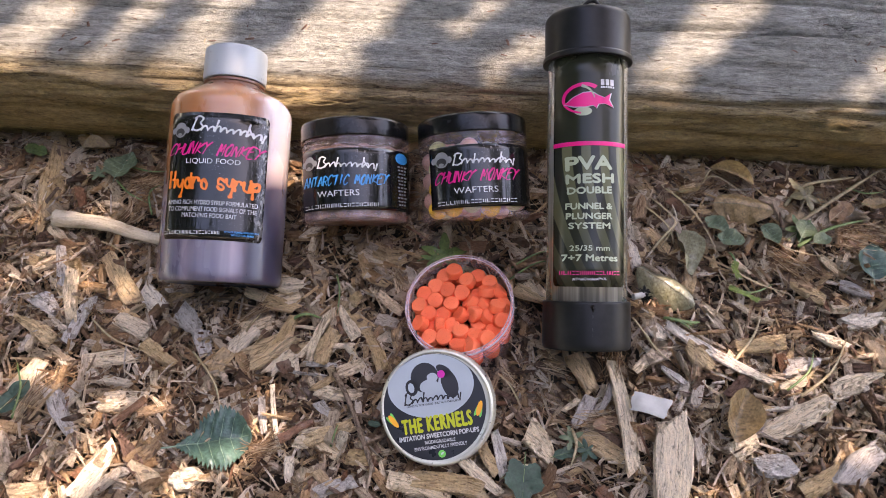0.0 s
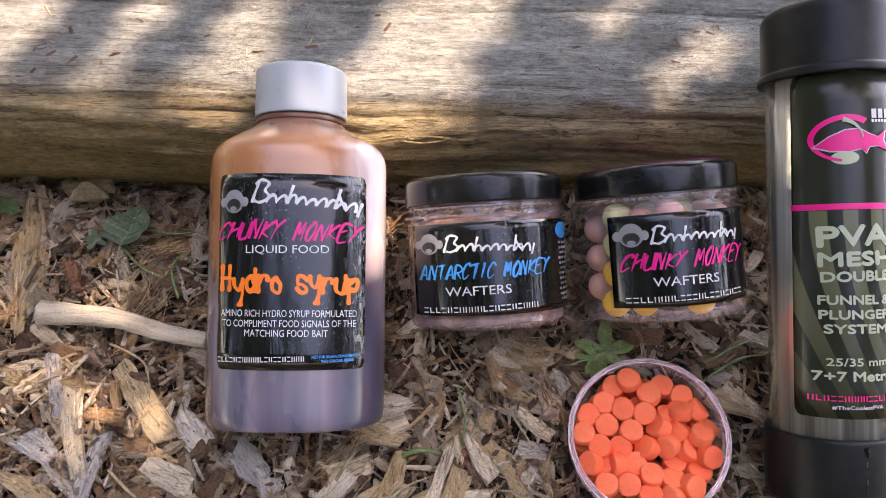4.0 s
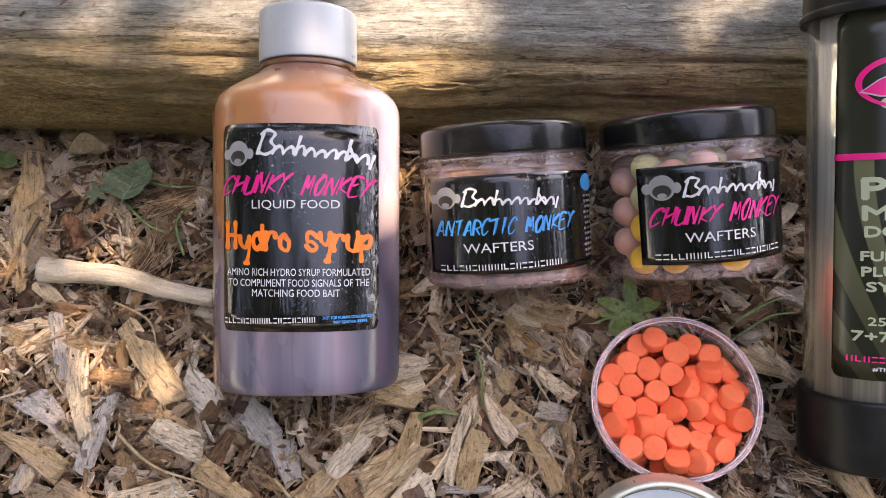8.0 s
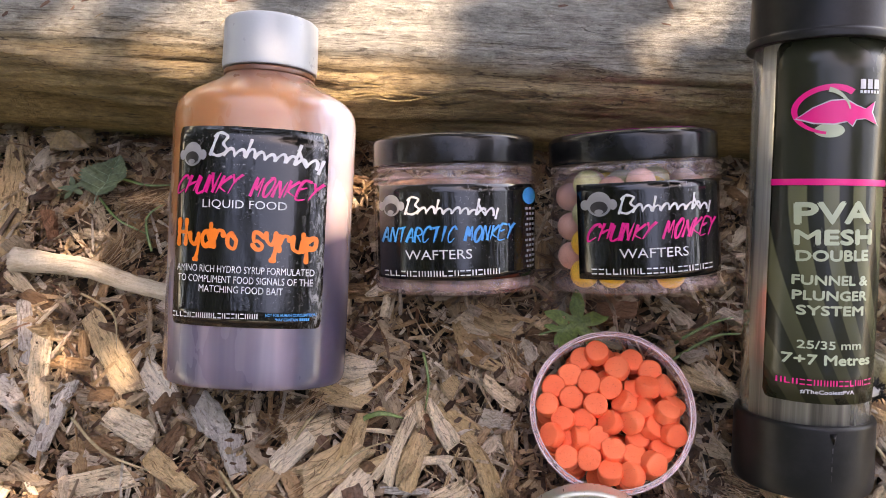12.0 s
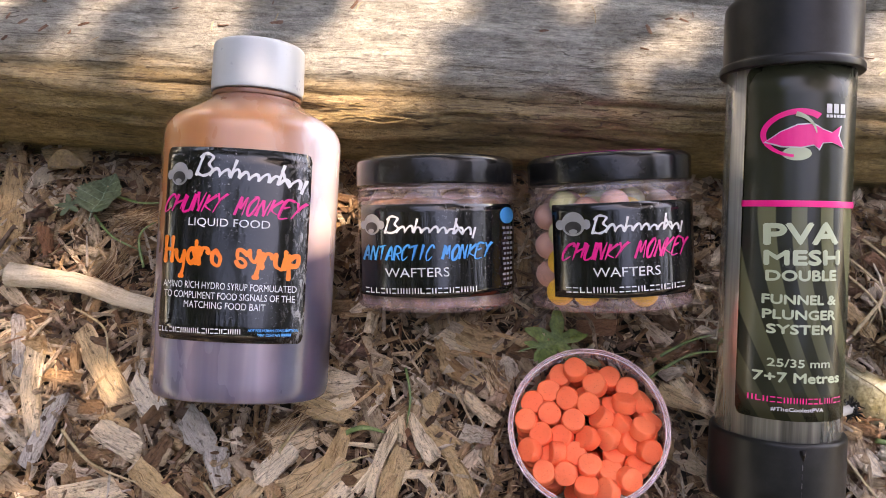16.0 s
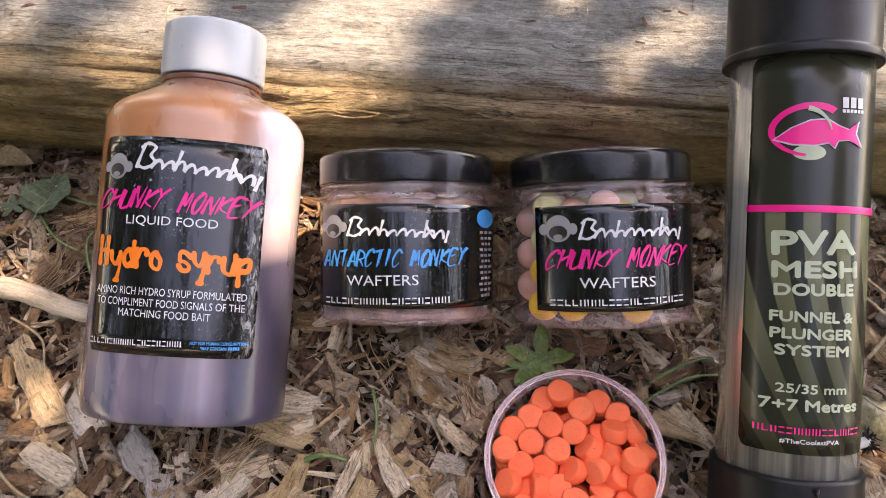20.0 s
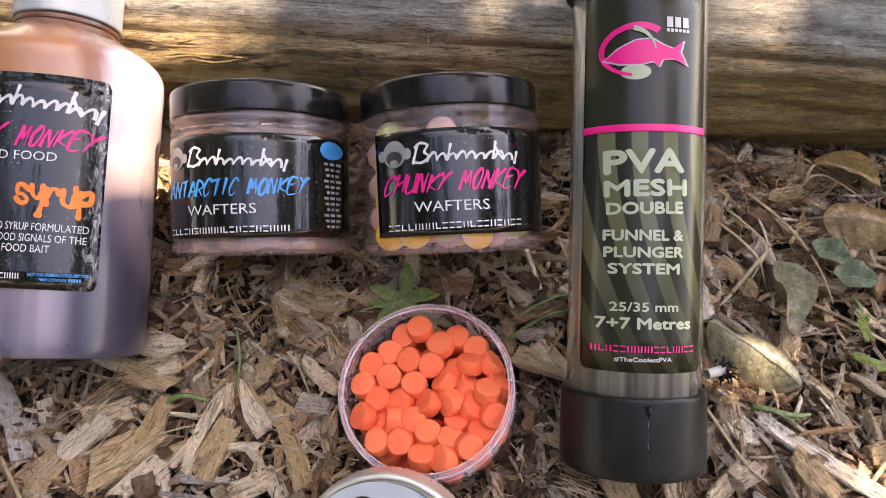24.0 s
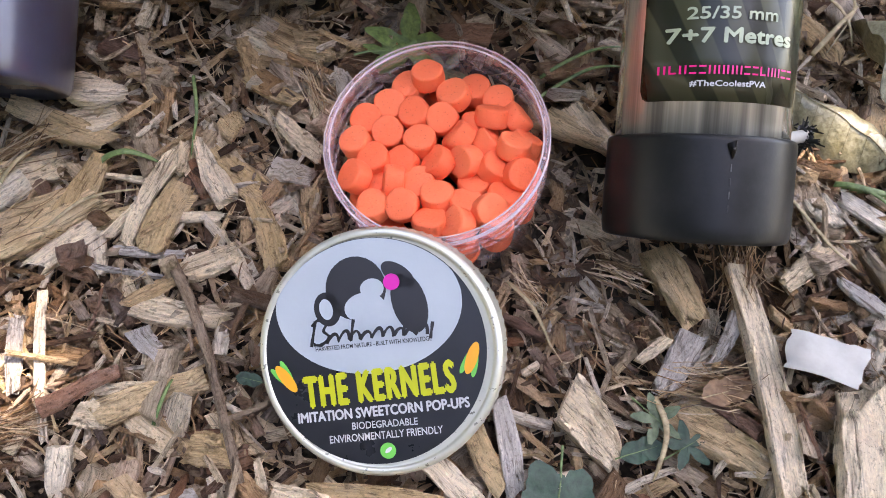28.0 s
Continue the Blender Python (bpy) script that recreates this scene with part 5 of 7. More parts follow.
def tin_lid():
    nrm = Vector((-0.165, -0.433, 0.886)).normalized()
    xax = Vector((0.968, 0.1015, 0.23)).normalized()
    yax = nrm.cross(xax)
    m = Matrix.Translation((0.0, 0.1697, 0.0236)) @ Matrix((xax, yax, nrm)).transposed().to_4x4()
    e = thing("tin_lid", m, "round aluminium tin lid with black and white label", "lid")
    R = 0.0331
    prof = rounded([(0.0, -0.0003), (0.0305, -0.0003, 0.0004), (0.0309, 0.0004, 0.0005), (0.0322, 0.0004, 0.0008), (R, -0.001, 0.001), (R, -0.0085, 0.0005), (R + 0.0006, -0.0093, 0.0005), (R - 0.0006, -0.0098, 0.0004), (R - 0.0008, -0.0015, 0.0005), (0.0, -0.0013)], 3)
    mesh_ob("lid_shell", *lathe(prof, 160, knurl=(17, 20)), ALU, e, "brushed aluminium rim with a ribbed edge")
    fl = Flat()
    disc = outline(oval(-0.0012, 0.0004, 0.0299, 0.0299, 0, 72), fl, LID_PRINT, e, "label", 0.0001, "black printed round label")
    pts = [(x, y) if math.hypot(x + 0.0012, y - 0.0004) < 0.0297 else (-0.0012 + (x + 0.0012) * 0.0297 / math.hypot(x + 0.0012, y - 0.0004), 0.0004 + (y - 0.0004) * 0.0297 / math.hypot(x + 0.0012, y - 0.0004)) for x, y in oval(-0.0015, 0.0125, 0.0252, 0.0182, -2, 64)]
    outline(pts, fl, LID_FIELD, disc, "white_field", 0.0003)
    # plain emblem of round patches
    for x, y, rx, ry, turn in ((-0.0042, 0.0172, 0.0082, 0.0085, 0), (-0.0125, 0.0125, 0.0036, 0.0046, 8), (0.0097, 0.0118, 0.0046, 0.0082, 12), (0.0075, 0.0195, 0.0052, 0.0026, -40)):
        outline(oval(x, y, rx, ry, turn), fl, INK_BLACK, disc, off=0.00045)
    outline(oval(-0.0128, 0.0125, 0.0018, 0.0028, 8), fl, LID_FIELD, disc, off=0.0006)
    outline(oval(-0.0022, 0.0118, 0.0056, 0.004, 0), fl, LID_FIELD, disc, off=0.0006)
    outline(oval(0.0002, 0.0166, 0.0032, 0.0027, 0), fl, LID_FIELD, disc, off=0.00065)
    outline(oval(0.0056, 0.0178, 0.0022, 0.0022), fl, INK_MAGENTA, disc, off=0.0007)
    brush_mark(fl, -0.0012, 0.0058, 0.0338, 0.0078, INK_BLACK, disc, 11, -0.6, 0.0008)
    words("HARVESTED FROM NATURE - BUILT WITH KNOWLEDGE", fl, -0.0012, 0.0021, 0.0313, 0.0012, INK_BLACK, disc, bold=0.01, off=0.0005, turn=-0.6)
    words("THE KERNELS", fl, -0.0009, -0.0087, 0.0402, 0.008, INK_LIME, disc, off=0.0004, turn=0.8, thick=0.00042, gap=1.16)
    words("IMITATION SWEETCORN POP-UPS", fl, -0.0006, -0.0155, 0.046, 0.0026, INK_WHITE, disc, off=0.0004, thick=0.00012)
    words("BIODEGRADABLE", fl, -0.0005, -0.019, 0.0176, 0.0019, INK_WHITE, disc, bold=0.01, off=0.0004, turn=-1)
    words("ENVIRONMENTALLY FRIENDLY", fl, -0.0005, -0.0219, 0.0304, 0.002, INK_WHITE, disc, bold=0.01, off=0.0004)
    outline(oval(-0.0004, -0.0261, 0.0021, 0.0021), fl, INK_GREEN, disc, off=0.0004)
    outline(oval(-0.0002, -0.0259, 0.0011, 0.0005, 35), fl, INK_WHITE, disc, off=0.0006)
    for x, y, tn in ((-0.0257, -0.0047, -56), (0.0244, -0.0043, 66)):
        outline(oval(x, y, 0.0044, 0.0015, tn), fl, INK_YELLOW, disc, off=0.0006)
        for s in (-1, 1):
            ct, st = math.cos(radians(tn)), math.sin(radians(tn))
            outline(oval(x - 0.0012 * ct - s * 0.0011 * -st, y - 0.0012 * st - s * 0.0011 * ct, 0.0036, 0.0009, tn + s * 10), fl, INK_GREEN, disc, off=0.0004)
    return e


tin_lid()

# ---- wood chips ----


def kept_clear(x, y, half):
    """How far a loose chip has to sink so as not to stick through the things that lie on the mulch."""
    if math.hypot(x - POT_C.x, y - POT_C.y) < 0.033 + half:
        return 0.010
    if math.hypot(x - 0.0, y - 0.163) < 0.033 + half * 0.6:
        return 0.007
    if abs(x - 0.088) < 0.028 + half and 0.195 - half < y < 0.25 + half:
        return 0.009
    if abs(x + 0.1375) < 0.038 + half and 0.235 - half < y < 0.3:
        return 0.006
    return 0.0


def scatter(count, region, sizes, seed, name, mat, label, sink, flat=12.0, thin=None, ring=6, sections=5, chunky=False):
    rng = random.Random(seed)
    V, F, U = [], [], []
    for _ in range(count):
        x, y = rng.uniform(*region[0]), rng.uniform(*region[1])
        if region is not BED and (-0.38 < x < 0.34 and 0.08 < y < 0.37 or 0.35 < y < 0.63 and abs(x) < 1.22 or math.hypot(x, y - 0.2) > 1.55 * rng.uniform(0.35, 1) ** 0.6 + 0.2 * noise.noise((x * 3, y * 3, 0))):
            continue
        L = min(sizes[2], max(sizes[0], rng.lognormvariate(math.log(sizes[1]), 0.45)))
        W = thin * rng.uniform(0.6, 1.5) if thin else L * rng.uniform(0.22, 0.7) if chunky else L * rng.choice((rng.uniform(0.16, 0.38), rng.uniform(0.3, 0.62)))
        T = W * rng.uniform(0.5, 0.9) if thin else min(0.007, max(0.0012, W * rng.uniform(0.3, 0.75)))
        v, f, u = splinter(rng, L, W, T, sections, ring)
        z = lie(x, y) + rng.uniform(*sink) - kept_clear(x, y, L * 0.4)
        m = pose(x, y, z, rng.gauss(0, flat * 1.4), rng.gauss(0, flat), rng.uniform(0, 360))
        o = len(V)
        V += [m @ Vector(q) for q in v]
        F += [tuple(o + i for i in q) for q in f]
        U += u
    ob = mesh_ob(name, V, F, mat, None, "", False, U)
    return tagged(ob, label, "wood chips", "", "stuff")


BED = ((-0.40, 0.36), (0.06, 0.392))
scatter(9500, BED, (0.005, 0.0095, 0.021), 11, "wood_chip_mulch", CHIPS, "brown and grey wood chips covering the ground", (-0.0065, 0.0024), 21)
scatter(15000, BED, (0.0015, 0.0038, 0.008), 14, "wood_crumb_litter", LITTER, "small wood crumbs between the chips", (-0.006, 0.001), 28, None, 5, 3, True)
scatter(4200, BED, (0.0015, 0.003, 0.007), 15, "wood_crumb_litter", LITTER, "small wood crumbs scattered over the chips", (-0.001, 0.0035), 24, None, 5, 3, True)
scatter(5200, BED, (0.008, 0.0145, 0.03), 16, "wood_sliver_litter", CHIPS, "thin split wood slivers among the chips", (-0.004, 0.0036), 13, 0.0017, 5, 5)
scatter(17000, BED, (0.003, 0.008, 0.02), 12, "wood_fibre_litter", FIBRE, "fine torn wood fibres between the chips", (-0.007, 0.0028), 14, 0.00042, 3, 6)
scatter(6500, ((-1.7, 1.7), (-1.5, 1.7)), (0.01, 0.022, 0.05), 13, "wood_chip_mulch", CHIPS, "brown and grey wood chips farther out on the ground", (-0.014, -0.005), 14, None, 5, 3)


def chip_mesh(name, rng, L, W, T, mat, sections=14, ring=14):
    """A larger split chip, along x: ridged along its grain, with torn and slanted ends."""
    verts, uv, faces = [], [], []
    s0, s1, tw = rng.uniform(-0.8, 0.8), rng.uniform(-0.8, 0.8), rng.uniform(-0.25, 0.25)
    ta, tb, bow = rng.choice((1, 0.8, rng.uniform(0.25, 0.9))), rng.choice((1, 0.7, rng.uniform(0.2, 0.9))), rng.uniform(-0.04, 0.04) * L
    u0, v0, q = rng.uniform(0, 20), rng.uniform(0, 20), rng.uniform(0, 50)
    tear = [rng.uniform(-1, 1) for _ in range(2 * ring)]
    ridge = [rng.uniform(0.6, 1.12) for _ in range(ring)]
    wedge = rng.uniform(-0.35, 0.35)
    for k in range(sections):
        s = k / (sections - 1)
        f = (ta + (1 - ta) * min(1, s * 1.6)) * (tb + (1 - tb) * min(1, (1 - s) * 1.6))
        for i in range(ring):
            a = 2 * math.pi * (i + 0.5) / ring
            y, z = superellipse(a, W / 2 * f, T / 2 * (0.6 + 0.4 * f), 7)
            y *= 1 + 0.2 * noise.noise((q + s * 4, i * 0.8, 1))
            z *= ridge[i] * (1 + wedge * math.cos(a) + 0.6 * noise.noise((q + s * 6, i * 1.3, 5)))
            x = (s - 0.5) * L + (s0 * (1 - s) + s1 * s) * y * 0.8
            end = max(0, 1 - k / 1.6) * tear[i] - max(0, 1 - (sections - 1 - k) / 1.6) * tear[ring + i]
            x += end * min(W * 0.35, L * 0.1)
            c, d = math.cos(tw * (s - 0.5)), math.sin(tw * (s - 0.5))
            verts.append((x, y * c - z * d + bow * (4 * (s - 0.5) ** 2 - 0.5), y * d + z * c))
            uv.append((u0 + x, v0 + y + z))
    for k in range(sections - 1):
        for i in range(ring):
            j = (i + 1) % ring
            faces.append((k * ring + i, k * ring + j, (k + 1) * ring + j, (k + 1) * ring + i))
    faces.append(tuple(reversed(range(ring))))
    faces.append(tuple(range((sections - 1) * ring, sections * ring)))
    return mesh_ob(name, verts, faces, mat, None, "", False, uv)


CHIP_LABEL = {"pale split wood": "pale freshly split wood chip on the mulch", "tan wood": "tan weathered wood chip on the mulch",
              "weathered grey wood": "grey weathered wood chip on the mulch", "dark bark": "dark brown bark piece on the mulch"}
CHIP_RNG = random.Random(77)


def placed_chip(x0, y0, x1, y1, width, up, mat):
    L, T = math.hypot(x1 - x0, y1 - y0), min(0.008, max(0.0018, width * CHIP_RNG.uniform(0.3, 0.5)))
    ob = chip_mesh("wood_chip", CHIP_RNG, L, width, T, mat)
    h0, h1 = lie(x0, y0), lie(x1, y1)
    x, y = (x0 + x1) / 2, (y0 + y1) / 2
    turn = Matrix.Translation((x, y, (h0 + h1) / 2 + up - T * 0.55)) @ pose(0, 0, 0, 0, 0, math.degrees(math.atan2(y1 - y0, x1 - x0)))
    ob.matrix_basis = turn @ pose(0, 0, 0, CHIP_RNG.gauss(0, 7), -math.degrees(math.atan2(h1 - h0, L)) + CHIP_RNG.gauss(0, 2), 0)
    tagged(ob, CHIP_LABEL[mat.name], "wood chip", "large chips on the mulch")


def stem(mat, radius, *points):
    """A stick, straw or grass blade lying along the points."""
    path = []
    n = len(points)
    for i in range(n - 1):
        p0, p1, p2, p3 = points[max(0, i - 1)], points[i], points[i + 1], points[min(n - 1, i + 2)]
        for k in range(6):
            s = k / 6
            path.append([0.5 * (2 * b + (c - a) * s + (2 * a - 5 * b + 4 * c - d) * s * s + (3 * b - a - 3 * c + d) * s ** 3) for a, b, c, d in zip(p0, p1, p2, p3)])
    path.append(list(points[-1]))
    thick = radius > 0.0015
    ring, verts, faces, uv = 8, [], [], []
    for i, (x, y) in enumerate(path):
        s = i / (len(path) - 1)
        a, b = path[max(0, i - 1)], path[min(len(path) - 1, i + 1)]
        d = Vector((b[0] - a[0], b[1] - a[1], 0)).normalized()
        w = Vector((-d.y, d.x, 0))
        z = lie(x, y) + 0.0035 + radius * 0.8 + (0 if thick else 0.003 * math.sin(s * math.pi))
        r = radius * (1 - 0.35 * s if thick else 1 - 0.8 * s ** 3) * (1 + (0.14 * noise.noise((i * 0.7, radius * 900, 0)) if thick else 0))
        for k in range(ring):
            g = 2 * math.pi * k / ring
            verts.append(Vector((x, y, z)) + w * r * math.cos(g) + Vector((0, 0, 1)) * r * math.sin(g) * (0.9 if thick else 0.5))
            uv.append((s * 0.08, k / ring * radius * 6))
    for i in range(len(path) - 1):
        for k in range(ring):
            j = (k + 1) % ring
            faces.append((i * ring + k, i * ring + j, (i + 1) * ring + j, (i + 1) * ring + k))
    faces.append(tuple(reversed(range(ring))))
    faces.append(tuple(range((len(path) - 1) * ring, len(path) * ring)))
    if thick:
        ob = mesh_ob("stick", verts, faces, mat, None, "", True, uv)
        tagged(ob, "pale bare curved stick on the mulch" if mat is PALE_STICK else "thin brown twig lying across the mulch", "stick")
    elif mat is GRASS:
        tagged(mesh_ob("grass_blade", verts, faces, mat), "thin green grass blade among the chips", "grass", "grass blades")
    else:
        tagged(mesh_ob("straw", verts, faces, mat), "thin dry straw stalk among the chips", "straw", "straw stalks")


def fallen_leaf(shape, mat, x, y, size, turn):
    """A leaf on the mulch with a creased midrib, its outline lobed, heart-shaped, oval or curled up."""
    rng = random.Random(int((x + 1) * 1e5))
    n, rings = 48, 6
    verts, faces = [(0, 0, 0.0)], []
    for k in range(1, rings + 1):
        for i in range(n):
            a = 2 * math.pi * i / n
            if shape == "lobed":
                r = 0.34 + 0.17 * math.cos(5 * a) + 0.03 * math.cos(15 * a)
            elif shape == "ivy":
                r = 0.43 + 0.04 * math.cos(3 * a) + 0.06 * math.cos(5 * a) - 0.02 * math.exp(-((a - math.pi) / 0.22) ** 2) + 0.016 * math.cos(22 * a)
            else:
                r = 0.5 * (0.6 + 0.4 * abs(math.cos(a)) ** 1.3) / (1 + 0.4 * abs(math.sin(a))) + 0.008 * math.cos(16 * a)
            px, py = r * math.cos(a) * k / rings * size, r * math.sin(a) * k / rings * size
            z = 0.1 * abs(py) + 0.09 * size * noise.noise((px / size * 3, py / size * 3, x * 50)) + 0.035 * size * noise.noise((px / size * 9, py / size * 9, x * 90))
            if shape == "curl":
                z += 1.1 * py * py / size + 0.5 * px * px / size
            z -= 0.012 * size * max(0, math.cos(8 * a)) * k / rings
            verts.append((px, py, z))
    for i in range(n):
        faces.append((0, 1 + i, 1 + (i + 1) % n))
    for k in range(rings - 1):
        for i in range(n):
            p, q = 1 + k * n, 1 + (k + 1) * n
            faces.append((p + i, q + i, q + (i + 1) % n, p + (i + 1) % n))
    e = thing("fallen_leaf", Matrix.Translation((x, y, lie(x, y) + 0.0058)) @ pose(0, 0, 0, rng.gauss(0, 6), rng.gauss(0, 6), turn), LEAF_LABEL[mat.name], "leaf")
    mesh_ob("blade", verts, faces, mat, e)
    V, F, m = [], [], 12
    for i in range(m + 1):
        s = i / m
        px = (-0.62 + 1.0 * s) * size
        z = 0.004 * size + (0.5 * px * px / size if shape == "curl" else 0) + 0.07 * size * noise.noise((px / size * 3, 0, x * 50))
        w = size * 0.014 * (1.1 - s)
        V += [(px, -w, z), (px, 0, z + w), (px, w, z)]
    for i in range(m):
        F += [(3 * i, 3 * i + 3, 3 * i + 4, 3 * i + 1), (3 * i + 1, 3 * i + 4, 3 * i + 5, 3 * i + 2)]
    mesh_ob("midrib", V, F, STRAW if mat in (LEAF_DRY, LEAF_BROWN) else GRASS, e)


def veined_leaf(mat, rib, x, y, length, width, turn, up=0.006, teeth=0.0, fold=0.25, curl=0.0, bend=0.0, veins=7, tip=0.85, lean=0.0):
    """A leaf on the mulch, from stem to tip along x: sunk side veins, a folded midrib, and teeth or a curled rim where it has them."""
    nu, nv = 56, 12
    q = x * 70 + y * 31

    def at(u, v, off=0.0):
        half = width / 2 * max(0.0, math.sin(math.pi * min(1.0, max(0.0, u)) ** tip)) ** 0.75
        saw = (u * veins * 2.5) % 1.0
        py = v * half * (1 + teeth * (saw - 0.5) * abs(v) ** 4)
        px = (u - 0.5) * length + teeth * 0.1 * length * abs(v) ** 4 * (0.5 - saw)
        z = fold * abs(py) + 0.009 * width * math.cos(2 * math.pi * (veins * u - 1.3 * abs(v))) * min(1, abs(v) * 3) + curl * py * py / width + bend * length * (u - 0.45) ** 2
        z += 0.16 * width * noise.noise((px / width * 2.2 + q, py / width * 2.2, 1.0)) + 0.018 * width * noise.noise((px / width * 9 + q, py / width * 9, 4.0))
        return (px, py, z + off)

    e = thing("fallen_leaf", Matrix.Translation((x, y, lie(x, y) + up)) @ pose(0, 0, 0, lean, 0, turn), LEAF_LABEL[mat.name], "leaf")
    V = [at(i / nu, -1 + 2 * k / nv) for i in range(nu + 1) for k in range(nv + 1)]
    m = nv + 1
    mesh_ob("blade", V, [(i * m + k, (i + 1) * m + k, (i + 1) * m + k + 1, i * m + k + 1) for i in range(nu) for k in range(nv)], mat, e)

    def ridge(name, line, thick):
        P, F = [], []
        for i, (u, v) in enumerate(line):
            a, b = Vector(at(*line[max(0, i - 1)])), Vector(at(*line[min(len(line) - 1, i + 1)]))
            d = (b - a).normalized() if (b - a).length else Vector((1, 0, 0))
            w = Vector((-d.y, d.x, 0)) * thick * (1.15 - i / len(line))
            p = Vector(at(u, v))
            P += [p - w, p + Vector((0, 0, thick * 1.2)), p + w]
        for i in range(len(line) - 1):
            F += [(3 * i, 3 * i + 3, 3 * i + 4, 3 * i + 1), (3 * i + 1, 3 * i + 4, 3 * i + 5, 3 * i + 2)]
        mesh_ob(name, P, F, rib, e)

    ridge("midrib", [(-0.16 + 1.12 * k / 20, 0.0) for k in range(21)], width * 0.013)
    for k in range(1, veins):
        for side in (-1, 1):
            ridge("side_vein", [(k / veins + 0.11 * n / 6, side * 0.92 * n / 6) for n in range(7)], width * 0.006)


def conifer_sprig(*points):
    """A soft green sprig: a thin stem with short needles on both sides."""
    rng = random.Random(17)
    path = spline([(x, y, lie(x, y) + 0.009) for x, y in points], 9)
    V, F = [], []
    for i in range(len(path) - 1):
        a, b = Vector(path[i]), Vector(path[i + 1])
        d = (b - a).normalized()
        w = Vector((-d.y, d.x, 0))
        for side in (-1, 1, -0.4, 0.5):
            n = (d * 0.7 + w * side + Vector((0, 0, rng.uniform(-0.1, 0.5)))).normalized() * rng.uniform(0.002, 0.0036)
            t = n.cross(Vector((0, 0, 1))).normalized() * 0.00055
            o = len(V)
            V += [a - t * 0.5, a + n * 0.5 - t, a + n, a + n * 0.5 + t]
            F.append((o, o + 1, o + 2, o + 3))
        o = len(V)
        V += [a - w * 0.0004, b - w * 0.0004, b + w * 0.0004, a + w * 0.0004]
        F.append((o, o + 1, o + 2, o + 3))
    tagged(mesh_ob("conifer_sprig", V, F, SPRIG), "small bright green sprig with short needles on the chips", "sprig")


LEAF_LABEL = {"blue-green leaf": "blue-green toothed leaf lying on the chips", "fresh green leaf": "small fresh green leaf lying among the chips", "dark green leaf": "dark green leaf lying flat on the chips",
              "withered leaf": "withered grey-green leaf curling on the chips", "pale withered leaf": "large pale grey-green withered leaf on the chips", "tan dead leaf": "tan dead leaf curling on the chips", "sage green leaf": "dull sage green leaf by the timber", "bright green leaf": "bright green lobed leaf among the chips", "golden dry leaf": "golden dry leaf curled against the timber", "dead brown leaf": "dead brown curled leaf on the chips"}


def paper_scrap(*corners):
    n = 10
    V, F = [], []
    for lift in (0.0, 0.0003):
        for j in range(n + 1):
            for i in range(n + 1):
                s, t = i / n, j / n
                x = sum(c[0] * w for c, w in zip(corners, ((1 - s) * (1 - t), s * (1 - t), s * t, (1 - s) * t)))
                y = sum(c[1] * w for c, w in zip(corners, ((1 - s) * (1 - t), s * (1 - t), s * t, (1 - s) * t)))
                e = 0.0008 * noise.noise((x * 400, y * 400, 3)) if i in (0, n) or j in (0, n) else 0
                V.append((x + e, y - e, lie(x, y) + 0.0085 + 0.002 * noise.noise((x * 90, y * 90, 1)) + lift))
    m = n + 1
    for j in range(n):
        for i in range(n):
            q = j * m + i
            F.append((q, q + m, q + m + 1, q + 1))
            F.append((m * m + q, m * m + q + 1, m * m + q + m + 1, m * m + q + m))
    tagged(mesh_ob("paper_scrap", V, F, PAPER), "torn white scrap of paper on the wood chips", "paper")


STICK_BARK = wood_chip_material("twig bark", ((0.0, (0.33, 0.235, 0.16)), (1.0, (0.42, 0.31, 0.22))), 1.2)
RED_STICK = wood_chip_material("reddish stick bark", ((0.0, (0.3, 0.15, 0.095)), (1.0, (0.38, 0.2, 0.13))), 0.8)
PALE_STICK = wood_chip_material("bare pale stick wood", ((0.0, (0.52, 0.45, 0.33)), (1.0, (0.58, 0.5, 0.38))), 0.5, 0.45)


def fibre_tuft(x, y, length, turn, count, seed):
    """A torn bundle of stringy wood fibres."""
    rng = random.Random(seed)
    V, F, U = [], [], []
    for _ in range(count):
        L = length * rng.uniform(0.4, 1.1)
        a, bend = radians(turn + rng.gauss(0, 11)), rng.gauss(0, 0.5)
        px, py = x + rng.gauss(0, length * 0.12), y + rng.gauss(0, length * 0.12)
        r, o, u = rng.uniform(0.00009, 0.00024), len(V), rng.uniform(0, 20)
        lift, rise = rng.uniform(0.002, 0.007), rng.uniform(-0.003, 0.003)
        for k in range(7):
            s = k / 6 - 0.5
            w = a + bend * s
            cx, cy = px + s * L * math.cos(w), py + s * L * math.sin(w)
            cz = lie(cx, cy) + lift + rise * s
            for g in range(3):
                d = 2.094 * g
                V.append((cx - math.sin(w) * r * math.cos(d), cy + math.cos(w) * r * math.cos(d), cz + r * math.sin(d)))
                U.append((u + s * L, u + g * 0.0004))
        for k in range(6):
            for g in range(3):
                h = (g + 1) % 3
                F.append((o + 3 * k + g, o + 3 * k + h, o + 3 * k + 3 + h, o + 3 * k + 3 + g))
    tagged(mesh_ob("fibre_tuft", V, F, FIBRE, None, "", False, U), "loose tuft of stringy brown wood fibres on the mulch", "wood fibre", "", "stuff")


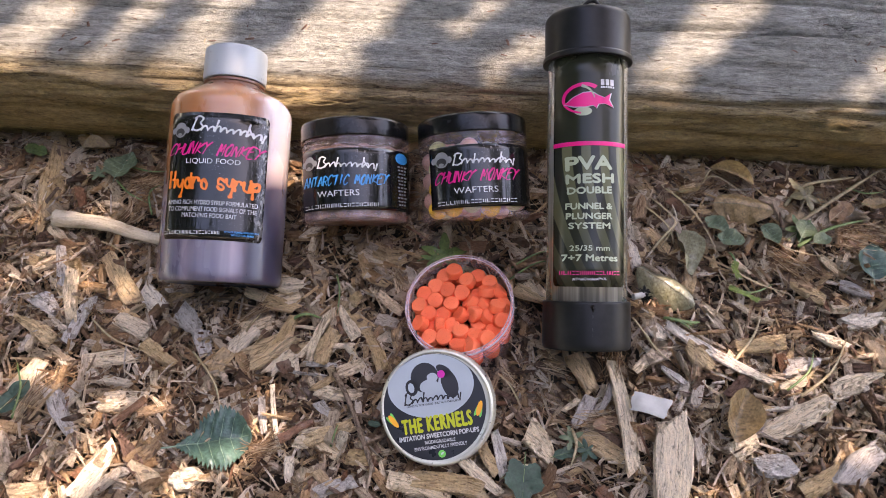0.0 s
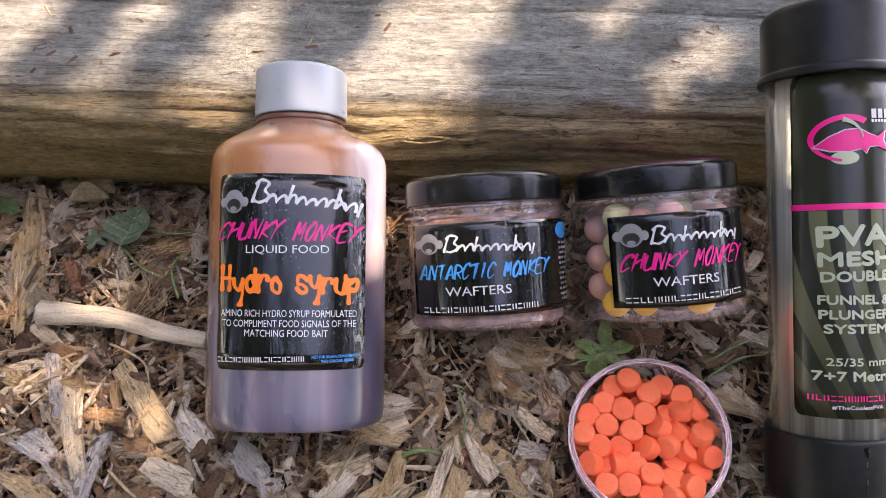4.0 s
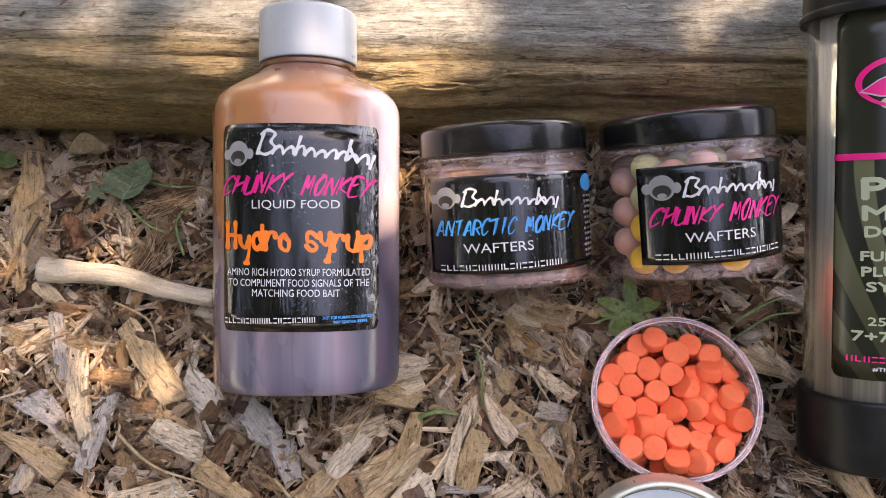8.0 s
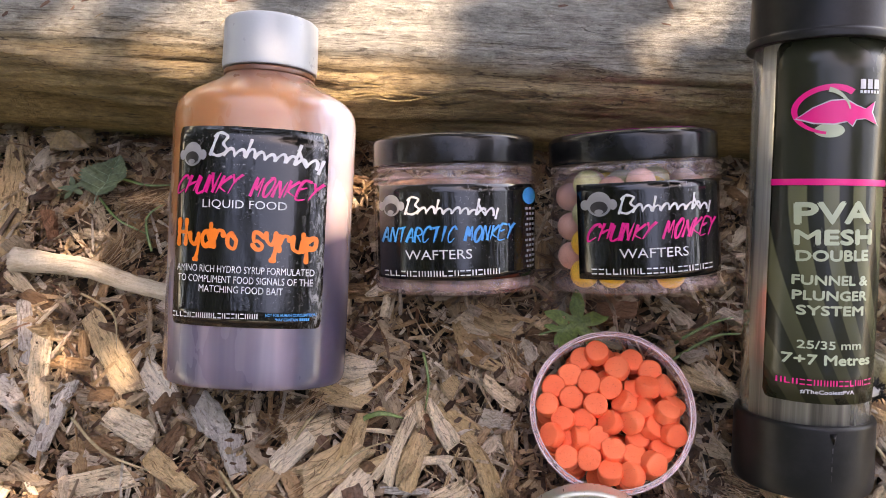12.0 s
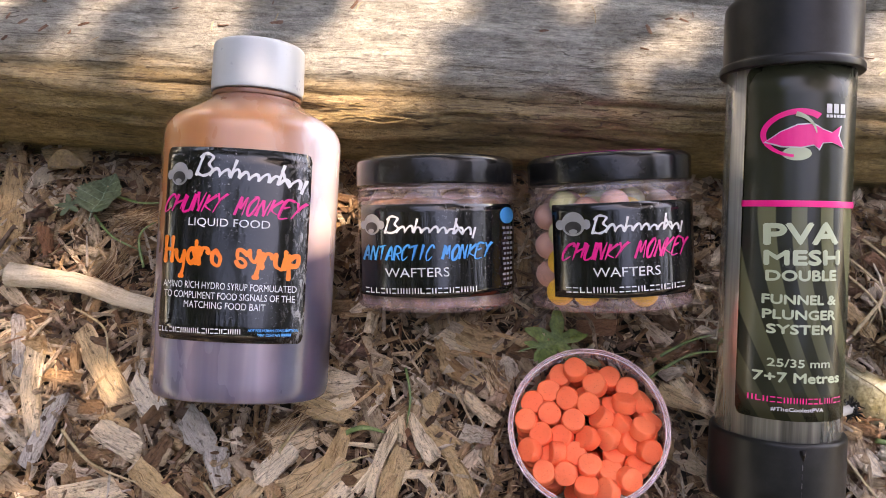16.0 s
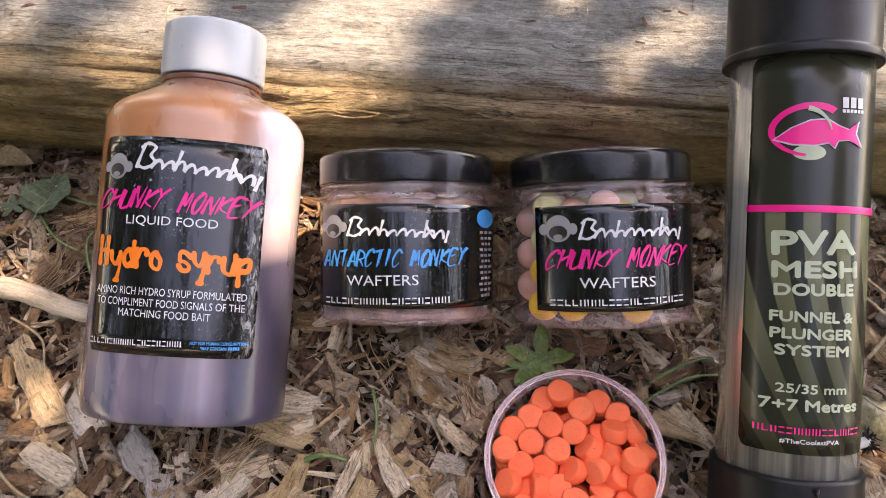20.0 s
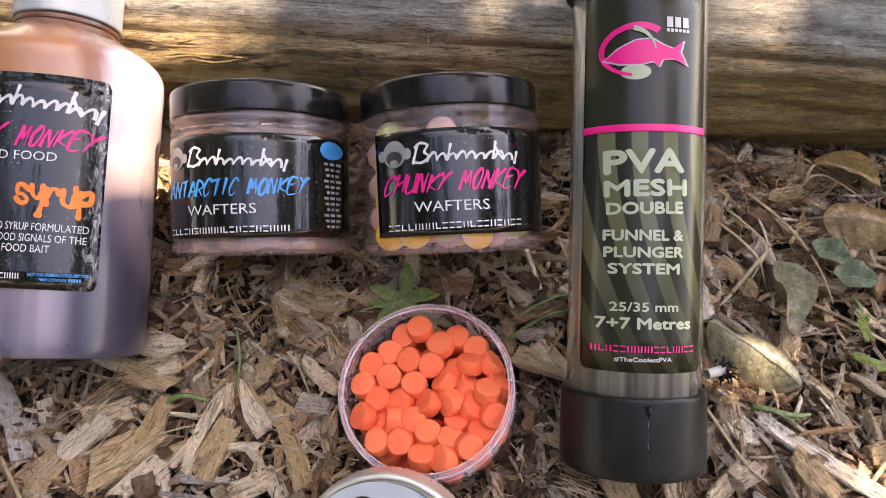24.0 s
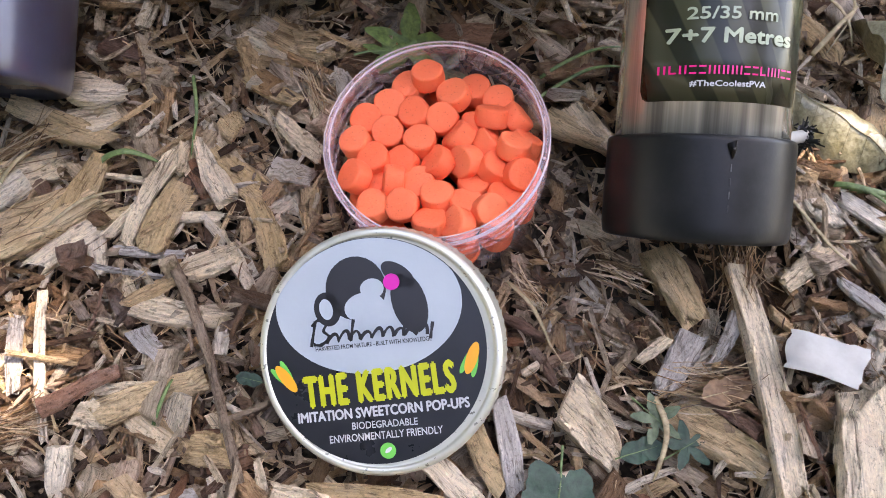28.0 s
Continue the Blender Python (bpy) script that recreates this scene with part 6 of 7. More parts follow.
fibre_tuft(0.0940, 0.1710, 0.0253, 175, 60, 60)
fibre_tuft(0.1070, 0.2090, 0.0229, 265, 45, 61)
fibre_tuft(-0.0990, 0.1470, 0.0248, 20, 50, 62)
fibre_tuft(-0.1200, 0.2320, 0.0317, 40, 40, 63)
fibre_tuft(0.1070, 0.2030, 0.0170, 250, 30, 64)
fibre_tuft(0.0730, 0.2080, 0.0187, 160, 36, 65)
fibre_tuft(-0.0280, 0.2590, 0.0175, 120, 26, 66)
fibre_tuft(0.1780, 0.3390, 0.0379, 30, 40, 67)
fibre_tuft(0.2280, 0.2780, 0.0371, -30, 40, 68)
fibre_tuft(-0.2400, 0.1740, 0.0315, 70, 30, 69)
fibre_tuft(-0.2170, 0.3400, 0.0284, 30, 40, 70)
fibre_tuft(-0.2210, 0.3120, 0.0348, 60, 40, 71)
fibre_tuft(0.2770, 0.3010, 0.0392, 10, 40, 72)
fibre_tuft(0.0430, 0.1980, 0.0161, 140, 30, 73)
fibre_tuft(-0.1110, 0.2070, 0.0237, 40, 24, 74)
placed_chip(0.1070, 0.2070, 0.1120, 0.1400, 0.0091, 0.007, PALE)
placed_chip(0.1360, 0.1680, 0.1280, 0.1210, 0.0249, 0.009, PALE)
placed_chip(0.0550, 0.1660, 0.0690, 0.1490, 0.0138, 0.008, PALE)
placed_chip(0.0350, 0.1640, 0.0400, 0.1390, 0.0073, 0.006, GREY)
placed_chip(0.0270, 0.1560, 0.0360, 0.1400, 0.0066, 0.005, TAN)
placed_chip(0.0170, 0.1450, 0.0370, 0.1290, 0.0072, 0.006, PALE)
placed_chip(-0.0130, 0.1340, 0.0280, 0.1300, 0.0112, 0.007, TAN)
placed_chip(-0.0830, 0.2030, -0.0630, 0.2030, 0.0034, 0.004, GREY)
placed_chip(-0.1010, 0.1980, -0.0680, 0.1960, 0.0019, 0.003, GREY)
placed_chip(-0.1000, 0.1870, -0.0890, 0.1450, 0.0032, 0.004, PALE)
placed_chip(-0.0810, 0.1590, -0.0640, 0.1620, 0.0046, 0.004, PALE)
placed_chip(-0.0810, 0.1530, -0.0730, 0.1520, 0.0082, 0.006, PALE)
placed_chip(-0.0810, 0.2050, -0.0720, 0.2370, 0.0051, 0.005, PALE)
placed_chip(-0.0730, 0.2030, -0.0680, 0.2260, 0.0107, 0.006, TAN)
placed_chip(-0.0650, 0.2420, -0.0530, 0.2230, 0.0081, 0.006, PALE)
placed_chip(-0.0440, 0.2240, -0.0340, 0.2030, 0.0085, 0.005, TAN)
placed_chip(-0.1160, 0.2030, -0.0930, 0.2210, 0.0160, 0.007, TAN)
placed_chip(-0.1040, 0.1950, -0.0900, 0.2100, 0.0078, 0.005, PALE)
placed_chip(-0.0950, 0.2280, -0.0730, 0.2270, 0.0024, 0.004, PALE)
placed_chip(0.0840, 0.2150, 0.0940, 0.1920, 0.0117, 0.008, TAN)
placed_chip(0.0830, 0.1700, 0.0930, 0.1870, 0.0084, 0.006, GREY)
placed_chip(0.0860, 0.1650, 0.1090, 0.1470, 0.0117, 0.004, TAN)
placed_chip(0.0470, 0.2570, 0.0670, 0.2500, 0.0090, 0.006, TAN)
placed_chip(-0.0360, 0.2750, -0.0240, 0.2750, 0.0123, 0.004, TAN)
placed_chip(-0.0520, 0.2770, -0.0360, 0.2700, 0.0092, 0.004, PALE)
placed_chip(-0.1080, 0.2550, -0.0900, 0.2550, 0.0138, 0.006, PALE)
placed_chip(-0.1120, 0.2440, -0.0930, 0.2390, 0.0091, 0.005, TAN)
placed_chip(-0.0740, 0.2400, -0.0670, 0.2320, 0.0079, 0.004, PALE)
placed_chip(-0.1050, 0.1790, -0.1000, 0.1580, 0.0049, 0.004, GREY)
placed_chip(-0.0500, 0.1460, -0.0380, 0.1450, 0.0091, 0.005, TAN)
placed_chip(0.1190, 0.2010, 0.1320, 0.2130, 0.0077, 0.006, PALE)
placed_chip(0.1350, 0.2030, 0.1470, 0.1930, 0.0059, 0.005, GREY)
placed_chip(0.1320, 0.2310, 0.1370, 0.2220, 0.0081, 0.006, PALE)
placed_chip(0.0980, 0.1780, 0.1050, 0.1920, 0.0044, 0.006, GREY)
placed_chip(0.0760, 0.1780, 0.0850, 0.1850, 0.0036, 0.007, PALE)
placed_chip(0.0940, 0.1680, 0.1070, 0.1570, 0.0047, 0.005, BROWN)
placed_chip(0.0360, 0.1900, 0.0480, 0.1840, 0.0042, 0.004, BROWN)
placed_chip(-0.0330, 0.1800, -0.0350, 0.1710, 0.0052, 0.003, GREY)
placed_chip(-0.0710, 0.1780, -0.0640, 0.1720, 0.0065, 0.004, GREY)
placed_chip(-0.1270, 0.2510, -0.1090, 0.2450, 0.0077, 0.003, PALE)
placed_chip(-0.0990, 0.2710, -0.0840, 0.2670, 0.0084, 0.003, BROWN)
placed_chip(-0.0310, 0.2610, -0.0220, 0.2470, 0.0066, 0.003, PALE)
placed_chip(-0.0570, 0.2510, -0.0530, 0.2460, 0.0098, 0.003, TAN)
placed_chip(-0.2910, 0.3710, -0.2790, 0.2980, 0.0235, 0.006, TAN)
placed_chip(-0.2480, 0.2690, -0.2350, 0.2260, 0.0095, 0.005, PALE)
placed_chip(-0.2600, 0.2830, -0.2500, 0.2520, 0.0073, 0.004, GREY)
placed_chip(-0.2260, 0.2760, -0.2000, 0.2430, 0.0122, 0.005, TAN)
placed_chip(-0.2790, 0.2750, -0.2570, 0.2810, 0.0056, 0.003, PALE)
placed_chip(-0.0860, 0.2070, -0.0670, 0.2400, 0.0042, 0.004, PALE)
placed_chip(-0.1010, 0.2050, -0.0940, 0.2330, 0.0106, 0.005, TAN)
placed_chip(-0.2060, 0.2300, -0.1860, 0.2210, 0.0118, 0.005, PALE)
placed_chip(-0.1670, 0.2370, -0.1550, 0.2240, 0.0137, 0.007, GREY)
placed_chip(0.0560, 0.2620, 0.0730, 0.2480, 0.0086, 0.004, PALE)
placed_chip(-0.2770, 0.3790, -0.2540, 0.3840, 0.0138, 0.005, TAN)
placed_chip(-0.1270, 0.2240, -0.1070, 0.2300, 0.0091, 0.004, PALE)
placed_chip(-0.0740, 0.2150, -0.0540, 0.2170, 0.0037, 0.004, PALE)
placed_chip(-0.0460, 0.2790, -0.0270, 0.2720, 0.0117, 0.004, TAN)
placed_chip(-0.1960, 0.2530, -0.1820, 0.2380, 0.0130, 0.004, PALE)
placed_chip(-0.1300, 0.2100, -0.1160, 0.2240, 0.0107, 0.005, PALE)
placed_chip(-0.0610, 0.2390, -0.0430, 0.2270, 0.0091, 0.004, TAN)
placed_chip(-0.0400, 0.2510, -0.0250, 0.2410, 0.0080, 0.004, PALE)
placed_chip(-0.2280, 0.2440, -0.2330, 0.2120, 0.0075, 0.004, GREY)
placed_chip(-0.2630, 0.2440, -0.2480, 0.2340, 0.0120, 0.004, GREY)
placed_chip(-0.1070, 0.2440, -0.0920, 0.2480, 0.0106, 0.004, PALE)
placed_chip(-0.0510, 0.2620, -0.0330, 0.2560, 0.0069, 0.004, TAN)
placed_chip(-0.1520, 0.2240, -0.1450, 0.2070, 0.0108, 0.004, GREY)
placed_chip(0.1420, 0.2330, 0.1980, 0.1950, 0.0090, 0.006, PALE)
placed_chip(0.1940, 0.1660, 0.2300, 0.1850, 0.0143, 0.006, PALE)
placed_chip(0.1850, 0.2200, 0.2140, 0.2250, 0.0100, 0.005, TAN)
placed_chip(0.1820, 0.1450, 0.2010, 0.1480, 0.0159, 0.007, GREY)
placed_chip(0.2570, 0.2400, 0.2830, 0.2480, 0.0125, 0.005, PALE)
placed_chip(-0.1960, 0.1170, -0.1850, 0.1450, 0.0132, 0.006, PALE)
placed_chip(-0.1470, 0.1300, -0.1330, 0.1280, 0.0163, 0.006, PALE)
placed_chip(-0.2390, 0.1290, -0.2220, 0.1440, 0.0046, 0.005, BROWN)
placed_chip(0.1230, 0.3080, 0.1270, 0.2740, 0.0070, 0.005, PALE)
placed_chip(0.2100, 0.2060, 0.2320, 0.2120, 0.0117, 0.005, GREY)
placed_chip(0.1530, 0.2190, 0.1650, 0.2040, 0.0126, 0.006, TAN)
placed_chip(0.2330, 0.2310, 0.2530, 0.2240, 0.0089, 0.005, PALE)
placed_chip(0.1720, 0.1870, 0.1890, 0.2020, 0.0097, 0.005, BROWN)
placed_chip(0.2370, 0.1930, 0.2680, 0.2060, 0.0111, 0.005, PALE)
placed_chip(0.1690, 0.1520, 0.1840, 0.1630, 0.0108, 0.005, PALE)
placed_chip(0.2280, 0.1390, 0.2530, 0.1590, 0.0152, 0.006, GREY)
placed_chip(0.2050, 0.1320, 0.2270, 0.1450, 0.0110, 0.005, TAN)
placed_chip(-0.1820, 0.1520, -0.1670, 0.1330, 0.0095, 0.005, BROWN)
placed_chip(-0.2690, 0.2270, -0.2420, 0.2120, 0.0099, 0.005, TAN)
placed_chip(-0.2520, 0.1730, -0.2440, 0.1960, 0.0120, 0.005, PALE)
placed_chip(-0.2170, 0.1980, -0.1910, 0.2050, 0.0101, 0.004, PALE)
placed_chip(-0.1990, 0.1730, -0.1750, 0.1770, 0.0128, 0.004, PALE)
placed_chip(-0.2310, 0.1780, -0.2130, 0.1540, 0.0100, 0.004, GREY)
placed_chip(-0.1860, 0.2140, -0.1650, 0.2000, 0.0092, 0.005, TAN)
placed_chip(0.2270, 0.2670, 0.2470, 0.2570, 0.0107, 0.005, TAN)
placed_chip(0.2600, 0.2680, 0.2780, 0.2630, 0.0102, 0.005, GREY)
placed_chip(-0.2790, 0.2620, -0.2610, 0.2740, 0.0069, 0.003, PALE)
placed_chip(-0.0730, 0.1860, -0.0490, 0.1830, 0.0085, 0.004, PALE)
placed_chip(-0.0900, 0.2120, -0.0630, 0.2210, 0.0081, 0.004, TAN)
placed_chip(-0.0610, 0.1980, -0.0470, 0.2060, 0.0093, 0.004, PALE)
placed_chip(-0.0750, 0.1530, -0.0500, 0.1650, 0.0090, 0.005, TAN)
placed_chip(-0.0240, 0.1330, 0.0080, 0.1250, 0.0101, 0.005, PALE)
placed_chip(-0.0460, 0.1320, -0.0650, 0.1250, 0.0081, 0.004, GREY)
stem(RED_STICK, 0.0032, (-0.0900, 0.1530), (-0.0850, 0.1560), (-0.0790, 0.1610), (-0.0720, 0.1650))
stem(STICK_BARK, 0.0019, (-0.0660, 0.2010), (-0.0580, 0.1890), (-0.0500, 0.1740), (-0.0430, 0.1580), (-0.0340, 0.1370))
stem(PALE_STICK, 0.0062, (-0.2680, 0.3020), (-0.2500, 0.3010), (-0.2300, 0.2990), (-0.2100, 0.2930), (-0.1870, 0.2880))
stem(STRAW, 0.0008, (-0.1220, 0.2220), (-0.1170, 0.2290), (-0.1130, 0.2350))
stem(STRAW, 0.0013, (0.2330, 0.3250), (0.2500, 0.3420), (0.2770, 0.3490), (0.2880, 0.3530))
stem(STRAW, 0.0013, (0.2410, 0.3120), (0.2630, 0.3270), (0.2920, 0.3480), (0.3070, 0.3590))
stem(GRASS, 0.0013, (0.2340, 0.2910), (0.2570, 0.3040), (0.2880, 0.3150))
stem(STRAW, 0.0007, (0.1800, 0.3450), (0.1910, 0.3470), (0.2130, 0.3280))
stem(STRAW, 0.0007, (0.1420, 0.3260), (0.1500, 0.3140), (0.1540, 0.3040), (0.1430, 0.2860))
stem(STRAW, 0.0006, (0.2180, 0.3010), (0.2230, 0.2900), (0.2370, 0.2850), (0.2650, 0.2830))
stem(STRAW, 0.0006, (0.2160, 0.3400), (0.2190, 0.3320), (0.2230, 0.3290))
stem(GRASS, 0.0009, (0.1880, 0.2850), (0.1900, 0.2790), (0.1920, 0.2740))
stem(GRASS, 0.0009, (0.1860, 0.2610), (0.1960, 0.2570), (0.2040, 0.2520))
stem(STRAW, 0.0009, (0.1860, 0.2750), (0.2010, 0.2660), (0.2250, 0.2590))
stem(STRAW, 0.0009, (0.1530, 0.3360), (0.1690, 0.3120), (0.1800, 0.2820))
stem(STRAW, 0.0008, (0.1350, 0.3200), (0.1480, 0.3020), (0.1520, 0.2890))
stem(STRAW, 0.0009, (0.1790, 0.2090), (0.1930, 0.2250), (0.2020, 0.2410))
stem(STRAW, 0.0008, (0.2150, 0.1880), (0.2360, 0.2040), (0.2530, 0.2280))
stem(STRAW, 0.0008, (0.0370, 0.2010), (0.0440, 0.1920), (0.0500, 0.1810))
stem(STRAW, 0.001, (0.0800, 0.1680), (0.0820, 0.1570), (0.0780, 0.1440))
stem(GRASS, 0.0008, (-0.2330, 0.3550), (-0.2150, 0.3490), (-0.2010, 0.3520))
stem(GRASS, 0.0007, (-0.2390, 0.3420), (-0.2250, 0.3280), (-0.2100, 0.3220))
stem(GRASS, 0.0007, (-0.2060, 0.3130), (-0.2110, 0.3290), (-0.2050, 0.3400))
stem(GRASS, 0.0012, (-0.0930, 0.2320), (-0.0850, 0.2340), (-0.0750, 0.2330))
stem(GRASS, 0.0007, (0.0450, 0.2690), (0.0590, 0.2760), (0.0720, 0.2810))
stem(GRASS, 0.0007, (0.0440, 0.2620), (0.0610, 0.2710), (0.0760, 0.2740))
stem(GRASS, 0.0006, (-0.0680, 0.2610), (-0.0650, 0.2480), (-0.0660, 0.2360))
stem(GRASS, 0.0008, (-0.2470, 0.1590), (-0.2470, 0.1770), (-0.2570, 0.1950))
stem(GRASS, 0.0008, (0.1860, 0.2620), (0.2000, 0.2580), (0.2150, 0.2660))
stem(GRASS, 0.0008, (0.2800, 0.3430), (0.2900, 0.3360), (0.3060, 0.3400))
stem(GRASS, 0.0007, (0.2080, 0.1920), (0.2220, 0.2030), (0.2300, 0.2190))
stem(GRASS, 0.0006, (-0.0600, 0.1510), (-0.0580, 0.1590), (-0.0570, 0.1650))
stem(STRAW, 0.0006, (-0.1050, 0.2050), (-0.0940, 0.2170), (-0.0790, 0.2240))
stem(STRAW, 0.0006, (-0.2340, 0.2880), (-0.2150, 0.2770), (-0.2100, 0.2600))
stem(STRAW, 0.0007, (-0.1530, 0.2080), (-0.1340, 0.1860), (-0.1260, 0.1640))
stem(STRAW, 0.0007, (-0.2220, 0.2280), (-0.2030, 0.2130), (-0.1800, 0.2060))
stem(STRAW, 0.0007, (0.1210, 0.2380), (0.1320, 0.2140), (0.1410, 0.2070))
fallen_leaf("lobed", LEAF_FERN, 0.0010, 0.2750, 0.0303, 20)
fallen_leaf("lobed", LEAF_FERN, -0.0060, 0.2720, 0.0162, 100)
fallen_leaf("ivy", LEAF_DARK, 0.0510, 0.1360, 0.0260, 265)
veined_leaf(LEAF_TEAL, LEAF_VEIN, -0.1274, 0.1508, 0.044, 0.037, 12, 0.005, 0.3, 0.2, 0.0, 0.1, 7, 1.5)
veined_leaf(LEAF_SAGE, LEAF_VEIN, -0.2353, 0.3530, 0.027, 0.025, 80, 0.008, 0.2, 0.4, 0.0, 0.1, 6, 0.7, -10)
fallen_leaf("lobed", LEAF_SAGE, -0.2530, 0.3460, 0.0144, 40)
veined_leaf(LEAF_PALE, LEAF_DRY, 0.1435, 0.2585, 0.043, 0.025, -38, 0.013, 0.0, -0.45, -1.4, -0.4, 7, 0.9, 8)
veined_leaf(LEAF_PALE, LEAF_DRY, 0.1585, 0.2840, 0.035, 0.018, -80, 0.006, 0.0, 0.5, 1.4, -0.3, 6, 0.9, -12)
stem(STRAW, 0.0009, (0.1378, 0.2849), (0.1470, 0.2950), (0.1578, 0.3078))
veined_leaf(LEAF_TAN, LEAF_DRY, 0.2025, 0.3185, 0.041, 0.023, -8, 0.012, 0.0, -0.3, -0.9, -0.4, 7, 0.8, 15)
veined_leaf(LEAF_GOLD, STRAW, 0.2010, 0.3490, 0.032, 0.010, -24, 0.010, 0.0, 0.6, 2.0, -0.6, 6, 0.9, 20)
stem(STRAW, 0.0008, (0.1800, 0.3430), (0.1860, 0.3530), (0.1950, 0.3545))
fallen_leaf("curl", LEAF_TAN, 0.2930, 0.3270, 0.0181, 10)
fallen_leaf("curl", LEAF_BROWN, 0.2680, 0.3190, 0.0220, 40)
fallen_leaf("curl", LEAF_TAN, 0.1690, 0.3350, 0.0167, 20)
veined_leaf(LEAF_TAN, LEAF_DRY, 0.1730, 0.1713, 0.035, 0.021, 68, 0.009, 0.0, 0.6, 1.0, 0.4, 8, 1.0, 8)
veined_leaf(LEAF_TEAL, LEAF_VEIN, 0.2808, 0.2817, 0.03, 0.02, 75, 0.006, 0.1, 0.2, 0.2, 0.1)
veined_leaf(LEAF_SAGE, LEAF_VEIN, 0.1810, 0.3033, 0.017, 0.013, -30, 0.008, 0.0, 0.3, 0.3)
veined_leaf(LEAF_SAGE, LEAF_VEIN, 0.1887, 0.2918, 0.018, 0.014, -10, 0.008, 0.1, 0.3, 0.2)
veined_leaf(LEAF_SAGE, LEAF_VEIN, 0.2157, 0.2970, 0.016, 0.014, -60, 0.008, 0.0, 0.4, 0.3)
veined_leaf(LEAF_SAGE, LEAF_VEIN, 0.2397, 0.3025, 0.016, 0.014, 60, 0.008, 0.0, 0.3, 0.3)
veined_leaf(LEAF_SAGE, LEAF_VEIN, 0.2490, 0.2943, 0.014, 0.010, 20, 0.008, 0.0, 0.3, 0.3)
fallen_leaf("lobed", LEAF_SAGE, 0.0800, 0.1610, 0.0150, -40)
fallen_leaf("lobed", LEAF_DARK, 0.0880, 0.1540, 0.0140, 30)
fallen_leaf("curl", LEAF_BROWN, 0.0990, 0.1690, 0.0162, 20)
veined_leaf(LEAF_TAN, LEAF_DRY, -0.2609, 0.3701, 0.02, 0.013, 5, 0.008, 0.0, 0.6, 1.0)
fallen_leaf("oval", LEAF_GREEN, -0.3060, 0.3670, 0.0195, 160)
fallen_leaf("oval", LEAF_DARK, -0.0360, 0.1650, 0.0077, 170)
fallen_leaf("oval", LEAF_DARK, 0.0750, 0.1520, 0.0139, 20)
fallen_leaf("lobed", LEAF_DRY, 0.2490, 0.3340, 0.0308, 60)
fallen_leaf("lobed", LEAF_DRY, 0.0130, 0.2680, 0.0164, -20)
stem(GRASS, 0.0012, (0.1403, 0.2377), (0.1486, 0.2342), (0.1560, 0.2302))
stem(GRASS, 0.0012, (0.1427, 0.2371), (0.1506, 0.2339), (0.1584, 0.2319))
stem(GRASS, 0.0012, (0.1450, 0.2364), (0.1527, 0.2336), (0.1608, 0.2336))
stem(GRASS, 0.0012, (0.1474, 0.2357), (0.1547, 0.2333), (0.1631, 0.2353))
conifer_sprig((0.1843, 0.2603), (0.1915, 0.2565), (0.2008, 0.2508))
conifer_sprig((0.1907, 0.2767), (0.1891, 0.2722), (0.1911, 0.2671))
fallen_leaf("lobed", LEAF_GREEN, 0.2380, 0.3040, 0.0212, 40)
fallen_leaf("oval", LEAF_DARK, -0.2500, 0.1720, 0.0238, 60)
paper_scrap((0.1150, 0.1850), (0.1370, 0.1800), (0.1300, 0.1680), (0.1120, 0.1740))


def loose_chips():
    """Single chips of the mulch's top layer."""
    rng = random.Random(31)
    stock = []
    for i in range(20):
        L = rng.uniform(0.009, 0.021)
        stock.append(chip_mesh("wood_chip", rng, L, L * rng.uniform(0.18, 0.44), rng.uniform(0.0028, 0.006), CHIPS, 8, 10))
    for k in range(300):
        x, y = rng.uniform(-0.33, 0.27), rng.uniform(0.10, 0.375)
        ob = stock[k] if k < 20 else new("wood_chip", stock[k % 20].data)
        ob.parent = GROUND
        sink = kept_clear(x, y, 0.011)
        ob.matrix_basis = pose(x, y, lie(x, y) + 0.0008 - sink, rng.gauss(0, 20), rng.gauss(0, 13), rng.uniform(0, 360)) @ Matrix.Diagonal((rng.uniform(0.8, 1.2), rng.uniform(0.8, 1.2), 1, 1))


loose_chips()

# ---- shade tree ----


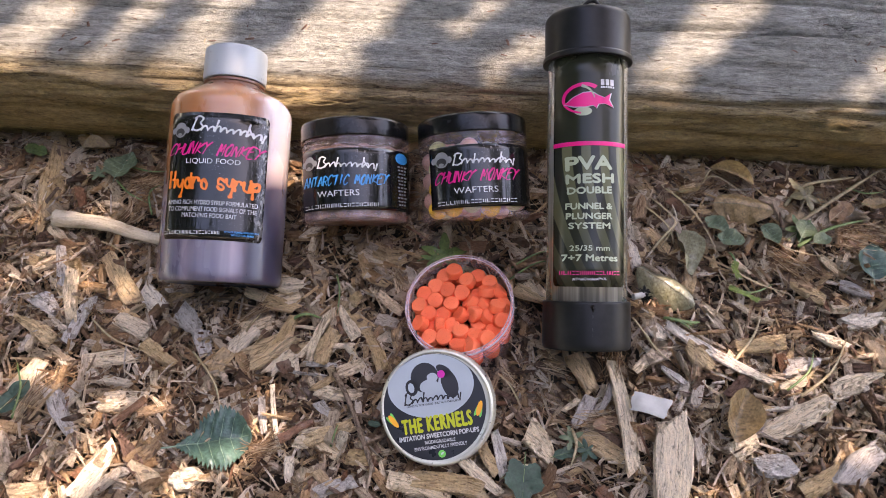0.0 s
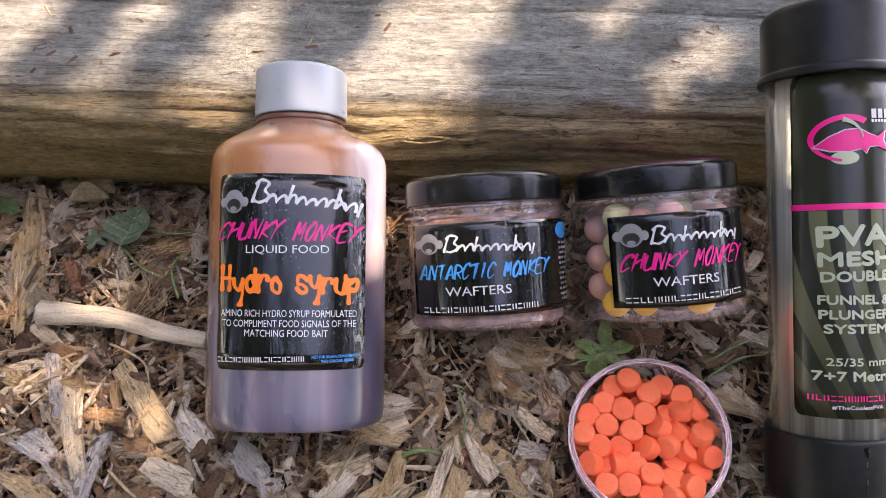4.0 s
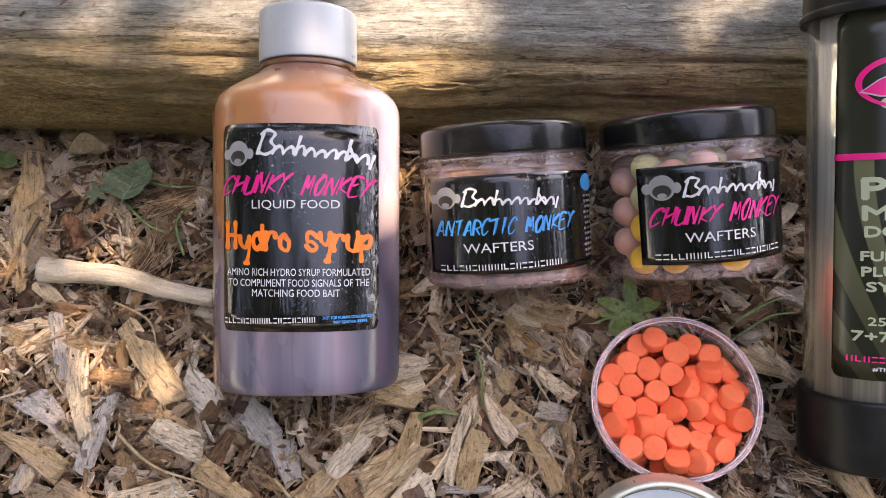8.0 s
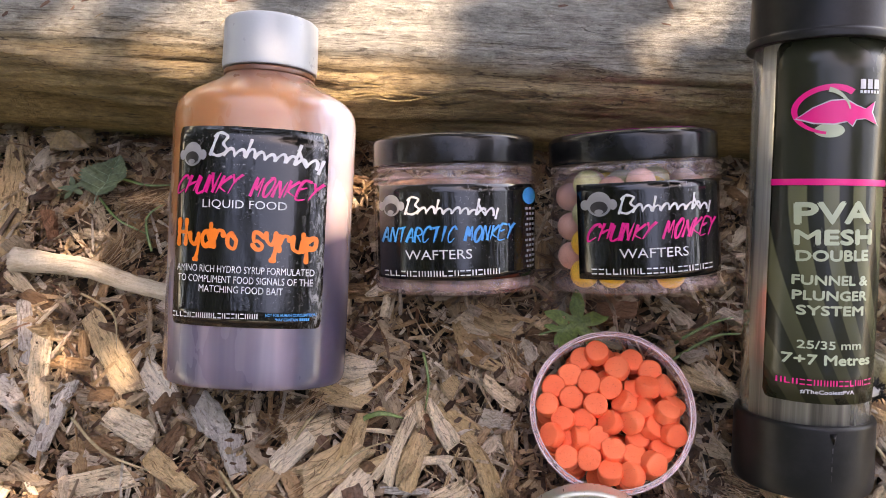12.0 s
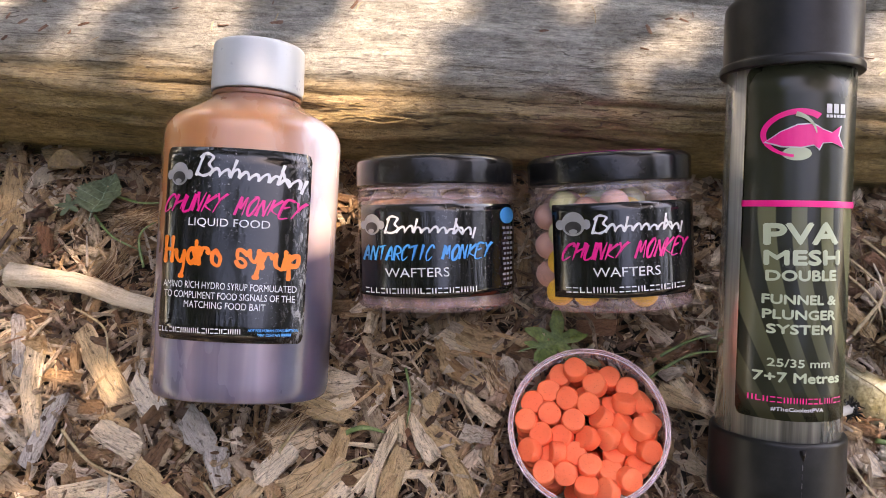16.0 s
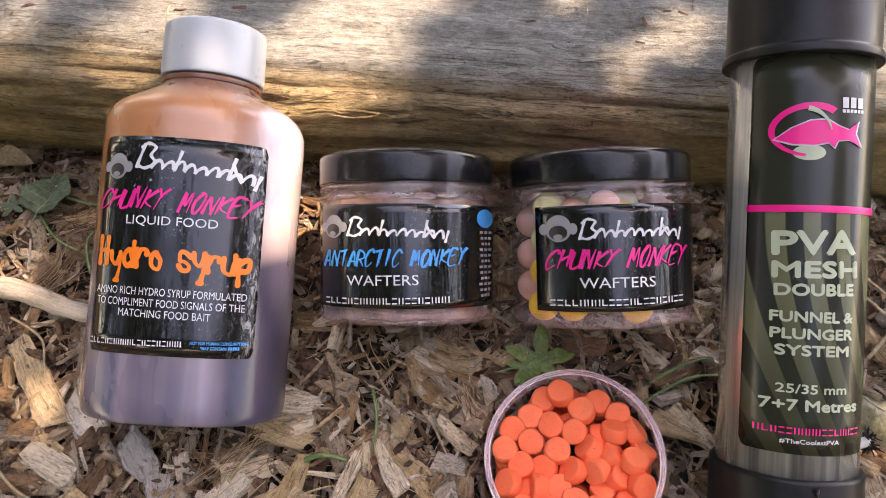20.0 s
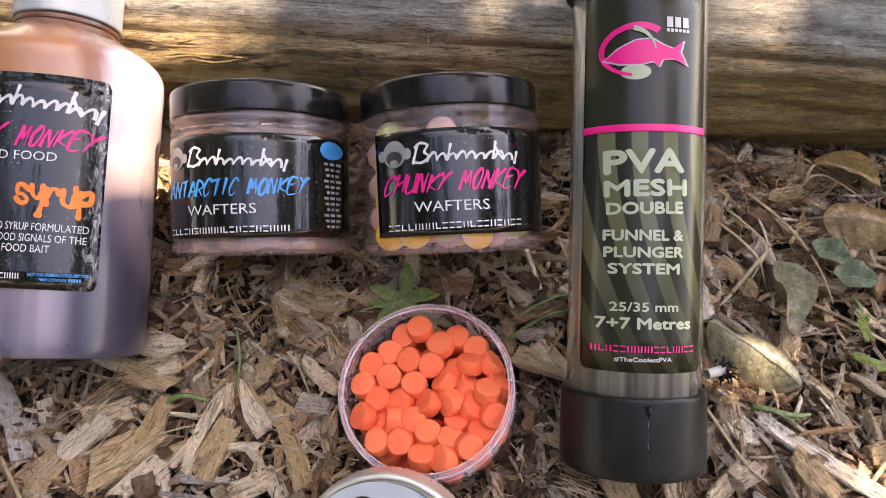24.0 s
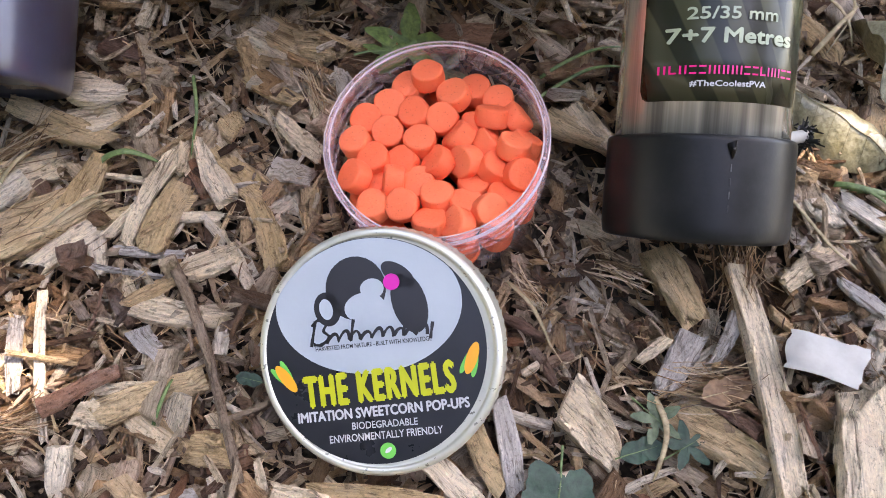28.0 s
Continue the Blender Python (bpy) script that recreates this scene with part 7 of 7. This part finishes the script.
# unseen tree, added to shade the bed and shape the sun patches
def shade_tree():
    rng = random.Random(21)
    e = thing("shade_tree", pose(1.75, 1.55, -0.02), "leafy tree whose crown throws dappled shade on the timber", "tree")
    inv = Matrix.Translation((-1.75, -1.55, 0.02))

    def tube(name, pts, radii, mat):
        v, f, n = [], [], 10
        for (x, y, z), r in zip(pts, radii):
            for i in range(n):
                a = 2 * math.pi * i / n
                v.append(inv @ Vector((x + r * math.cos(a), y + r * math.sin(a) * 0.9, z + r * 0.3 * math.sin(a))))
        for k in range(len(pts) - 1):
            for i in range(n):
                j = (i + 1) % n
                f.append((k * n + i, k * n + j, (k + 1) * n + j, (k + 1) * n + i))
        return mesh_ob(name, v, f, mat, e)

    tube("trunk", [(1.75, 1.55, -0.1), (1.74, 1.54, 0.6), (1.7, 1.5, 1.3), (1.66, 1.46, 2.1), (1.6, 1.45, 2.9)], (0.12, 0.1, 0.085, 0.065, 0.03), TREE_BARK)
    tube("limb", [(1.7, 1.5, 1.5), (1.5, 1.3, 1.65), (1.25, 1.05, 1.7), (0.95, 0.75, 1.62), (0.7, 0.62, 1.5), (0.45, 0.5, 1.44)], (0.05, 0.035, 0.022, 0.014, 0.008, 0.003), TREE_BARK)
    tube("limb", [(1.66, 1.46, 2.0), (1.4, 1.5, 2.2), (1.1, 1.4, 2.25)], (0.04, 0.025, 0.008), TREE_BARK)
    # gaps placed in the crown for sun patches on timber, bottle, chips and leaf: strips at the timber top's height, as
    # (x0, y0, x1, y1, half width)
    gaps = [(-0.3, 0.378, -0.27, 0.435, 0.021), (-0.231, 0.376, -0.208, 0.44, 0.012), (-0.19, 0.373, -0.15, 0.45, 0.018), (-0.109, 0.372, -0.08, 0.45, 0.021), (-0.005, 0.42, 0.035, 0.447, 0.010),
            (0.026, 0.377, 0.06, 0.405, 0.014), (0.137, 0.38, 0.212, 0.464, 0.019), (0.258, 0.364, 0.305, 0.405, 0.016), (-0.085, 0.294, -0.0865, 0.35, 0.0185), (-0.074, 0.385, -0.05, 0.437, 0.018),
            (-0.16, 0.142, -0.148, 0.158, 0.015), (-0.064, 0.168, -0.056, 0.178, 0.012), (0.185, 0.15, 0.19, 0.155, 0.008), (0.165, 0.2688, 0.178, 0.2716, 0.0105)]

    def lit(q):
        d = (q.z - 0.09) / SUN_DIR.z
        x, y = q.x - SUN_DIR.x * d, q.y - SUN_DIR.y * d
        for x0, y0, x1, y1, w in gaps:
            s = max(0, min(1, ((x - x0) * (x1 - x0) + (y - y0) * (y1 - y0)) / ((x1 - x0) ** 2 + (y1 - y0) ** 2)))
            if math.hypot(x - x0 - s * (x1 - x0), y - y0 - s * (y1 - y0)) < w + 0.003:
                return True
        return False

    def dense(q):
        """Share of leaves kept: the crown is thinned left and right so more sun reaches the chips."""
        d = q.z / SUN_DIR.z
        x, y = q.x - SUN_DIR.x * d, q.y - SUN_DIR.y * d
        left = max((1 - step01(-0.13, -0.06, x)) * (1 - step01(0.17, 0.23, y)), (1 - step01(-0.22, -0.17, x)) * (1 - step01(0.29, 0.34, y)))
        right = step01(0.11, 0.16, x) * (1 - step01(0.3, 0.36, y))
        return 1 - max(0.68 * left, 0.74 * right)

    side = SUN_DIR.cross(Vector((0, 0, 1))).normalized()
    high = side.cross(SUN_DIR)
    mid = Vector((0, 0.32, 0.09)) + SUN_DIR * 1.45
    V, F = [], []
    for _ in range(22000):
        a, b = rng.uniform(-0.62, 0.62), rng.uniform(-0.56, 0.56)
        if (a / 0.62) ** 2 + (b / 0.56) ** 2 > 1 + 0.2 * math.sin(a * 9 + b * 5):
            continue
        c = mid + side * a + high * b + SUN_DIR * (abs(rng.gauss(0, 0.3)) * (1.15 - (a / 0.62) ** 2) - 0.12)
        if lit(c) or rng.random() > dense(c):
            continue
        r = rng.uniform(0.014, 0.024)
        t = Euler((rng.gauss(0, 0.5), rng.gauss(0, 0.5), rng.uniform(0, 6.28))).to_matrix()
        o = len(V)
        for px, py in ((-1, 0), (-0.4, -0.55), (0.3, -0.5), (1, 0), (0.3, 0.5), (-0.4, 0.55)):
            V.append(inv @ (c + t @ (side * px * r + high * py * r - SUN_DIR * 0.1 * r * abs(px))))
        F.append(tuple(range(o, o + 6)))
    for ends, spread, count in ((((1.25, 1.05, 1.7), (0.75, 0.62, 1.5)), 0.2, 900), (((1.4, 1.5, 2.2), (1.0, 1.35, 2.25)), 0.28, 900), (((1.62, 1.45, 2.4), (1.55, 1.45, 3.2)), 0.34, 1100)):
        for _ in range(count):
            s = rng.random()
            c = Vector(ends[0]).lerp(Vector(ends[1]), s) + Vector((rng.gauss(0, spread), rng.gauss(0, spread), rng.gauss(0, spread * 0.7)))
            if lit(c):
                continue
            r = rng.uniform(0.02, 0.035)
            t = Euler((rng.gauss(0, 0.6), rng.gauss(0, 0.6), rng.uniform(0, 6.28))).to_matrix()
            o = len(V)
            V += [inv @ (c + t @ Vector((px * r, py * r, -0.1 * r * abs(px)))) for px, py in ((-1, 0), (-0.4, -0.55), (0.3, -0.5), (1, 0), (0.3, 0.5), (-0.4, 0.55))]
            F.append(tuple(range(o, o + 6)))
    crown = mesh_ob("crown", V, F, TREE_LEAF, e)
    tagged(crown, "broad green leaves with gaps", kind="stuff")
    return e


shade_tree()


# unseen trees, added to darken reflections and hold back low sky light
def garden_tree():
    rng = random.Random(41)
    e = thing("garden_tree", pose(0.4, -4.6, -0.02), "tall green leafy tree standing round the mulch bed", "tree", "trees round the bed")

    def tube(name, pts, radii):
        v, f, n = [], [], 10
        for (x, y, z), r in zip(pts, radii):
            v += [(x + r * math.cos(2 * math.pi * i / n), y + r * math.sin(2 * math.pi * i / n), z) for i in range(n)]
        for k in range(len(pts) - 1):
            f += [(k * n + i, k * n + (i + 1) % n, (k + 1) * n + (i + 1) % n, (k + 1) * n + i) for i in range(n)]
        mesh_ob(name, v, f, TREE_BARK, e)

    tube("trunk", [(0, 0, -0.1), (0.03, 0.02, 1.0), (0.0, 0.06, 2.2), (-0.05, 0.05, 3.4), (0, 0, 4.6)], (0.17, 0.14, 0.12, 0.08, 0.02))
    for k in range(5):
        a, h = k * 1.3, 1.9 + 0.4 * k
        tube("limb", [(0, 0.04, h), (0.5 * math.cos(a), 0.5 * math.sin(a), h + 0.35), (1.1 * math.cos(a), 1.1 * math.sin(a), h + 0.55)], (0.05, 0.03, 0.01))
    V, F = [], []
    clumps = [Vector((rng.gauss(0, 0.75), rng.gauss(0, 0.75), rng.uniform(0.35, 5.0))) for _ in range(56)]
    for c in clumps:
        for _ in range(115):
            p = c + Vector((rng.gauss(0, 0.3), rng.gauss(0, 0.3), rng.gauss(0, 0.24)))
            if p.z < 0.12:
                continue
            r = rng.uniform(0.05, 0.09)
            t = Euler((rng.uniform(-1, 1), rng.uniform(-1, 1), rng.uniform(0, 6.28))).to_matrix()
            o = len(V)
            V += [p + t @ Vector((px * r, py * r, -0.15 * r * abs(px))) for px, py in ((-1, 0), (-0.4, -0.5), (0.3, -0.45), (1, 0), (0.3, 0.45), (-0.4, 0.5))]
            F.append(tuple(range(o, o + 6)))
    tagged(mesh_ob("crown", V, F, TREE_LEAF, e), "uneven crown of green leaves", kind="stuff")
    for x, y, turn, s in ((-2.6, -3.6, 70, 1.1), (-4.3, -0.6, 210, 1.15), (-3.4, 2.8, 20, 1.05), (0.3, 5.2, 100, 1.1), (-1.2, -5.8, 250, 1.2), (1.9, -5.2, 330, 1.1), (2.7, -3.0, 40, 0.9), (4.3, -1.5, 140, 1.0), (-1.3, -3.0, 190, 0.85), (-3.1, -2.0, 300, 0.95), (-3.2, 1.0, 80, 0.9), (-1.6, 3.8, 160, 1.0), (3.8, -4.0, 15, 1.1)):
        copy_thing(e, pose(x, y, -0.02, 0, 0, turn)).scale = (s, s, s)


garden_tree()
